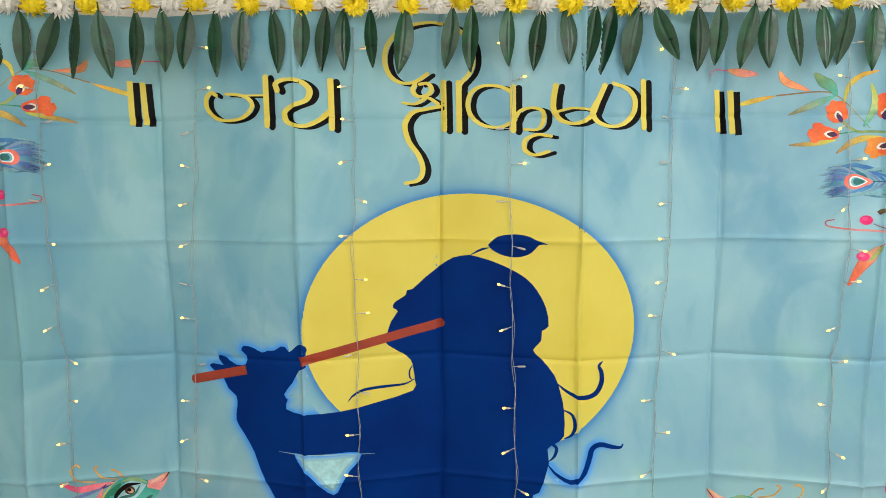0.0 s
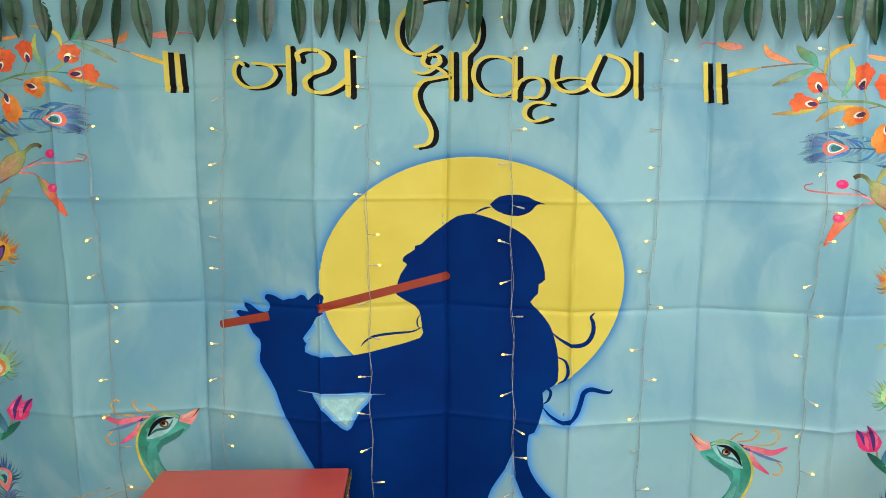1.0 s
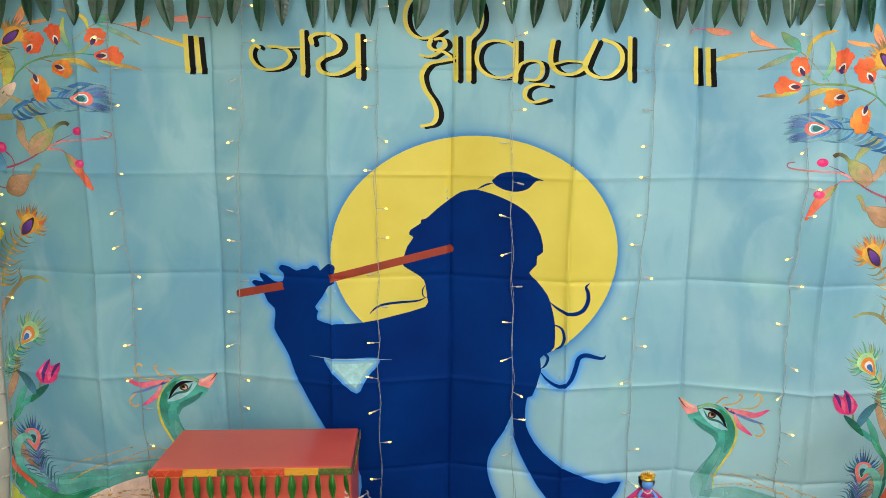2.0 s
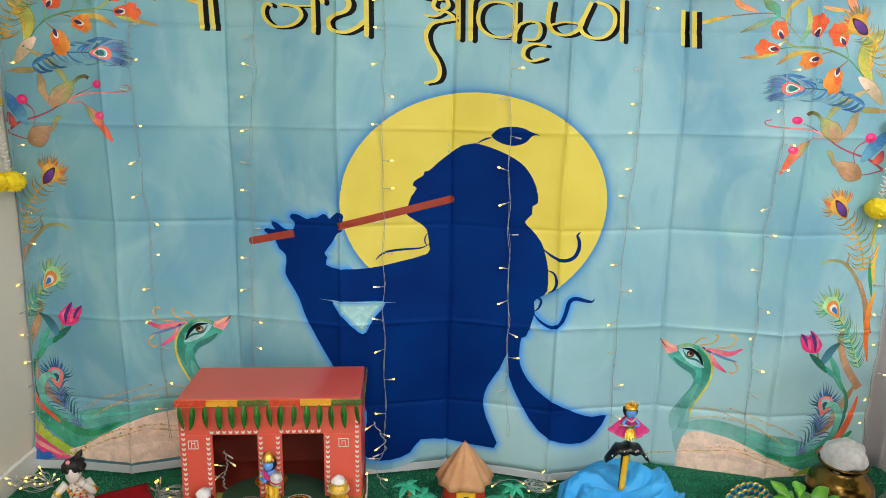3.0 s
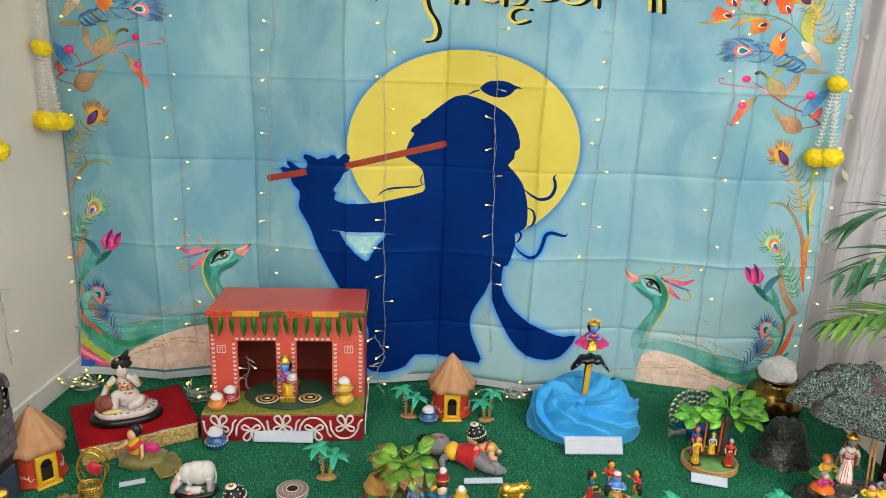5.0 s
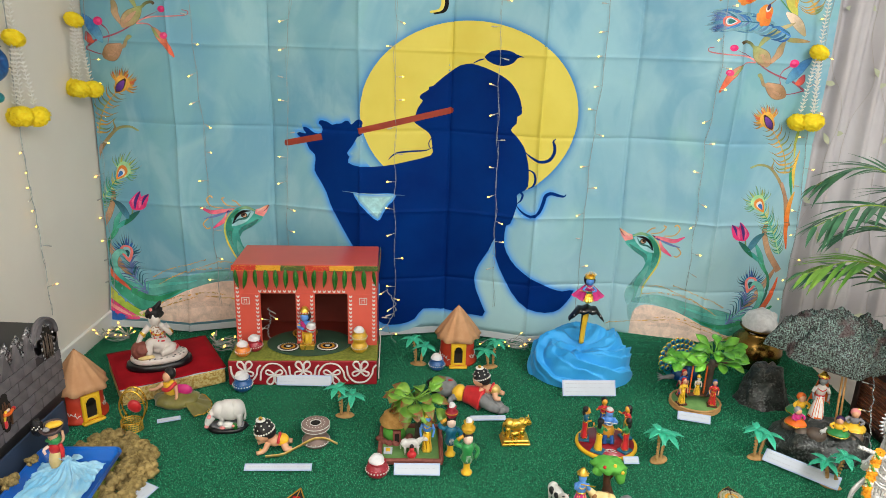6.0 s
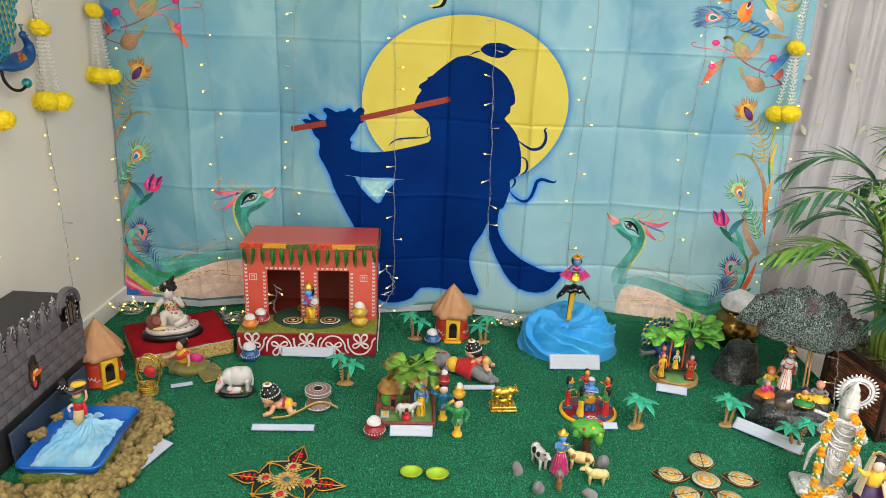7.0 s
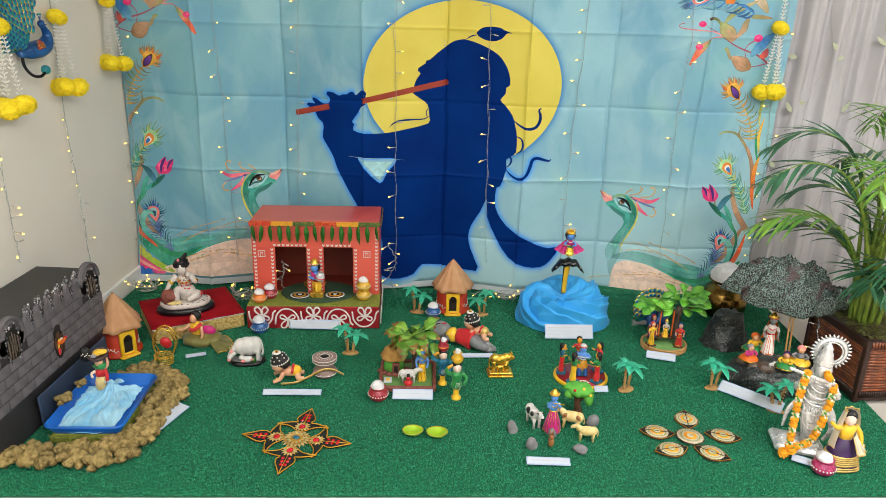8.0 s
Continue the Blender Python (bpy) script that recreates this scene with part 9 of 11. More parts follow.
for sg in (-1, 1):
    b.tube("gold", [(0.040, sg * 0.008, 0.078), (0.036, sg * 0.020, 0.080)], (0.004, 0.002), seg=6)
    b.tube("gold", [(0.041, sg * 0.005, 0.080), (0.043, sg * 0.010, 0.094)], (0.003, 0.001), seg=6)
    for x in (-0.026, 0.022):
        b.tube("gold", [(x, sg * 0.010 + 0.004, 0.056), (x + 0.002, sg * 0.011 + 0.004, 0.036), (x, sg * 0.011 + 0.004, 0.018)], (0.010, 0.006, 0.006), seg=8, n=6)
b.tube("gold", [(-0.038, 0.004, 0.070), (-0.043, 0.002, 0.048), (-0.040, 0.0, 0.030)], (0.004, 0.0025, 0.004), seg=6, n=8)
b.ball("gold", (0.0, -0.014, 0.036), (0.018, 0.009, 0.010), lump=0.2, freq=90)
b.ball("gold", (0.018, -0.016, 0.044), (0.008, 0.007, 0.008))
for x in (-0.010, 0.010):
    b.tube("gold", [(x, -0.015, 0.034), (x, -0.015, 0.018)], 0.004, seg=6)
b.thing("golden_cow_figurine", "shiny golden cow figurine on a gold plinth", "figurine", pose(0.247, -0.788, 0, 0, 0, 6))

# lying grey doll with a small doll on top
b = Build()
b.ball("skin_grey", (-0.092, 0.030, 0.040), (0.046, 0.040, 0.038), seg=20, rings=14)
b.ball("black_hair", (-0.128, 0.048, 0.030), (0.040, 0.030, 0.028), lump=0.4, freq=50, seg=18, rings=12)
b.ball("silk_red", (-0.074, 0.016, 0.077), (0.010, 0.006, 0.003))
for u, v in ((-0.100, 0.010), (-0.112, 0.040)):
    b.tube("black_hair", [(u - 0.010, v, 0.070), (u, v - 0.004, 0.079), (u + 0.010, v - 0.002, 0.078)], 0.0016, seg=5, n=6)
b.tube("skin_grey", [(-0.060, 0.014, 0.034), (-0.035, 0.004, 0.032)], 0.018, seg=10)
b.ball("silk_yellow", (-0.034, 0.004, 0.036), (0.030, 0.038, 0.030), lump=0.2)
b.tube("silk_red", [(-0.012, 0.0, 0.036), (0.028, -0.010, 0.036), (0.062, -0.022, 0.032)], (0.032, 0.040, 0.046), seg=18, n=10, shape=(1, 0.8))
b.tube("skin_grey", [(-0.046, -0.024, 0.034), (-0.064, -0.034, 0.022), (-0.058, -0.066, 0.012)], (0.013, 0.012, 0.011), seg=8, n=8)
b.tube("skin_grey", [(0.058, -0.034, 0.036), (0.092, -0.060, 0.030), (0.124, -0.056, 0.016)], (0.024, 0.020, 0.014), seg=10, n=8)
b.tube("skin_grey", [(0.062, -0.006, 0.036), (0.104, -0.020, 0.030), (0.140, -0.044, 0.016)], (0.024, 0.020, 0.014), seg=10, n=8)
for u, v in ((0.132, -0.056), (0.148, -0.044)):
    b.ball("skin_grey", (u, v, 0.014), (0.016, 0.012, 0.014), lump=0.4, freq=90)
b.thing("lying_doll", "grey cloth doll in red lying on its back on the turf", "figurine", pose(0.092, -0.552, 0, 0, 0, -8) @ Matrix.Diagonal((0.94, 0.94, 1, 1)))
ob = baby(pose(0.155, -0.560, 0.040, 0, 0, -20) @ Matrix.Scale(0.84, 4), "small doll with beaded black cap crawling over the grey doll", cloth="ribbon_gold")

# ---------------------------------------------------------------- blue cloth mound with hooded snake
def cloth_mound():
    b = Build()
    n, k = 200, 84

    def layer(p, edge):
        """A lapped layer: it swells slowly and drops at its hem."""
        p = p % 1
        return p ** 1.2 if p < edge else edge ** 1.2 * (0.5 + 0.5 * math.cos(math.pi * (p - edge) / (1 - edge)))
    V = []
    for j in range(k):
        t = j / (k - 1)
        th = t * math.pi * 0.5
        for i in range(n):
            a = 2 * math.pi * i / n
            r = 0.204 * math.cos(th) ** 0.66 + 0.002
            q = Vector((math.cos(a), math.sin(a), 1.4 * t))
            z = (0.168 + 0.020 * math.sin(a + 0.5)) * math.sin(th) ** 0.8
            z -= 0.055 * max(0, (t - 0.66) / 0.34) ** 1.2
            w = a / (2 * math.pi) + 0.07 * noise.noise(q * 1.5)
            fold = 1.35 * layer(5 * w + 2.2 * t + 0.2, 0.90) + 0.55 * layer(9 * w + 4.5 * t + 0.4 * noise.noise(q * 3), 0.88) + 0.25 * layer(-11 * w + 1.5 * t, 0.7)
            fold += -0.9 + 0.5 * noise.noise(q * 2.2 + Vector((5, 0, 0)))
            amp = 0.018 * min(1, 0.35 + 2.2 * t) * (1 if t < 0.9 else (1 - t) / 0.1)
            z += 0.012 * max(0, 1 - abs(t - 0.84) / 0.14) * math.cos(7 * a + 9 * t)
            V.append(((r + fold * amp) * math.cos(a), (r * 0.78 + fold * amp) * math.sin(a), max(0.003, z + fold * amp * (0.8 if t > 0.15 else 0.15))))
    F = [(j * n + i, j * n + (i + 1) % n, (j + 1) * n + (i + 1) % n, (j + 1) * n + i) for j in range(k - 1) for i in range(n)]
    F.append(tuple((k - 1) * n + i for i in range(n)))
    b.add("blue_chiffon", V, F)
    return b.thing("blue_cloth_mound", "sky blue chiffon cloth gathered into a round swirling mound", "cloth", pose(0.545, -0.275, 0))


cloth_mound()
b = Build()
b.tube("yellow_enamel", [(0, 0, 0), (0.002, -0.004, 0.07), (0.006, -0.006, 0.135)], (0.012, 0.013, 0.016), seg=12, n=12, shape=(1, 0.7))
b.tube("black_lacquer", [(0, 0.006, 0), (0.002, 0.002, 0.07), (0.006, 0.0, 0.14)], (0.014, 0.016, 0.022), seg=12, n=12, shape=(1, 0.6))
n = 17
V = []
for j, (dy, q) in enumerate(((-0.030, 0.0), (-0.022, 0.010), (0.0, 0.016), (0.022, 0.008), (0.026, -0.006))):
    for i in range(n):
        u = i / (n - 1) * 2 - 1
        V.append((0.008 + 0.068 * u, dy * (1.1 - 0.7 * u * u) - 0.006, 0.148 + q * (1 - u * u) - 0.045 * abs(u) ** 3.2 + 0.004 * math.cos(4 * math.pi * u)))
F = [(j * n + i, j * n + i + 1, (j + 1) * n + i + 1, (j + 1) * n + i) for j in range(4) for i in range(n - 1)]
k = len(V)
V += [(x, y, z - 0.010) for x, y, z in V]
F += [tuple(q + k for q in f)[::-1] for f in F]
rim = [i for i in range(n)] + [j * n + n - 1 for j in range(1, 5)] + [4 * n + i for i in range(n - 2, -1, -1)] + [j * n for j in range(3, 0, -1)]
F += [(rim[i], rim[i] + k, rim[(i + 1) % len(rim)] + k, rim[(i + 1) % len(rim)]) for i in range(len(rim))]
b.add("black_lacquer", V, F)
for i in range(7):
    u = -0.75 + 0.25 * i
    b.ball("pearl", (0.008 + 0.068 * u, -0.034 + 0.012 * u * u, 0.146 - 0.045 * abs(u) ** 3.2), 0.003, seg=6, rings=4)
b.thing("snake_figurine", "black hooded snake figurine with yellow belly rising from the cloth", "figurine", pose(0.54, -0.285, 0.135))
b = Build()
b.lathe("silk_green", (0, 0, 0), [(0.006, 0), (0.017, 0.010), (0.019, 0.022), (0.012, 0.036), (0.010, 0.045)], seg=18, wob=0.06)
for i in range(7):
    a = -math.pi / 2 + (i - 3) * 0.28
    b.leaf("gold", 0.034, 0.008, aim((0.012 * math.cos(a), 0.012 * math.sin(a), 0.040), (0.35 * math.cos(a), 0.35 * math.sin(a), -1), (math.cos(a), math.sin(a), 0.3)), n=5, bend=-0.1)
b.lathe("silk_magenta", (0, 0, 0.042), [(0.011, 0), (0.015, 0.016), (0.007, 0.026)], seg=14, flat=(1, 0.8))
for s in (-1, 1):
    V, n = [], 9
    for j in range(6):
        t = j / 5
        for i in range(n):
            u = i / (n - 1)
            V.append((s * (0.006 + 0.006 * u + t * (0.012 + 0.034 * u)), -0.010 + 0.020 * u - 0.006 * t + 0.0035 * math.sin(14 * u) * t, 0.066 - t * (0.056 - 0.016 * u)))
    k0 = len(V)
    V += [(x, y + 0.0014, z) for x, y, z in V]
    F = [(j * n + i, j * n + i + 1, (j + 1) * n + i + 1, (j + 1) * n + i) for j in range(5) for i in range(n - 1)]
    rim = list(range(n)) + [j * n + n - 1 for j in range(1, 6)] + [5 * n + i for i in range(n - 2, -1, -1)] + [j * n for j in range(4, 0, -1)]
    b.add("silk_magenta", V, F + [tuple(q + k0 for q in f)[::-1] for f in F] + [(rim[i], rim[(i + 1) % len(rim)], rim[(i + 1) % len(rim)] + k0, rim[i] + k0) for i in range(len(rim))])
    b.tube("skin_blue", [(s * 0.012, -0.004, 0.062), (s * 0.022, -0.014, 0.052), (s * 0.008, -0.020, 0.050)], (0.004, 0.0035, 0.003), seg=8, n=8)
b.tube("gold", [(-0.034, -0.020, 0.053), (0.004, -0.021, 0.050)], 0.0016, seg=6)
for i in range(11):
    a = math.pi * (i - 5) / 12 - math.pi / 2
    b.ball("pearl", (0.012 * math.cos(a), 0.010 * math.sin(a) - 0.003, 0.060 + 0.006 * abs(i - 5) / 5), 0.0018, seg=5, rings=4)
b.ball("black_hair", (0, 0.004, 0.085), (0.020, 0.015, 0.020), seg=16, rings=10, lump=0.2, freq=120)
b.ball("skin_blue", (0, -0.004, 0.083), (0.0145, 0.0145, 0.016), seg=16, rings=12)
b.lathe("gold", (0, 0, 0.093), [(0.0175, 0), (0.018, 0.004), (0.016, 0.008)], seg=18)
for i in range(9):
    a = (i - 4) * 0.28
    b.tube("gold", [(0.010 * math.sin(a), -0.008, 0.100), (0.022 * math.sin(a), -0.006, 0.100 + 0.018 * math.cos(a))], (0.0022, 0.0012), seg=5)
    b.ball("pearl", (0.022 * math.sin(a), -0.006, 0.100 + 0.018 * math.cos(a)), 0.0018, seg=5, rings=4)
b.thing("dancing_doll", "blue-faced doll in flared magenta cape and gold crown on the snake", "figurine", pose(0.548, -0.290, 0.306) @ Matrix.Scale(1.12, 4))

# ---------------------------------------------------------------- dance circle
th = empty("round_plinth", "maroon and yellow round board carrying the ring of dancers", "plinth", pose(0.552, -0.79, 0))
b = Build()
b.lathe("yellow_enamel", (0, 0, 0), [(0.100, 0), (0.102, 0.003), (0.102, 0.010), (0.10, 0.012)], seg=44, flat=(1, 0.95))
b.part("edge", th, "yellow edge")
b = Build()
b.lathe("maroon", (0, 0, 0.0115), [(0.092, 0), (0.092, 0.0025)], seg=44, flat=(1, 0.95))
tp = b.part("top", th, "maroon lacquered top")
b = Build()
for k in range(5):
    b.tube("white_paint", [(0.012 * k - 0.035 + 0.010 * math.cos(q), -0.055 + 0.008 * math.sin(q + k), 0.0152) for q in np.linspace(0, 5.5, 14)], 0.0011, seg=4)
b.part("scrollwork", tp, "white painted scroll")
tones = (("silk_teal", "silk_red"), ("silk_red", "silk_green"), ("silk_green", "silk_yellow"), ("silk_green", "silk_red"), ("silk_red", "silk_blue"))
for k, (a, (t1, t2)) in enumerate(zip((172, 22, 238, 312, 92), tones)):
    r = 0.074
    a = math.radians(a)
    standing(pose(0.552 + r * math.cos(a), -0.79 + r * 0.95 * math.sin(a), 0.014, 0, 0, math.degrees(a) - 90), "dancer_figurine", "painted wooden dancer in bright skirt holding sticks, in a ring", 0.132, "skin_yellow", "black_hair", t1, t2, "gold", arms="out", plinth="silk_teal", hem="gold", wide=0.66, group="ring of dancers")
b = Build()
b.box("silk_teal", (0, -0.008, 0.012), (0.050, 0.040, 0.024), bevel=0.004)
b.lathe("skin_yellow", (0, 0, 0.024), [(0.026, 0), (0.028, 0.016), (0.022, 0.036), (0.015, 0.046)], seg=20, wob=0.04, flat=(1, 0.9))
b.tube("silk_blue", [(-0.012, -0.022, 0.036), (-0.014, -0.030, 0.014), (-0.014, -0.036, 0.006)], (0.008, 0.007, 0.008), seg=8, n=6)
b.tube("silk_blue", [(0.012, -0.022, 0.036), (0.014, -0.030, 0.014), (0.014, -0.036, 0.006)], (0.008, 0.007, 0.008), seg=8, n=6)
b.lathe("skin_blue", (0, 0, 0.066), [(0.014, 0), (0.020, 0.022), (0.019, 0.034), (0.008, 0.044)], seg=16, flat=(1, 0.8))
for sg in (-1, 1):
    b.tube("skin_blue", [(sg * 0.019, 0, 0.098), (sg * 0.030, -0.010, 0.084), (sg * 0.010, -0.024, 0.092)], (0.0065, 0.006, 0.005), seg=8, n=8)
b.tube("white_paint", [(-0.018, -0.018, 0.086), (0.0, -0.023, 0.078), (0.018, -0.018, 0.086)], 0.0024, seg=5, n=8)
b.tube("white_paint", [(-0.030, -0.026, 0.096), (0.026, -0.026, 0.090)], 0.0022, seg=5)
b.ball("black_hair", (0, 0.005, 0.122), (0.016, 0.014, 0.017))
b.ball("skin_blue", (0, -0.003, 0.122), (0.0145, 0.015, 0.017), seg=14, rings=10)
b.lathe("silk_red", (0, 0, 0.130), [(0.0165, 0), (0.0165, 0.005)], seg=16)
b.lathe("white_paint", (0, 0, 0.135), [(0.015, 0), (0.010, 0.007)], seg=16)
b.thing("centre_figurine", "blue painted figurine with a flute in the middle of the dancers", "figurine", pose(0.554, -0.782, 0.014) @ Matrix.Scale(0.86, 4))

# ---------------------------------------------------------------- herd scene
th = empty("felt_tree", "small model tree with brown trunk and flat green crown", "model tree", pose(0.502, -1.051, 0))
b = Build()
b.tube("bark_brown", [(0.004, 0, 0), (0.0, 0, 0.03), (-0.004, 0, 0.062), (0.002, 0, 0.09)], (0.020, 0.012, 0.010, 0.014), seg=12, n=12)
b.tube("bark_brown", [(0, 0, 0.055), (-0.018, 0, 0.085)], (0.007, 0.004), seg=8)
b.tube("bark_brown", [(0, 0, 0.055), (0.022, 0, 0.08)], (0.007, 0.004), seg=8)
b.part("trunk", th, "brown trunk")
b = Build()
b.ball("leaf_felt", (0, 0, 0.102), (0.048, 0.036, 0.022), seg=26, rings=12, lump=0.35, freq=60)
b.ball("leaf_felt", (0.032, -0.012, 0.078), (0.018, 0.016, 0.028), lump=0.3, freq=60)
b.ball("leaf_felt", (-0.034, -0.008, 0.088), (0.016, 0.016, 0.018), lump=0.3, freq=60)
cr = b.part("crown", th, "green felt crown")
for k, (x, z, mt) in enumerate(((-0.02, 0.112, "ruby"), (0.01, 0.118, "silk_yellow"), (0.024, 0.106, "ruby"), (-0.004, 0.100, "silk_yellow"), (0.034, 0.095, "silk_yellow"))):
    b = Build()
    b.ball(mt, (x, -0.026, z), 0.0055, seg=8, rings=6)
    b.part("fruit", cr)
cow(pose(0.345, -1.116, 0, 0, 0, -68), "black_and_white_cow_figurine", "black and white toy cow standing on the turf", 0.105, "cow_white", "cow_black", "toy herd")
cow(pose(0.472, -1.126, 0, 0, 0, 162), "brown_calf_figurine", "cream and brown toy calf beside the small tree", 0.10, "sheep_cream", "cow_brown", "toy herd")
cow(pose(0.512, -1.196, 0, 0, 0, 176), "sheep_figurine", "cream toy sheep on the turf", 0.085, "sheep_cream", "", "toy herd")
standing(pose(0.405, -1.146, 0), "herd_doll", "blue-skinned doll in magenta with gold crown among toy cattle", 0.155, "skin_blue", "black_hair", "skin_blue", "silk_magenta", "gold", crown="gold", arms="flute", flute=True, wide=1.15)
b = Build()
b.ball("cow_brown", (0, 0, 0.016), (0.010, 0.012, 0.018))
b.ball("cow_brown", (0, -0.006, 0.036), (0.008, 0.009, 0.009))
for s in (-1, 1):
    b.tube("cow_brown", [(s * 0.003, 0, 0.042), (s * 0.006, 0.003, 0.060)], (0.003, 0.001), seg=6)
b.thing("rabbit_figurine", "small brown toy rabbit sitting on the turf", "figurine", pose(0.392, -1.236, 0))
for k, (x, y, s, h) in enumerate(((0.272, -1.155, 0.020, 1.5), (0.330, -1.238, 0.024, 1.1), (0.403, -1.170, 0.022, 1.0), (0.483, -1.245, 0.030, 0.6), (0.545, -1.092, 0.026, 1.0))):
    b = Build()
    b.ball("stone_grey", (0, 0, s * h * 0.6), (s, s * 0.75, s * h), seg=12, rings=8, lump=0.5, freq=40)
    b.thing("stone", "small grey pebble stone on the turf", "stone", pose(x, y - 0.011, 0.0, 0, 0, 40 * k) @ Matrix.Scale(0.88, 4), "grey stones")

# ---------------------------------------------------------------- rangolis and bowls
def petal_board(m, label, L, W):
    """A pointed oval beaded board."""
    th = empty("rangoli_petal", label, "rangoli", m, group="pointed rangoli boards")
    out = []
    for i in range(36):
        u, s = (-1 + i / 9, -1) if i < 18 else (1 - (i - 18) / 9, 1)
        out.append((L / 2 * u, s * W / 2 * (1 - abs(u) ** 1.75)))
    b = Build()
    n = len(out)
    for mt, s, z0, z1 in (("bark_brown", 1.0, 0.001, 0.0050), ("gold_thread", 0.985, 0.0050, 0.0056), ("black_felt", 0.94, 0.0056, 0.0062)):
        V = [(x * s, y * s, z0) for x, y in out] + [(x * s, y * s, z1) for x, y in out]
        b.add(mt, V, [(i, (i + 1) % n, n + (i + 1) % n, n + i) for i in range(n)] + [tuple(range(n))[::-1], tuple(range(n, 2 * n))], smooth=False)
    b.part("board", th, "black board edged in gold")
    b = Build()
    for mt, r, h in (("bead_beige", 0.86, 0.0068), ("bead_green", 0.68, 0.0072), ("bead_beige", 0.60, 0.0076), ("marigold", 0.46, 0.0080), ("bead_green", 0.28, 0.0084), ("bead_beige", 0.20, 0.0088)):
        b.lathe(mt, (0, 0, h - 0.001), [(W / 2 * r, 0), (W / 2 * r, 0.0014)], seg=24, flat=(1.05, 1))
        for i in range(26):
            a = 2 * math.pi * i / 26
            b.ball(mt, (W / 2 * r * 1.05 * math.cos(a), W / 2 * r * math.sin(a), h), 0.0022, seg=5, rings=4)
    b.part("beadwork", th, "rings of white, green and orange beads")
    b = Build()
    b.box("bark_brown", (0, 0, 0.0095), (L * 0.94, 0.0026, 0.0014))
    b.part("midline", th)


for k, (x, y, a) in enumerate(((0.878, -1.055, 82), (0.757, -1.138, 172), (0.972, -1.143, -14), (0.780, -1.232, 195), (0.905, -1.242, -32))):
    petal_board(pose(x - 0.004, y - 0.002, 0.002, 0, 0, a), "pointed beaded rangoli board in black, gold and white on turf", 0.118, 0.080)
b = Build()
for mt, r, h in (("bark_brown", 0.044, 0.0052), ("bead_beige", 0.041, 0.0064), ("bead_green", 0.030, 0.0070), ("bead_beige", 0.026, 0.0076), ("marigold", 0.019, 0.0082), ("bead_beige", 0.009, 0.0090)):
    b.lathe(mt, (0, 0, 0.004), [(r, 0), (r, h - 0.004)], seg=30)
    for i in range(28):
        a = 2 * math.pi * i / 28
        b.ball(mt, (r * math.cos(a), r * math.sin(a), h), 0.0022, seg=5, rings=4)
b.thing("rangoli_disc", "round beaded rangoli disc in gold, white and orange", "rangoli", pose(0.857, -1.158, 0.002))


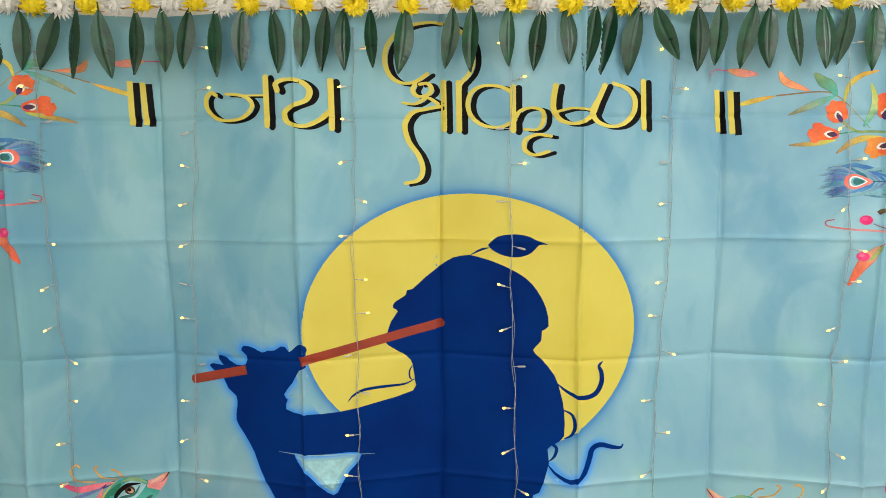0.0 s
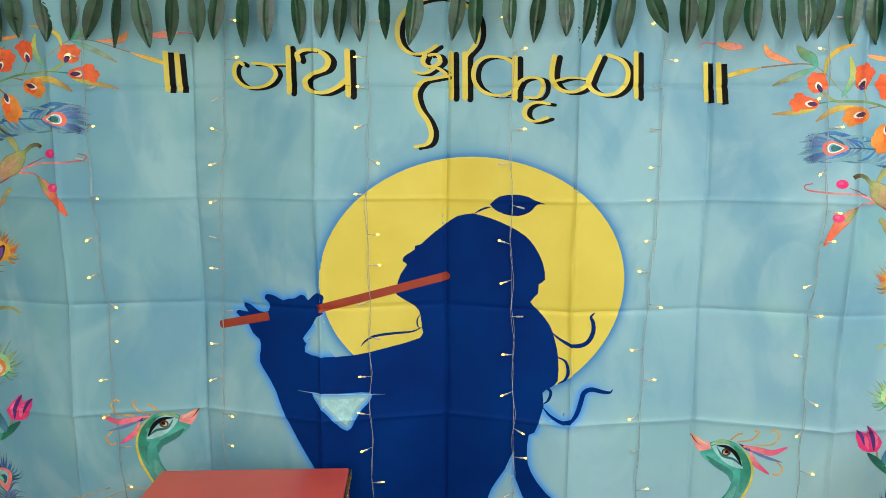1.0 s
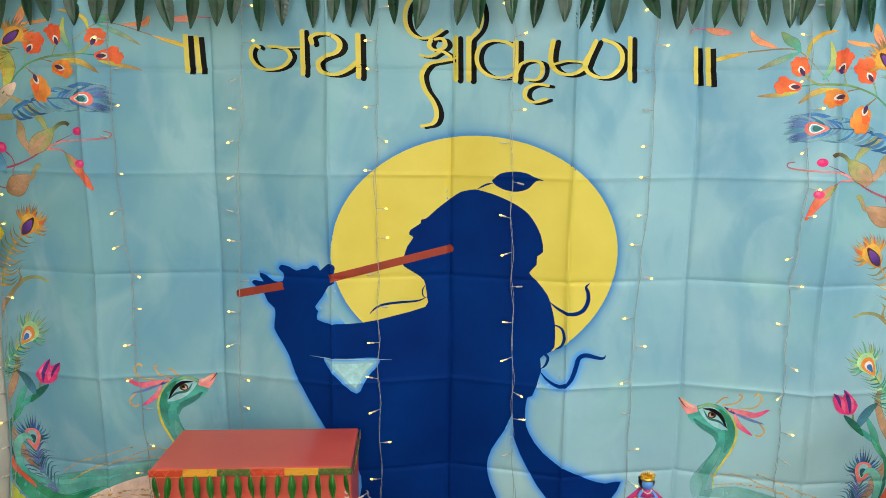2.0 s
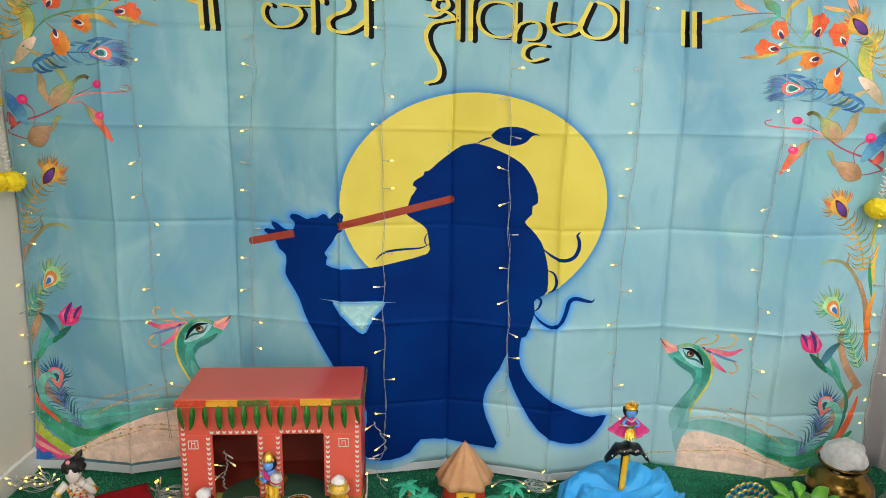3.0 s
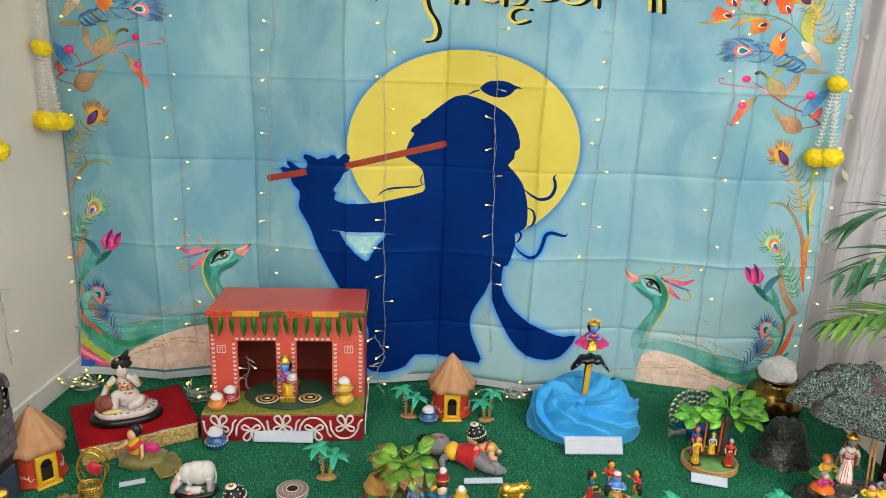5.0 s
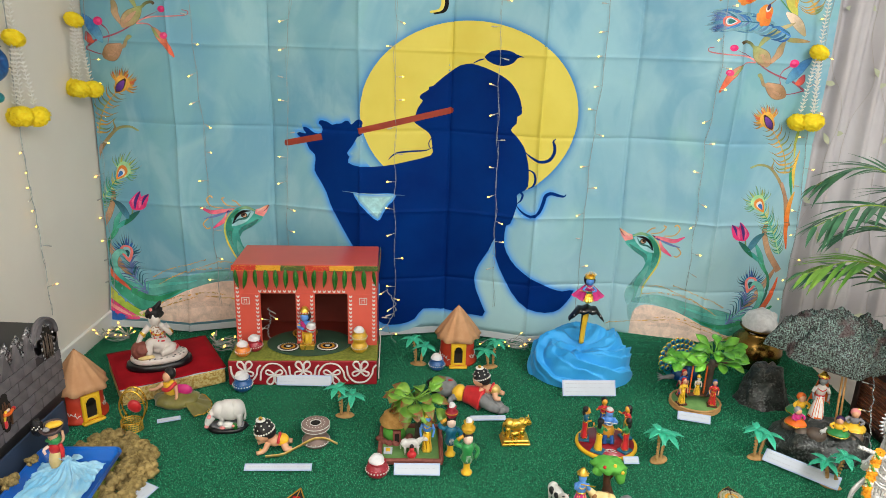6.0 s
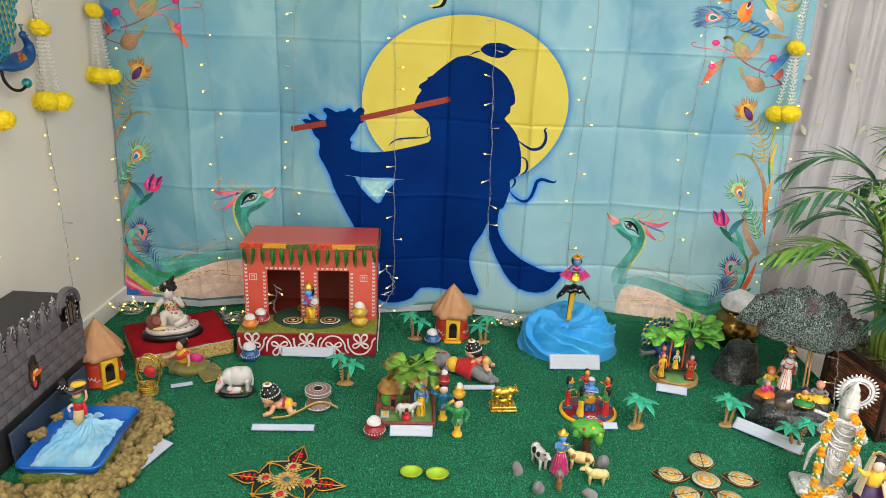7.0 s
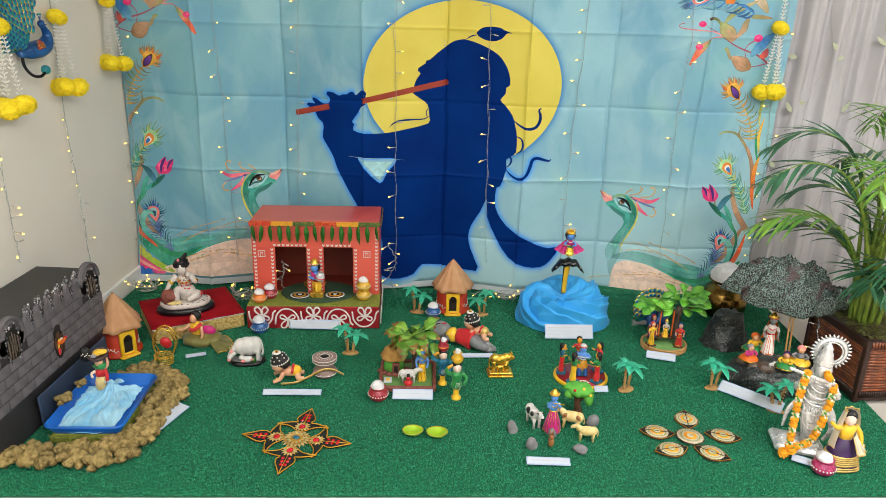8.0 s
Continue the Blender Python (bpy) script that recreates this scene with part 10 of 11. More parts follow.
def star_rangoli():
    th = empty("star_rangoli", "four-pointed black felt rangoli embroidered in gold with red stones", "rangoli", pose(-0.418, -1.272, 0.004, 0, 0, -10))
    for k in range(4):
        a = math.radians(6 + 90 * k)
        R = Matrix.Rotation(a, 4, "Z")
        # petal with two side lobes
        half = [(0.178, 0.0), (0.150, 0.014), (0.125, 0.027), (0.106, 0.029), (0.093, 0.022), (0.090, 0.040), (0.083, 0.064), (0.073, 0.086), (0.072, 0.060), (0.064, 0.036), (0.052, 0.022), (0.044, 0.012), (0.040, 0.0)]
        pts = half + [(x, -y) for x, y in half[-2:0:-1]]
        P = [q[:2] for q in spline([(x, y, 0) for x, y in pts + pts[:1]], 4 * len(pts) + 1)[:-1]]
        tri = tessellate_polygon([[Vector((x, y, 0)) for x, y in P]])
        b = Build()
        n = len(P)
        b.add("black_felt", [(x, y, 0.004) for x, y in P], [tuple(t) for t in tri], R, smooth=False)
        b.add("black_felt", [(x, y, 0.0) for x, y in P] + [(x, y, 0.004) for x, y in P], [(i, (i + 1) % n, n + (i + 1) % n, n + i) for i in range(n)], R, smooth=False)
        pt = b.part("petal", th, "black felt petal")
        b = Build()
        b.tube("gold_thread", [R @ Vector((x, y, 0.005)) for x, y in P + P[:1]], 0.0019, seg=5)
        b.tube("gold_thread", [R @ Vector((0.085, 0, 0.0055)), R @ Vector((0.172, 0, 0.0055))], 0.0014, seg=5)
        b.part("gold_edge", pt, "gold thread outline")
        b = Build()
        for i in range(13):
            q = 2 * math.pi * i / 13
            d = Vector((math.cos(q), math.sin(q), 0.1))
            b.leaf("gold_brocade", 0.018, 0.009, R @ aim((0.066 + 0.009 * d.x, 0.009 * d.y, 0.006), d), n=4, bend=0.1, fold=0.2)
        b.part("gold_flower", pt, "gold petals")
        b = Build()
        b.ball("ruby", R @ Vector((0.064, 0, 0.008)), (0.010, 0.012, 0.004))
        b.part("red_stone", pt, "large red stone")
        for i in range(3):
            for s in (-1, 1):
                b = Build()
                b.ball("ruby", R @ Vector((0.102 + 0.016 * i, s * (0.010 - 0.002 * i), 0.006)), (0.006, 0.006, 0.003), seg=8, rings=6)
                b.part("red_stone", pt)
    b = Build()
    for ring, (r, L, n) in enumerate(((0.026, 0.022, 20), (0.016, 0.022, 14))):
        for i in range(n):
            q = 2 * math.pi * (i + 0.5 * ring) / n
            d = Vector((math.cos(q), math.sin(q), 0.12 + 0.1 * ring))
            b.leaf("gold_brocade", L, 0.010, aim((r * d.x, r * d.y, 0.004 + 0.004 * ring), d), n=4, bend=0.15, fold=0.25)
    b.lathe("gold_thread", (0, 0, 0), [(0.026, 0), (0.024, 0.006), (0.014, 0.008)], seg=20)
    ct = b.part("centre_flower", th, "gold embroidered flower")
    b = Build()
    b.ball("silk_teal", (0, 0, 0.010), (0.011, 0.009, 0.005))
    b.part("teal_stone", ct, "teal stone")


star_rangoli()
for x, y, s in ((-0.052, -1.208, 0.80), (0.027, -1.212, 0.82)):
    b = Build()
    n, k = 36, 9
    V = []
    for j in range(k):
        t = j / (k - 1)
        for i in range(n):
            a = 2 * math.pi * i / n
            if t <= 0.55:
                u = t / 0.55
                r, z = 0.016 + 0.026 * u ** 0.8, 0.026 * u ** 1.4
            else:
                u = (t - 0.55) / 0.45
                r, z = 0.042 - 0.030 * u, 0.026 - 0.020 * u ** 0.7
            r *= 1 + 0.045 * abs(math.sin(7 * a)) * min(1, 2 * (1 - abs(t - 0.55))) + 0.10 * max(0, math.cos(a + 2.3)) ** 12
            V.append((r * 1.05 * math.cos(a), r * 0.85 * math.sin(a), z))
    F = [(j * n + i, j * n + (i + 1) % n, (j + 1) * n + (i + 1) % n, (j + 1) * n + i) for j in range(k - 1) for i in range(n)]
    F += [tuple(range(n))[::-1], tuple((k - 1) * n + i for i in range(n))]
    b.add("lime_bowl", V, F)
    b.tube("gold_thread", [(x, y, z + 0.0008) for x, y, z in V[5 * n:6 * n] + V[5 * n:5 * n + 1]], 0.0011, seg=5)
    b.thing("oil_lamp_bowl", "lime green scalloped clay lamp bowl on the turf", "bowl", pose(x, y, 0.002) @ Matrix.Scale(s, 4), "lime green bowls")

# ---------------------------------------------------------------- swing under a leafy tree
th = empty("swing_garden", "round cane-edged model lawn with a leafy tree and rope swing", "model garden", pose(0.937, -0.505, 0))
b = Build()
b.lathe("lawn_toy", (0, 0, 0), [(0.086, 0.0), (0.086, 0.022)], seg=40, flat=(1, 0.92))
b.part("lawn", th, "pale green lawn disc")
for k, z in enumerate((0.005, 0.013, 0.021)):
    b = Build()
    b.tube("wood_tan", [(0.089 * math.cos(a), 0.082 * math.sin(a), z) for a in np.linspace(0, 2 * math.pi, 49)], 0.0045, seg=6)
    b.part("cane_hoop", th, "woven tan cane hoop")
b = Build()
b.tube("bark_grey", [(0.052, 0.045, 0.02), (0.055, 0.045, 0.09), (0.060, 0.043, 0.165)], (0.020, 0.014, 0.012), seg=12, n=12)
b.tube("bark_grey", [(0.057, 0.045, 0.13), (0.02, 0.03, 0.165), (-0.045, 0.02, 0.172)], (0.010, 0.008, 0.005), seg=8, n=10)
b.tube("bark_grey", [(0.057, 0.045, 0.14), (0.10, 0.03, 0.165), (0.13, 0.02, 0.172)], (0.009, 0.007, 0.004), seg=8, n=10)
tr = b.part("trunk", th, "grey-brown trunk with side boughs")
rnd = random.Random(31)
for i in range(48):
    if i < 15:
        u = rnd.uniform(-0.085, 0.02)
        p = Vector((u, 0.02 + rnd.uniform(-0.045, 0.03), 0.172 + rnd.uniform(0, 0.025)))
        d = Vector((-0.9 + rnd.uniform(-0.2, 0.7), rnd.uniform(-1.0, 0.3), rnd.uniform(-0.15, 0.30))).normalized()
    else:
        a = rnd.uniform(0, 6.28)
        p = Vector((0.075 + 0.055 * math.cos(a) * rnd.random() ** 0.5, 0.03 + 0.05 * math.sin(a) * rnd.random() ** 0.5, 0.178 + rnd.uniform(0, 0.050)))
        d = Vector((math.cos(a) + 0.25, math.sin(a) * 0.9 - 0.2, rnd.uniform(-0.1, 1.1))).normalized()
    b = Build()
    b.tube("leaf_fresh", [Vector((0.058, 0.044, 0.165)).lerp(p, 0.55), p], 0.0016, seg=4)
    b.leaf("leaf_fresh", rnd.uniform(0.046, 0.070), rnd.uniform(0.030, 0.042), aim(p, d, (0, -0.5, 0.8)), fold=0.15, bend=rnd.uniform(0.15, 0.55), n=9, thick=0.0008, wave=0.02, tip=0.6)
    b.part("leaf", tr)
for x in (-0.028, 0.024):
    b = Build()
    for s in (0, math.pi):
        b.tube("silk_orange", [(x + 0.0022 * math.cos(q * 1.6 + s), -0.004 + 0.0022 * math.sin(q * 1.6 + s), 0.05 + q * 0.0055) for q in range(22)], 0.0018, seg=5)
    b.part("rope", th, "twisted orange rope")
b = Build()
b.box("bark_brown", (-0.002, -0.006, 0.05), (0.065, 0.024, 0.006), bevel=0.002)
b.part("swing_seat", th, "brown swing seat")
standing(pose(0.875, -0.538, 0.022, 0, 0, 15), "veiled_figurine", "small figurine in yellow with a red veil beside the swing", 0.114, "skin_light", "silk_red", "silk_yellow", "silk_yellow", "gold", plinth="bark_brown", cape="silk_red", wide=0.75, group="figurines round the swing")
standing(pose(0.893, -0.478, 0.022, 0, 0, 10), "veiled_figurine", "small figurine in blue with a dark red veil behind the swing", 0.118, "skin_light", "silk_red", "silk_blue", "silk_blue", "gold", plinth="bark_brown", cape="maroon", wide=0.75, group="figurines round the swing")
standing(pose(0.985, -0.542, 0.022, 0, 0, -12), "veiled_figurine", "small figurine in red with a blue veil beside the swing", 0.114, "skin_light", "silk_blue", "silk_red", "silk_red", "gold", plinth="bark_brown", cape="silk_blue", wide=0.85, group="figurines round the swing")
standing(pose(0.935, -0.513, 0.052), "swing_figurine", "small crowned figurine in white and yellow sitting on the swing", 0.080, "porcelain", "black_hair", "porcelain", "silk_yellow", "gold", crown="gold", wide=0.95)

# ---------------------------------------------------------------- peacock figurine with open fan
def peacock_figurine(m):
    b = Build()
    b.ball("iron_blue", (0.01, -0.045, 0.050), (0.062, 0.045, 0.042), seg=18, rings=12, lump=0.15, freq=60)
    b.tube("iron_blue", [(0.0, -0.055, 0.06), (-0.01, -0.07, 0.095), (-0.012, -0.075, 0.125)], (0.022, 0.013, 0.010), seg=10, n=8)
    b.ball("iron_blue", (-0.014, -0.08, 0.13), (0.012, 0.015, 0.012))
    b.tube("gold", [(-0.014, -0.092, 0.129), (-0.016, -0.104, 0.124)], (0.004, 0.001), seg=6)
    b.tube("stone_grey", [(-0.030, -0.05, 0.045), (-0.075, -0.055, 0.040), (-0.105, -0.060, 0.044)], (0.014, 0.011, 0.005), seg=8, n=6)
    for q in range(4):
        b.tube("stone_grey", [(-0.088, -0.058, 0.042), (-0.122, -0.066 + 0.006 * q, 0.030 + 0.010 * q)], (0.005, 0.002), seg=6)
    b.lathe("iron_teal", (0, 0, 0), [(0.092, -0.003), (0.092, 0.003)], seg=32, m=pose(0.0, 0.0, 0.10, 78))
    for ring, (r, c, rad) in enumerate(((0.090, 17, 0.0150), (0.070, 14, 0.0135), (0.051, 11, 0.012), (0.033, 8, 0.010))):
        for i in range(c):
            a = -0.5 + (math.pi + 1.0) * (i + 0.5 * (ring % 2)) / (c - 0.5)
            p = (r * math.cos(a), -0.008 - 0.006 * ring + r * math.sin(a) * 0.2, 0.10 + r * math.sin(a))
            b.ball("gold", p, (rad, 0.004, rad), seg=10, rings=6)
            b.ball("iron_teal", (p[0], p[1] - 0.002, p[2]), (rad * 0.78, 0.004, rad * 0.78), seg=10, rings=6)
            b.ball("iron_blue", (p[0], p[1] - 0.004, p[2] + rad * 0.1), (rad * 0.42, 0.004, rad * 0.5), seg=8, rings=6)
    b.thing("peacock_figurine", "blue and teal peacock figurine with fanned tail on the turf", "figurine", m)


peacock_figurine(pose(0.930, -0.30, 0, 0, 0, 8) @ Matrix.Scale(0.86, 4))

# ---------------------------------------------------------------- brass pot
th = empty("brass_pot", "round polished brass pot heaped with white cotton near the curtain", "pot", pose(1.285, -0.165, 0) @ Matrix.Diagonal((0.88, 0.88, 0.98, 1)))
b = Build()
b.lathe("brass", (0, 0, 0), [(0.05, 0), (0.085, 0.014), (0.112, 0.05), (0.118, 0.085), (0.108, 0.125), (0.082, 0.152), (0.066, 0.162), (0.066, 0.170), (0.084, 0.182), (0.086, 0.186), (0.074, 0.186), (0.062, 0.172)], seg=44)
b.part("body", th, "polished brass body")
b = Build()
b.ball("cotton", (0.004, 0, 0.205), (0.076, 0.070, 0.054), seg=30, rings=18, lump=0.3, freq=26)
b.part("cotton", th, "heap of white cotton")

# ---------------------------------------------------------------- rocks and raised hill
def rock_mesh(b, mat, c, r, seg=40, rings=26, lump=0.3, freq=14, floor=None, facet=0.1):
    k0 = len(b.v)
    b.ball(mat, c, r, seg=seg, rings=rings, lump=lump, freq=freq)
    for i in range(k0, len(b.v)):
        x, y, z = b.v[i]
        d = Vector((x - c[0], y - c[1], z - c[2]))
        k = 1 + facet * noise.noise(Vector((x, y, z)) * 45) + facet * 0.6 * abs(noise.noise(Vector((x, y, z)) * 95))
        p = Vector(c) + d * k
        b.v[i] = (p.x, p.y, max(p.z, floor) if floor is not None else p.z)


b = Build()
V, n, k = [], 48, 22
for j in range(k):
    t = j / (k - 1)
    for i in range(n):
        a = 2 * math.pi * i / n
        r = (0.100 - 0.045 * min(1, t / 0.85) ** 0.8) * (1 if t < 0.85 else 1 - ((t - 0.85) / 0.15) ** 2 * 0.92)
        q = Vector((math.cos(a) * 2, math.sin(a) * 2, t * 3))
        r *= 1 + 0.13 * noise.noise(q) + 0.10 * abs(noise.noise(q * 3)) + 0.05 * noise.noise(q * 7)
        V.append((r * math.cos(a), 0.82 * r * math.sin(a), 0.160 * min(1, t / 0.9) + 0.012 * noise.noise(q * 2) * min(1, 4 * t)))
b.add("rock_black", V, [(j * n + i, j * n + (i + 1) % n, (j + 1) * n + (i + 1) % n, (j + 1) * n + i) for j in range(k - 1) for i in range(n)] + [tuple((k - 1) * n + i for i in range(n))])
b.thing("crumpled_rock", "black crumpled paper rock standing on the turf", "model rock", pose(1.210, -0.445, 0) @ Matrix.Diagonal((1, 1, 0.88, 1)))

th = empty("model_hill", "black model rock with a crumpled green-grey hill raised on thin sticks", "model hill")
b = Build()
rock_mesh(b, "rock_black", (1.275, -0.755, 0.022), (0.155, 0.125, 0.084), floor=0.0, facet=0.07)
b.part("base_rock", th, "black rock base")
for k, (x, y, r) in enumerate(((1.19, -0.83, 0.026), (1.225, -0.845, 0.034), (1.31, -0.85, 0.024), (1.355, -0.84, 0.028), (1.16, -0.79, 0.022), (1.375, -0.79, 0.022), (1.335, -0.865, 0.02))):
    b = Build()
    b.ball("river_stone", (x, y + 0.035, 0.078 + 0.004 * (k % 3)), (r, r * 0.85, r * 0.75), seg=14, rings=10, lump=0.15, freq=40)
    b.part("pebble", th, "brown river pebble")
for dx in (0, 0.014):
    b = Build()
    b.tube("wood_tan", [(1.315 + dx, -0.755, 0.06), (1.318 + dx * 0.8, -0.72, 0.345)], 0.0035, seg=8)
    b.part("stick", th, "thin bamboo stick")
b = Build()
n, k = 128, 56
V = []
R = pose(1.294, -0.70, 0.308, 8, 8, 0)
for j in range(k):
    t = j / (k - 1)
    for i in range(n):
        a = 2 * math.pi * i / n
        prof = (1 - t ** 1.5)
        rim = 1 + 0.10 * math.sin(3 * a + 0.5) + 0.06 * math.sin(7 * a) + 0.05 * noise.noise((3 * math.cos(a), 3 * math.sin(a), 0.5))
        x, y = 0.218 * rim * prof * math.cos(a), 0.100 * rim * prof * math.copysign(abs(math.sin(a)) ** 1.35, math.sin(a))
        z = 0.150 * t ** 0.8 + 0.030 * math.sin(math.pi * t) * (1 + math.cos(a - 2.4)) * 0.6
        q = Vector((x + 0.010 * t, y, z))
        cr = 0.040 * noise.noise(q * 16) + 0.034 * abs(noise.noise(q * 34)) + 0.016 * abs(noise.noise(q * 80)) + 0.010 * abs(noise.noise(q * 170))
        cr *= min(1, 0.25 + 3 * t)
        V.append((q.x * (1 + cr), y * (1 + cr), z + cr * 0.9))
F = [(j * n + i, j * n + (i + 1) % n, (j + 1) * n + (i + 1) % n, (j + 1) * n + i) for j in range(k - 1) for i in range(n)]
b.add("rock_foil", V, F, R)
F2 = [tuple(range(n))[::-1]]
b.add("rock_brown", [V[i] for i in range(n)], F2, R)
b.part("hill", th, "crumpled green-grey foil hill")
standing(pose(1.255, -0.735, 0.098, 0, 0, -10), "hill_lifter_doll", "white and orange dressed dark-haired doll with garland under the raised hill", 0.178, "skin_grey", "black_hair", "porcelain", "white_flower", "silk_red", crown="gold", cape="silk_orange", arms="down", wide=0.85, plinth="black_lacquer", hem="silk_orange")


def sitter(m, skirt, top, head, label):
    b = Build()
    b.lathe(skirt, (0, 0, 0), [(0.040, 0), (0.043, 0.006), (0.034, 0.016), (0.016, 0.026)], seg=20, wob=0.04)
    b.lathe("gold", (0, 0, 0), [(0.0435, 0.003), (0.043, 0.007)], seg=20, wob=0.04)
    b.lathe(top, (0, 0, 0.022), [(0.016, 0), (0.017, 0.016), (0.008, 0.026)], seg=14)
    b.ball("skin_light", (0, -0.003, 0.058), (0.013, 0.013, 0.014))
    b.ball(head, (0, 0.003, 0.062), (0.016, 0.015, 0.015))
    for s in (-1, 1):
        b.tube(top, [(s * 0.015, 0, 0.042), (s * 0.028, -0.010, 0.034), (s * 0.016, -0.022, 0.030)], (0.006, 0.005, 0.004), seg=8, n=6)
    b.thing("sitting_doll", label, "figurine", m, "dolls under the hill")


sitter(pose(1.180, -0.760, 0.092, 0, 0, 15) @ Matrix.Scale(0.82, 4), "silk_orange", "silk_magenta", "stone_grey", "small seated doll in orange skirt and magenta top on pebbles")
sitter(pose(1.222, -0.690, 0.094, 0, 0, 5) @ Matrix.Scale(0.98, 4), "silk_green", "silk_yellow", "silk_orange", "small seated doll in green and yellow under the hill")
sitter(pose(1.292, -0.812, 0.092, 0, 0, -30) @ Matrix.Scale(0.85, 4), "silk_green", "silk_yellow", "silk_purple", "small doll in green skirt bowing with a dark purple cap")
sitter(pose(1.360, -0.775, 0.092, 0, 0, -20) @ Matrix.Scale(0.95, 4), "silk_yellow", "stone_grey", "rose", "small seated doll in yellow skirt with pink headscarf")
cow(pose(1.238, -0.822, 0.092, 0, 0, 30), "tiny_white_calf", "tiny white calf on the black rock", 0.034, "cow_white")

# ---------------------------------------------------------------- silver statue with garland
def silver_statue(m):
    b = Build()
    b.box("silver", (0.0, 0.0, 0.014), (0.165, 0.115, 0.028), bevel=0.010)
    b.lathe("silver", (0, 0, 0.026), [(0.070, 0), (0.064, 0.010), (0.042, 0.016)], seg=28, flat=(1, 0.66))
    # crossed legs under a pleated cloth
    b.tube("silver", [(0.014, 0, 0.038), (0.026, -0.006, 0.090), (0.014, 0, 0.145), (0.008, 0, 0.182)], (0.016, 0.020, 0.028, 0.031), seg=16, n=16)
    b.tube("silver", [(0.040, -0.020, 0.044), (0.010, -0.022, 0.090), (-0.006, -0.010, 0.150)], (0.012, 0.016, 0.022), seg=12, n=12)
    for q in range(9):
        u = (q - 4) / 4
        b.tube("silver", [(0.022 + 0.026 * u, -0.016 - 0.010 * (1 - u * u), 0.052 + 0.018 * abs(u)), (0.014 + 0.030 * u, -0.022 - 0.008 * (1 - u * u), 0.112), (0.006 + 0.030 * u, -0.018 - 0.010 * (1 - u * u), 0.176)], (0.0034, 0.0046, 0.0036), seg=6, n=9)
    for q in range(3):
        b.tube("silver", [(-0.026, -0.016, 0.168 - 0.022 * q), (0.010, -0.034 - 0.002 * q, 0.146 - 0.026 * q), (0.042, -0.014, 0.166 - 0.022 * q)], 0.0034, seg=6, n=12)
    b.lathe("silver", (0.006, 0, 0.165), [(0.033, 0), (0.027, 0.030), (0.036, 0.070), (0.037, 0.092), (0.016, 0.110)], seg=22, flat=(1, 0.76))
    for z, r in ((0.174, 0.034), (0.188, 0.031)):
        b.tube("silver", [(0.006 + r * math.cos(q), r * 0.78 * math.sin(q), z) for q in np.linspace(0, 2 * math.pi, 31)], 0.0042, seg=6)
    for r, z in ((0.022, 0.262), (0.029, 0.248), (0.036, 0.230), (0.040, 0.206)):
        b.tube("silver", [(0.006 + r * math.cos(q), -0.020 + r * 0.55 * math.sin(q), z + 0.5 * r * math.sin(q)) for q in np.linspace(-math.pi, 0, 17)], 0.0036, seg=6)
    b.ball("silver", (-0.002, -0.008, 0.300), (0.022, 0.025, 0.030), seg=18, rings=14)
    b.lathe("silver", (0.0, 0.0, 0.316), [(0.026, 0), (0.028, 0.008), (0.024, 0.015), (0.026, 0.022), (0.020, 0.034), (0.021, 0.040), (0.014, 0.054), (0.015, 0.060), (0.008, 0.072), (0.003, 0.080)], seg=20)
    b.ball("silver", (0.010, 0.022, 0.285), (0.031, 0.02, 0.05), lump=0.3, freq=60)
    b.tube("silver", [(0.046, 0, 0.255), (0.060, -0.026, 0.222), (0.012, -0.052, 0.284)], (0.013, 0.011, 0.008), seg=10, n=12)
    b.tube("silver", [(-0.034, 0, 0.255), (-0.064, -0.024, 0.232), (-0.046, -0.054, 0.292)], (0.013, 0.011, 0.008), seg=10, n=12)
    for p in ((0.056, -0.018, 0.232), (-0.056, -0.016, 0.240)):
        b.ball("silver", p, (0.017, 0.015, 0.008), seg=12, rings=6)
    b.tube("silver", [(0.03, -0.052, 0.276), (-0.115, -0.062, 0.312)], 0.0058, seg=8)
    for q in range(5):
        b.ball("silver", (-0.03 - 0.018 * q, -0.063, 0.292 + 0.0045 * q), 0.0066, seg=7, rings=5)
    C = Vector((0.022, 0.03, 0.352))
    b.tube("silver", [C + Vector((0.045 * math.cos(a), 0, 0.045 * math.sin(a))) for a in np.linspace(0, 2 * math.pi, 49)], 0.0092, seg=8, shape=(1, 0.5))
    b.tube("silver", [C + Vector((0.0345 * math.cos(a), -0.003, 0.0345 * math.sin(a))) for a in np.linspace(0, 2 * math.pi, 41)], 0.003, seg=6)
    for i in range(30):
        a = 2 * math.pi * i / 30
        b.tube("silver", [C + Vector((0.051 * math.cos(a), 0, 0.051 * math.sin(a))), C + Vector((0.062 * math.cos(a), 0, 0.062 * math.sin(a)))], (0.0048, 0.0016), seg=6)
    b.tube("silver", [(0.04, 0.02, 0.17), (0.072, 0.01, 0.14), (0.088, 0.0, 0.09), (0.066, -0.01, 0.05)], (0.018, 0.020, 0.014, 0.008), seg=10, n=12, shape=(1, 0.45))
    b.tube("silver", [(-0.03, 0.02, 0.17), (-0.055, 0.01, 0.13), (-0.062, 0.0, 0.07)], (0.014, 0.015, 0.006), seg=10, n=10, shape=(1, 0.45))
    b.thing("silver_statue", "silver-painted standing flute statue with toothed halo on a base", "statue", m)


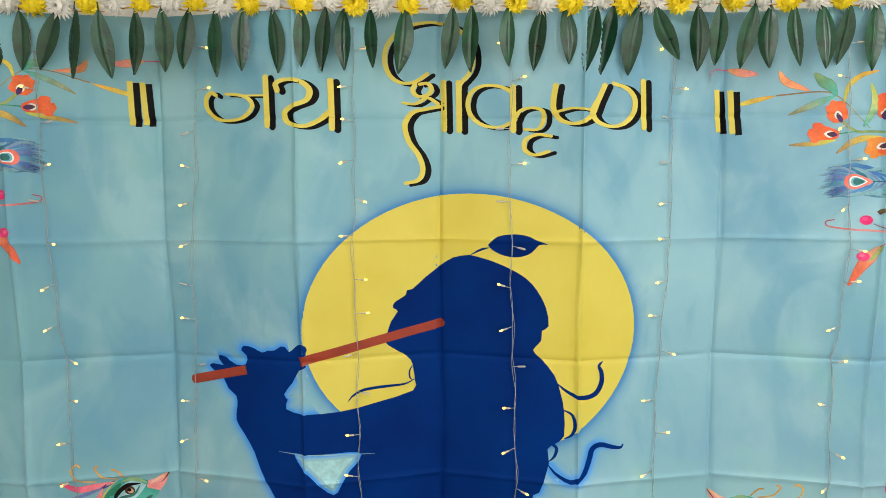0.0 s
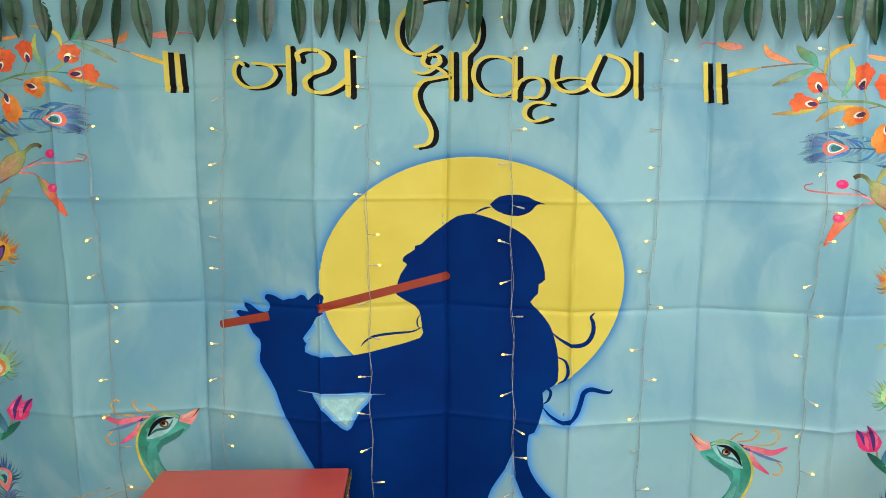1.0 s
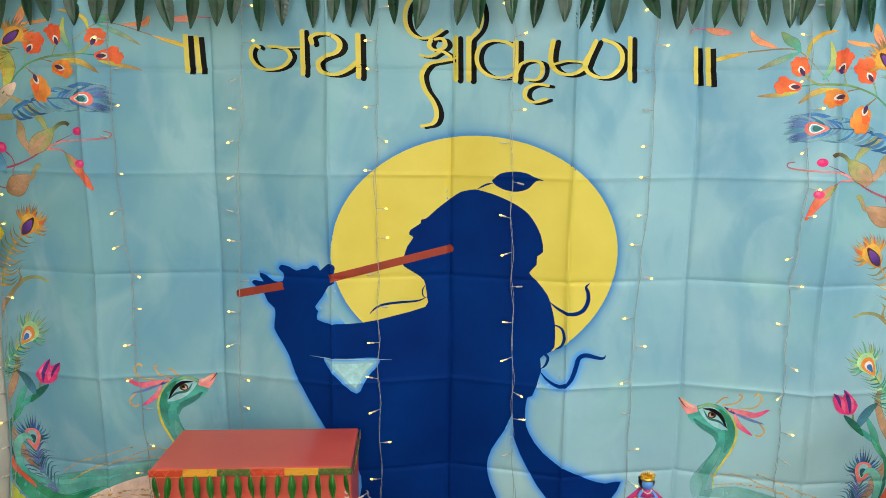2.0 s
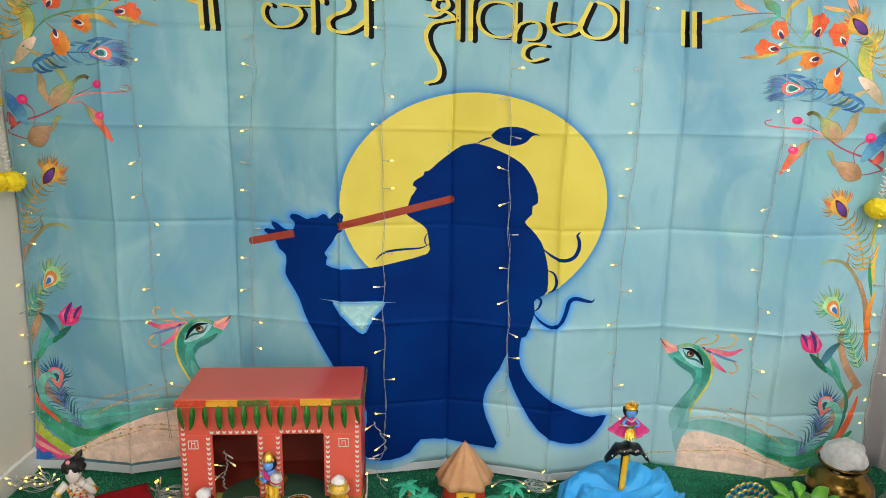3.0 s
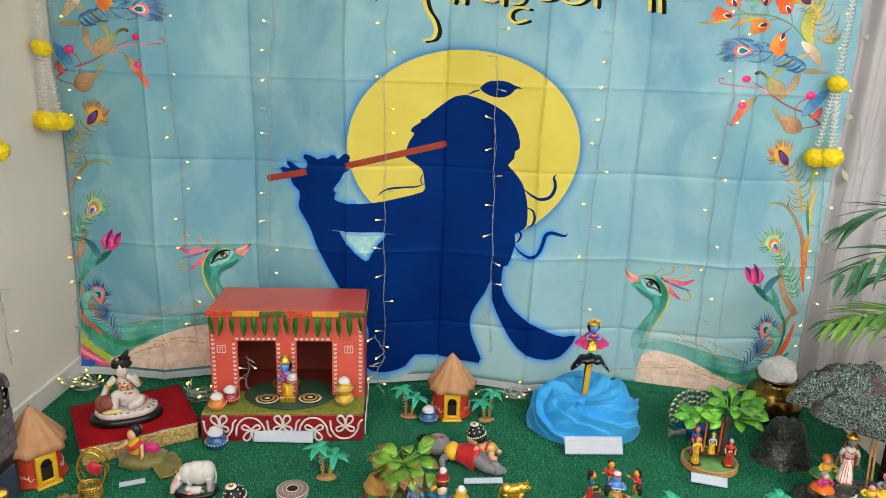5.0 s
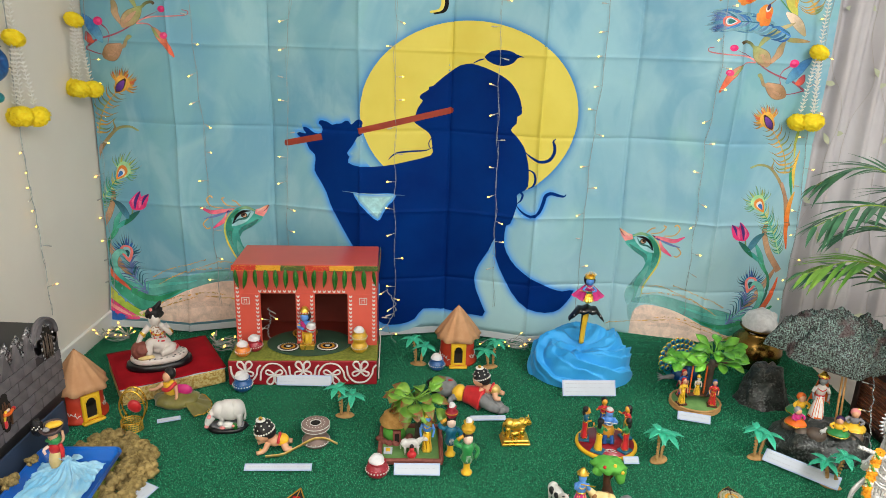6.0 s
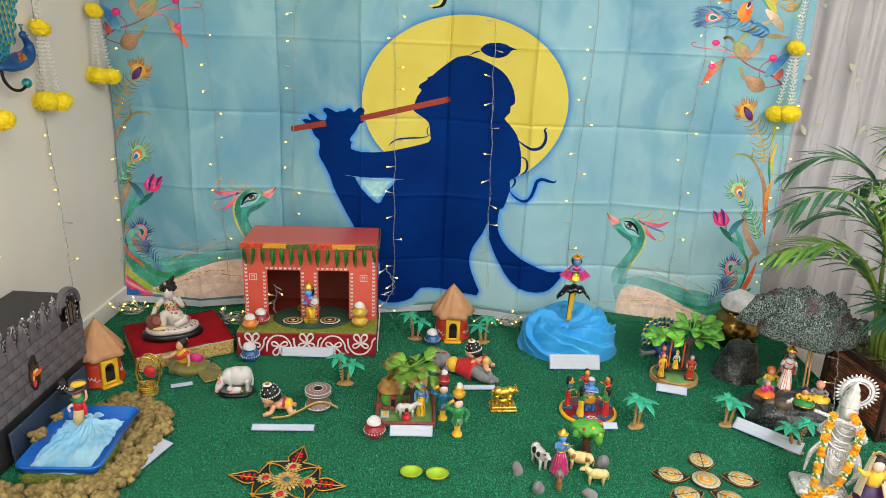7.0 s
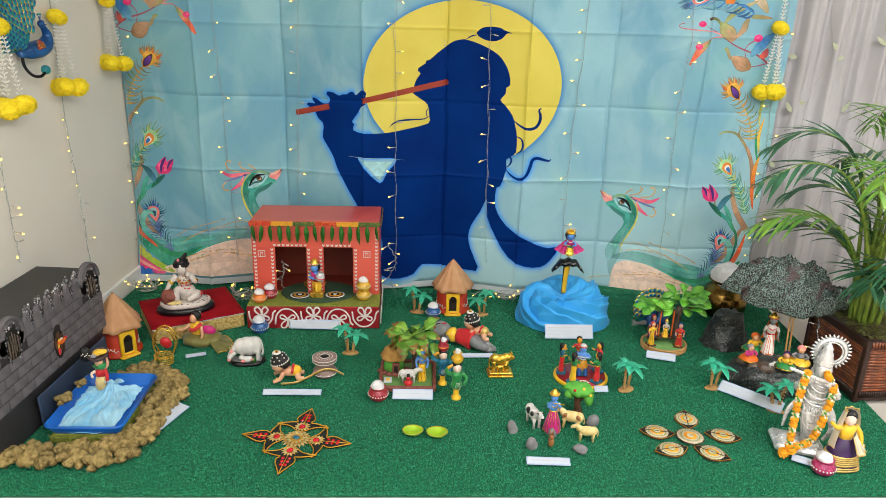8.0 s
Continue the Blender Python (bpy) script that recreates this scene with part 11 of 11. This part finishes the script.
SM = pose(1.192, -1.180, 0, 0, 4.5, -10) @ Matrix.Scale(0.965, 4)
silver_statue(SM)
th = empty("statue_garland", "garland of orange marigolds and small white buds round the statue", "garland")
MARI = petal_ball("marigold", 0.0125, (8, 12, 14, 12, 8), 0.005, 0.006, 9, core=0.9, start=0.8)
LOOP = [p - Vector((0.018, 0, 0)) for p in spline([(1.230, -1.226, 0.292), (1.252, -1.236, 0.250), (1.243, -1.244, 0.185), (1.230, -1.248, 0.122), (1.210, -1.250, 0.070), (1.175, -1.252, 0.052), (1.150, -1.252, 0.046), (1.148, -1.250, 0.090), (1.149, -1.247, 0.150), (1.150, -1.244, 0.212), (1.156, -1.238, 0.260), (1.166, -1.232, 0.298)], 79)]
for i in range(0, 79, 6):
    for k in (0, 2):
        if i + k < 79:
            share("flower", MARI, th, Matrix.Translation(LOOP[i + k]) @ pose(0, 0, 0, 30 * i + 50 * k, 20 * i, 10 * i) @ Matrix.Scale(0.92, 4), "orange marigold")
    b = Build()
    for k in range(3, 6):
        c = LOOP[min(i + k, 78)]
        for q in range(6):
            a = 1.047 * q + 0.5 * k
            b.ball("white_flower" if (q + k) % 3 == 1 else "bud_green" if (q + k) % 3 else "fern_pale", c + Vector((0.0085 * math.cos(a), 0.006 * math.sin(a), 0.005 * math.sin(a + k))), 0.0038, seg=6, rings=4)
    if i < 78:
        b.part("bud_string", th, "white and green buds")
for k, (x, z) in enumerate(((1.130, 0.026), (1.150, 0.038))):
    share("flower", MARI, th, pose(x - 0.014, -1.254, z, 40 * k, 0, 0) @ Matrix.Scale(1.2, 4), "orange marigold")

# dressed doll beside the statue
b = Build()
n = 26
b.lathe("silk_purple", (0, 0, 0), [(0.072, 0), (0.072, 0.004), (0.064, 0.03), (0.050, 0.078), (0.026, 0.115)], seg=n, wob=0.04, flat=(1, 0.8))
for z in (0.006, 0.014, 0.026, 0.033, 0.040, 0.047, 0.054):
    r = 0.0760 - 0.24 * z
    b.lathe("ribbon_gold", (0, 0, z), [(r, -0.0028), (r - 0.001, 0.0028)], seg=n, wob=0.04, flat=(1, 0.8))
b.lathe("silk_yellow", (0, 0, 0.112), [(0.026, 0), (0.026, 0.02), (0.032, 0.045), (0.014, 0.060)], seg=18, flat=(1, 0.8))
b.ball("skin_pale", (-0.004, -0.008, 0.192), (0.020, 0.020, 0.023))
b.ball("black_hair", (0.001, 0.001, 0.201), (0.0245, 0.023, 0.024))
b.ball("black_hair", (0.010, 0.018, 0.172), (0.014, 0.012, 0.026))
V, k = [], 12
for j in range(7):
    for i in range(k):
        a = math.pi * (i / (k - 1)) * 1.15 - 0.1
        r = 0.026 + 0.030 * (j / 6) ** 0.7
        V.append((r * math.cos(a) + 0.003, r * 0.85 * math.sin(a), 0.224 - 0.024 * j + 0.004 * math.sin(i * 2 + j)))
b.add("sheer_gold", V, [(j * k + i, j * k + i + 1, (j + 1) * k + i + 1, (j + 1) * k + i) for j in range(6) for i in range(k - 1)])
b.tube("ribbon_gold", V[:k], 0.003, seg=5)
b.tube("ribbon_gold", V[6 * k:], 0.0022, seg=5)
b.tube("silk_yellow", [(-0.028, 0, 0.158), (-0.055, -0.012, 0.165), (-0.085, -0.018, 0.19)], (0.011, 0.009, 0.006), seg=8, n=8)
b.tube("silk_yellow", [(0.03, 0, 0.158), (0.052, -0.008, 0.13), (0.05, -0.028, 0.095)], (0.011, 0.009, 0.006), seg=8, n=8)
for turn, x0 in ((1.9, 0.004),):
    V, k = [], 15
    for j in range(7):
        t = j / 6
        for i in range(k):
            a = -2.9 + 1.5 * i / (k - 1) + turn * 0.75
            r = 0.030 + 0.042 * t + 0.006 * math.sin(1.6 * i) * t
            V.append((x0 + r * math.cos(a), 0.9 * r * math.sin(a), 0.134 - 0.058 * t + 0.006 * math.sin(0.9 * i + turn)))
    b.add("sheer_gold", V, [(j * k + i, j * k + i + 1, (j + 1) * k + i + 1, (j + 1) * k + i) for j in range(6) for i in range(k - 1)])
    b.tube("ribbon_gold", V[6 * k:], 0.0032, seg=5)
    b.tube("ribbon_gold", [V[j * k] for j in range(7)], 0.0022, seg=5)
b.thing("dressed_doll", "doll in yellow blouse and purple gold-striped skirt beside the statue", "figurine", pose(1.288, -1.264, 0, 0, 0, 8) @ Matrix.Diagonal((0.82, 0.82, 0.87, 1)))

# ---------------------------------------------------------------- bamboo planter with areca palm
def planter():
    m = pose(1.665, -0.70, 0, 0, 0, 8)
    th = empty("bamboo_planter", "square dark wood planter clad in reddish bamboo slats", "planter", m)
    W, H = 0.33, 0.245
    b = Build()
    b.box("dark_wood", (0, 0, H / 2), (W - 0.03, W - 0.03, H - 0.01), bevel=0.003)
    b.part("core", th, "dark wooden box")
    for s in (-1, 1):
        for q in (-1, 1):
            b = Build()
            b.box("dark_wood", (s * (W / 2 - 0.008), q * (W / 2 - 0.008), H / 2), (0.022, 0.022, H), bevel=0.003)
            b.part("corner_post", th)
    for z, h in ((0.022, 0.030), (H - 0.016, 0.030)):
        for q in (-1, 1):
            b = Build()
            b.box("dark_wood", (0, q * (W / 2 - 0.004), z), (W - 0.03, 0.014, h), bevel=0.003)
            b.part("rail", th)
            b = Build()
            b.box("dark_wood", (q * (W / 2 - 0.004), 0, z), (0.014, W - 0.03, h), bevel=0.003)
            b.part("rail", th)
    sl = Build()
    sl.tube("bamboo", [(-W / 2 + 0.018 + (W - 0.036) * i / 8, 0.0008 * math.sin(i * 3), 0.0006 * math.sin(i * 2)) for i in range(9)], 0.0062, seg=8)
    me = sl.mesh("slat")
    rnd = random.Random(3)
    for k in range(15):
        z = 0.044 + 0.0116 * k
        for a in (0, 90, 180, 270):
            share("slat", me, th, pose(0, 0, z, 0, 0, a) @ pose(0, -W / 2 + 0.008, 0, rnd.uniform(0, 360), 0, 0))
    ud = Build()
    for i in range(26):
        ud.tube("bamboo", [(-W / 2 + 0.02 + 0.0116 * i, -W / 2 - 0.002, H - 0.03), (-W / 2 + 0.02 + 0.0116 * i, -W / 2 - 0.002, H - 0.004)], 0.005, seg=6)
    ud.part("upright_slats", th, "short upright bamboo pieces")
    ud = Build()
    for i in range(36):
        x = -W / 2 + 0.012 + (W - 0.024) * i / 35
        ud.tube("dark_wood", [(x, -W / 2 - 0.006, 0.022), (x, -W / 2 - 0.006, 0.046)], 0.0036, seg=6)
        ud.tube("dark_wood", [(-W / 2 - 0.006, x, 0.022), (-W / 2 - 0.006, x, 0.046)], 0.0036, seg=6)
    ud.part("lower_slats", th, "short dark upright pieces above the foot")
    b = Build()
    n = 22
    V = [(-W / 2 + 0.02 + (W - 0.04) * i / (n - 1), -W / 2 + 0.02 + (W - 0.04) * j / (n - 1), H - 0.004 + 0.022 * noise.noise((i * 0.45, j * 0.45, 3))) for j in range(n) for i in range(n)]
    b.add("sphagnum", V, [(j * n + i, j * n + i + 1, (j + 1) * n + i + 1, (j + 1) * n + i) for j in range(n - 1) for i in range(n - 1)])
    for i in range(420):
        p = Vector((rnd.uniform(-0.14, 0.14), rnd.uniform(-0.14, 0.14), H))
        d = Vector((rnd.gauss(0, 1), rnd.gauss(0, 1), abs(rnd.gauss(0, 0.6)))).normalized()
        b.tube("sphagnum", [p, p + d * 0.02, p + d * 0.034 + Vector((0, 0, -0.006))], 0.0011, seg=3)
    b.part("moss", th, "olive sphagnum moss")


planter()


def areca():
    th = empty("areca_palm", "tall areca palm with arching dark green fronds in the bamboo planter", "palm plant", pose(1.61, -0.69, 0.235))
    rnd = random.Random(17)
    specs = []
    # azimuth (degrees), rise, reach, tone
    for az, rise, reach, tone in ((188, 0.62, 0.50, "frond"), (158, 0.70, 0.42, "frond"), (150, 0.34, 0.42, "frond"), (230, 0.64, 0.36, "frond_light"), (145, 0.50, 0.36, "frond"), 
                                  (255, 0.30, 0.26, "frond"), (265, 0.50, 0.30, "frond_light"), (75, 0.78, 0.36, "frond_light"), (20, 0.62, 0.42, "frond"), (-25, 0.5, 0.42, "frond"), (290, 0.66, 0.34, "frond_light"), (235, 0.24, 0.24, "frond"), (180, 0.42, 0.44, "frond_light"), (100, 0.60, 0.34, "frond"), (60, 0.50, 0.34, "frond_light")):
        a = math.radians(az)
        d = Vector((math.cos(a), math.sin(a), 0))
        base = Vector((0.03 * math.cos(a * 3), 0.03 * math.sin(a * 5), -0.01))
        P = spline([base, base + Vector((0, 0, rise * 0.45)) + d * reach * 0.06, base + Vector((0, 0, rise * 0.88)) + d * reach * 0.30, base + Vector((0, 0, rise)) + d * reach * 0.65, base + Vector((0, 0, rise * 0.88)) + d * reach], 34)
        b = Build()
        b.tube("cane", P, (0.0115, 0.0085, 0.0048, 0.0026, 0.0012), seg=8)
        st = b.part("stem", th, "yellow-green cane")
        side = d.cross(Vector((0, 0, 1)))
        for i in np.arange(11, 33.5, 1.5):
            i = int(round(i))
            t = (i - 11) / 22
            L = 0.195 * math.sin(math.pi * (0.22 + 0.68 * t)) * rnd.uniform(0.88, 1.1)
            tan = (P[min(i + 1, 33)] - P[i - 1]).normalized()
            for s in (-1, 1):
                dd = (tan * (0.55 + 0.5 * t) + side * s * (0.95 - 0.35 * t) + Vector((0, 0, 0.10 - 0.25 * t))).normalized()
                b = Build()
                b.leaf(tone, L, 0.0165, aim(P[i], dd), fold=0.35, bend=rnd.uniform(0.10, 0.38), n=8, tip=1.1)
                b.part("leaflet", st)
    for k in range(5):
        a = 1.26 * k + 0.4
        x, y = 0.045 * math.cos(a), 0.045 * math.sin(a)
        b = Build()
        b.tube("cane", [(x, y, -0.01), (x * 1.3, y * 1.3, 0.14), (x * 2.0 + 0.01, y * 1.6, 0.34), (x * 3.0 + 0.02, y * 2, 0.56)], (0.0095, 0.008, 0.0065, 0.0035), seg=8, n=16)
        for z in (0.06, 0.13, 0.21):
            b.lathe("cane", (x * (1 + 2.1 * z), y * (1 + 2.0 * z), z), [(0.0085, -0.002), (0.0098, 0), (0.0085, 0.002)], seg=8)
        b.part("bare_cane", th, "ringed yellow-green cane")


areca()
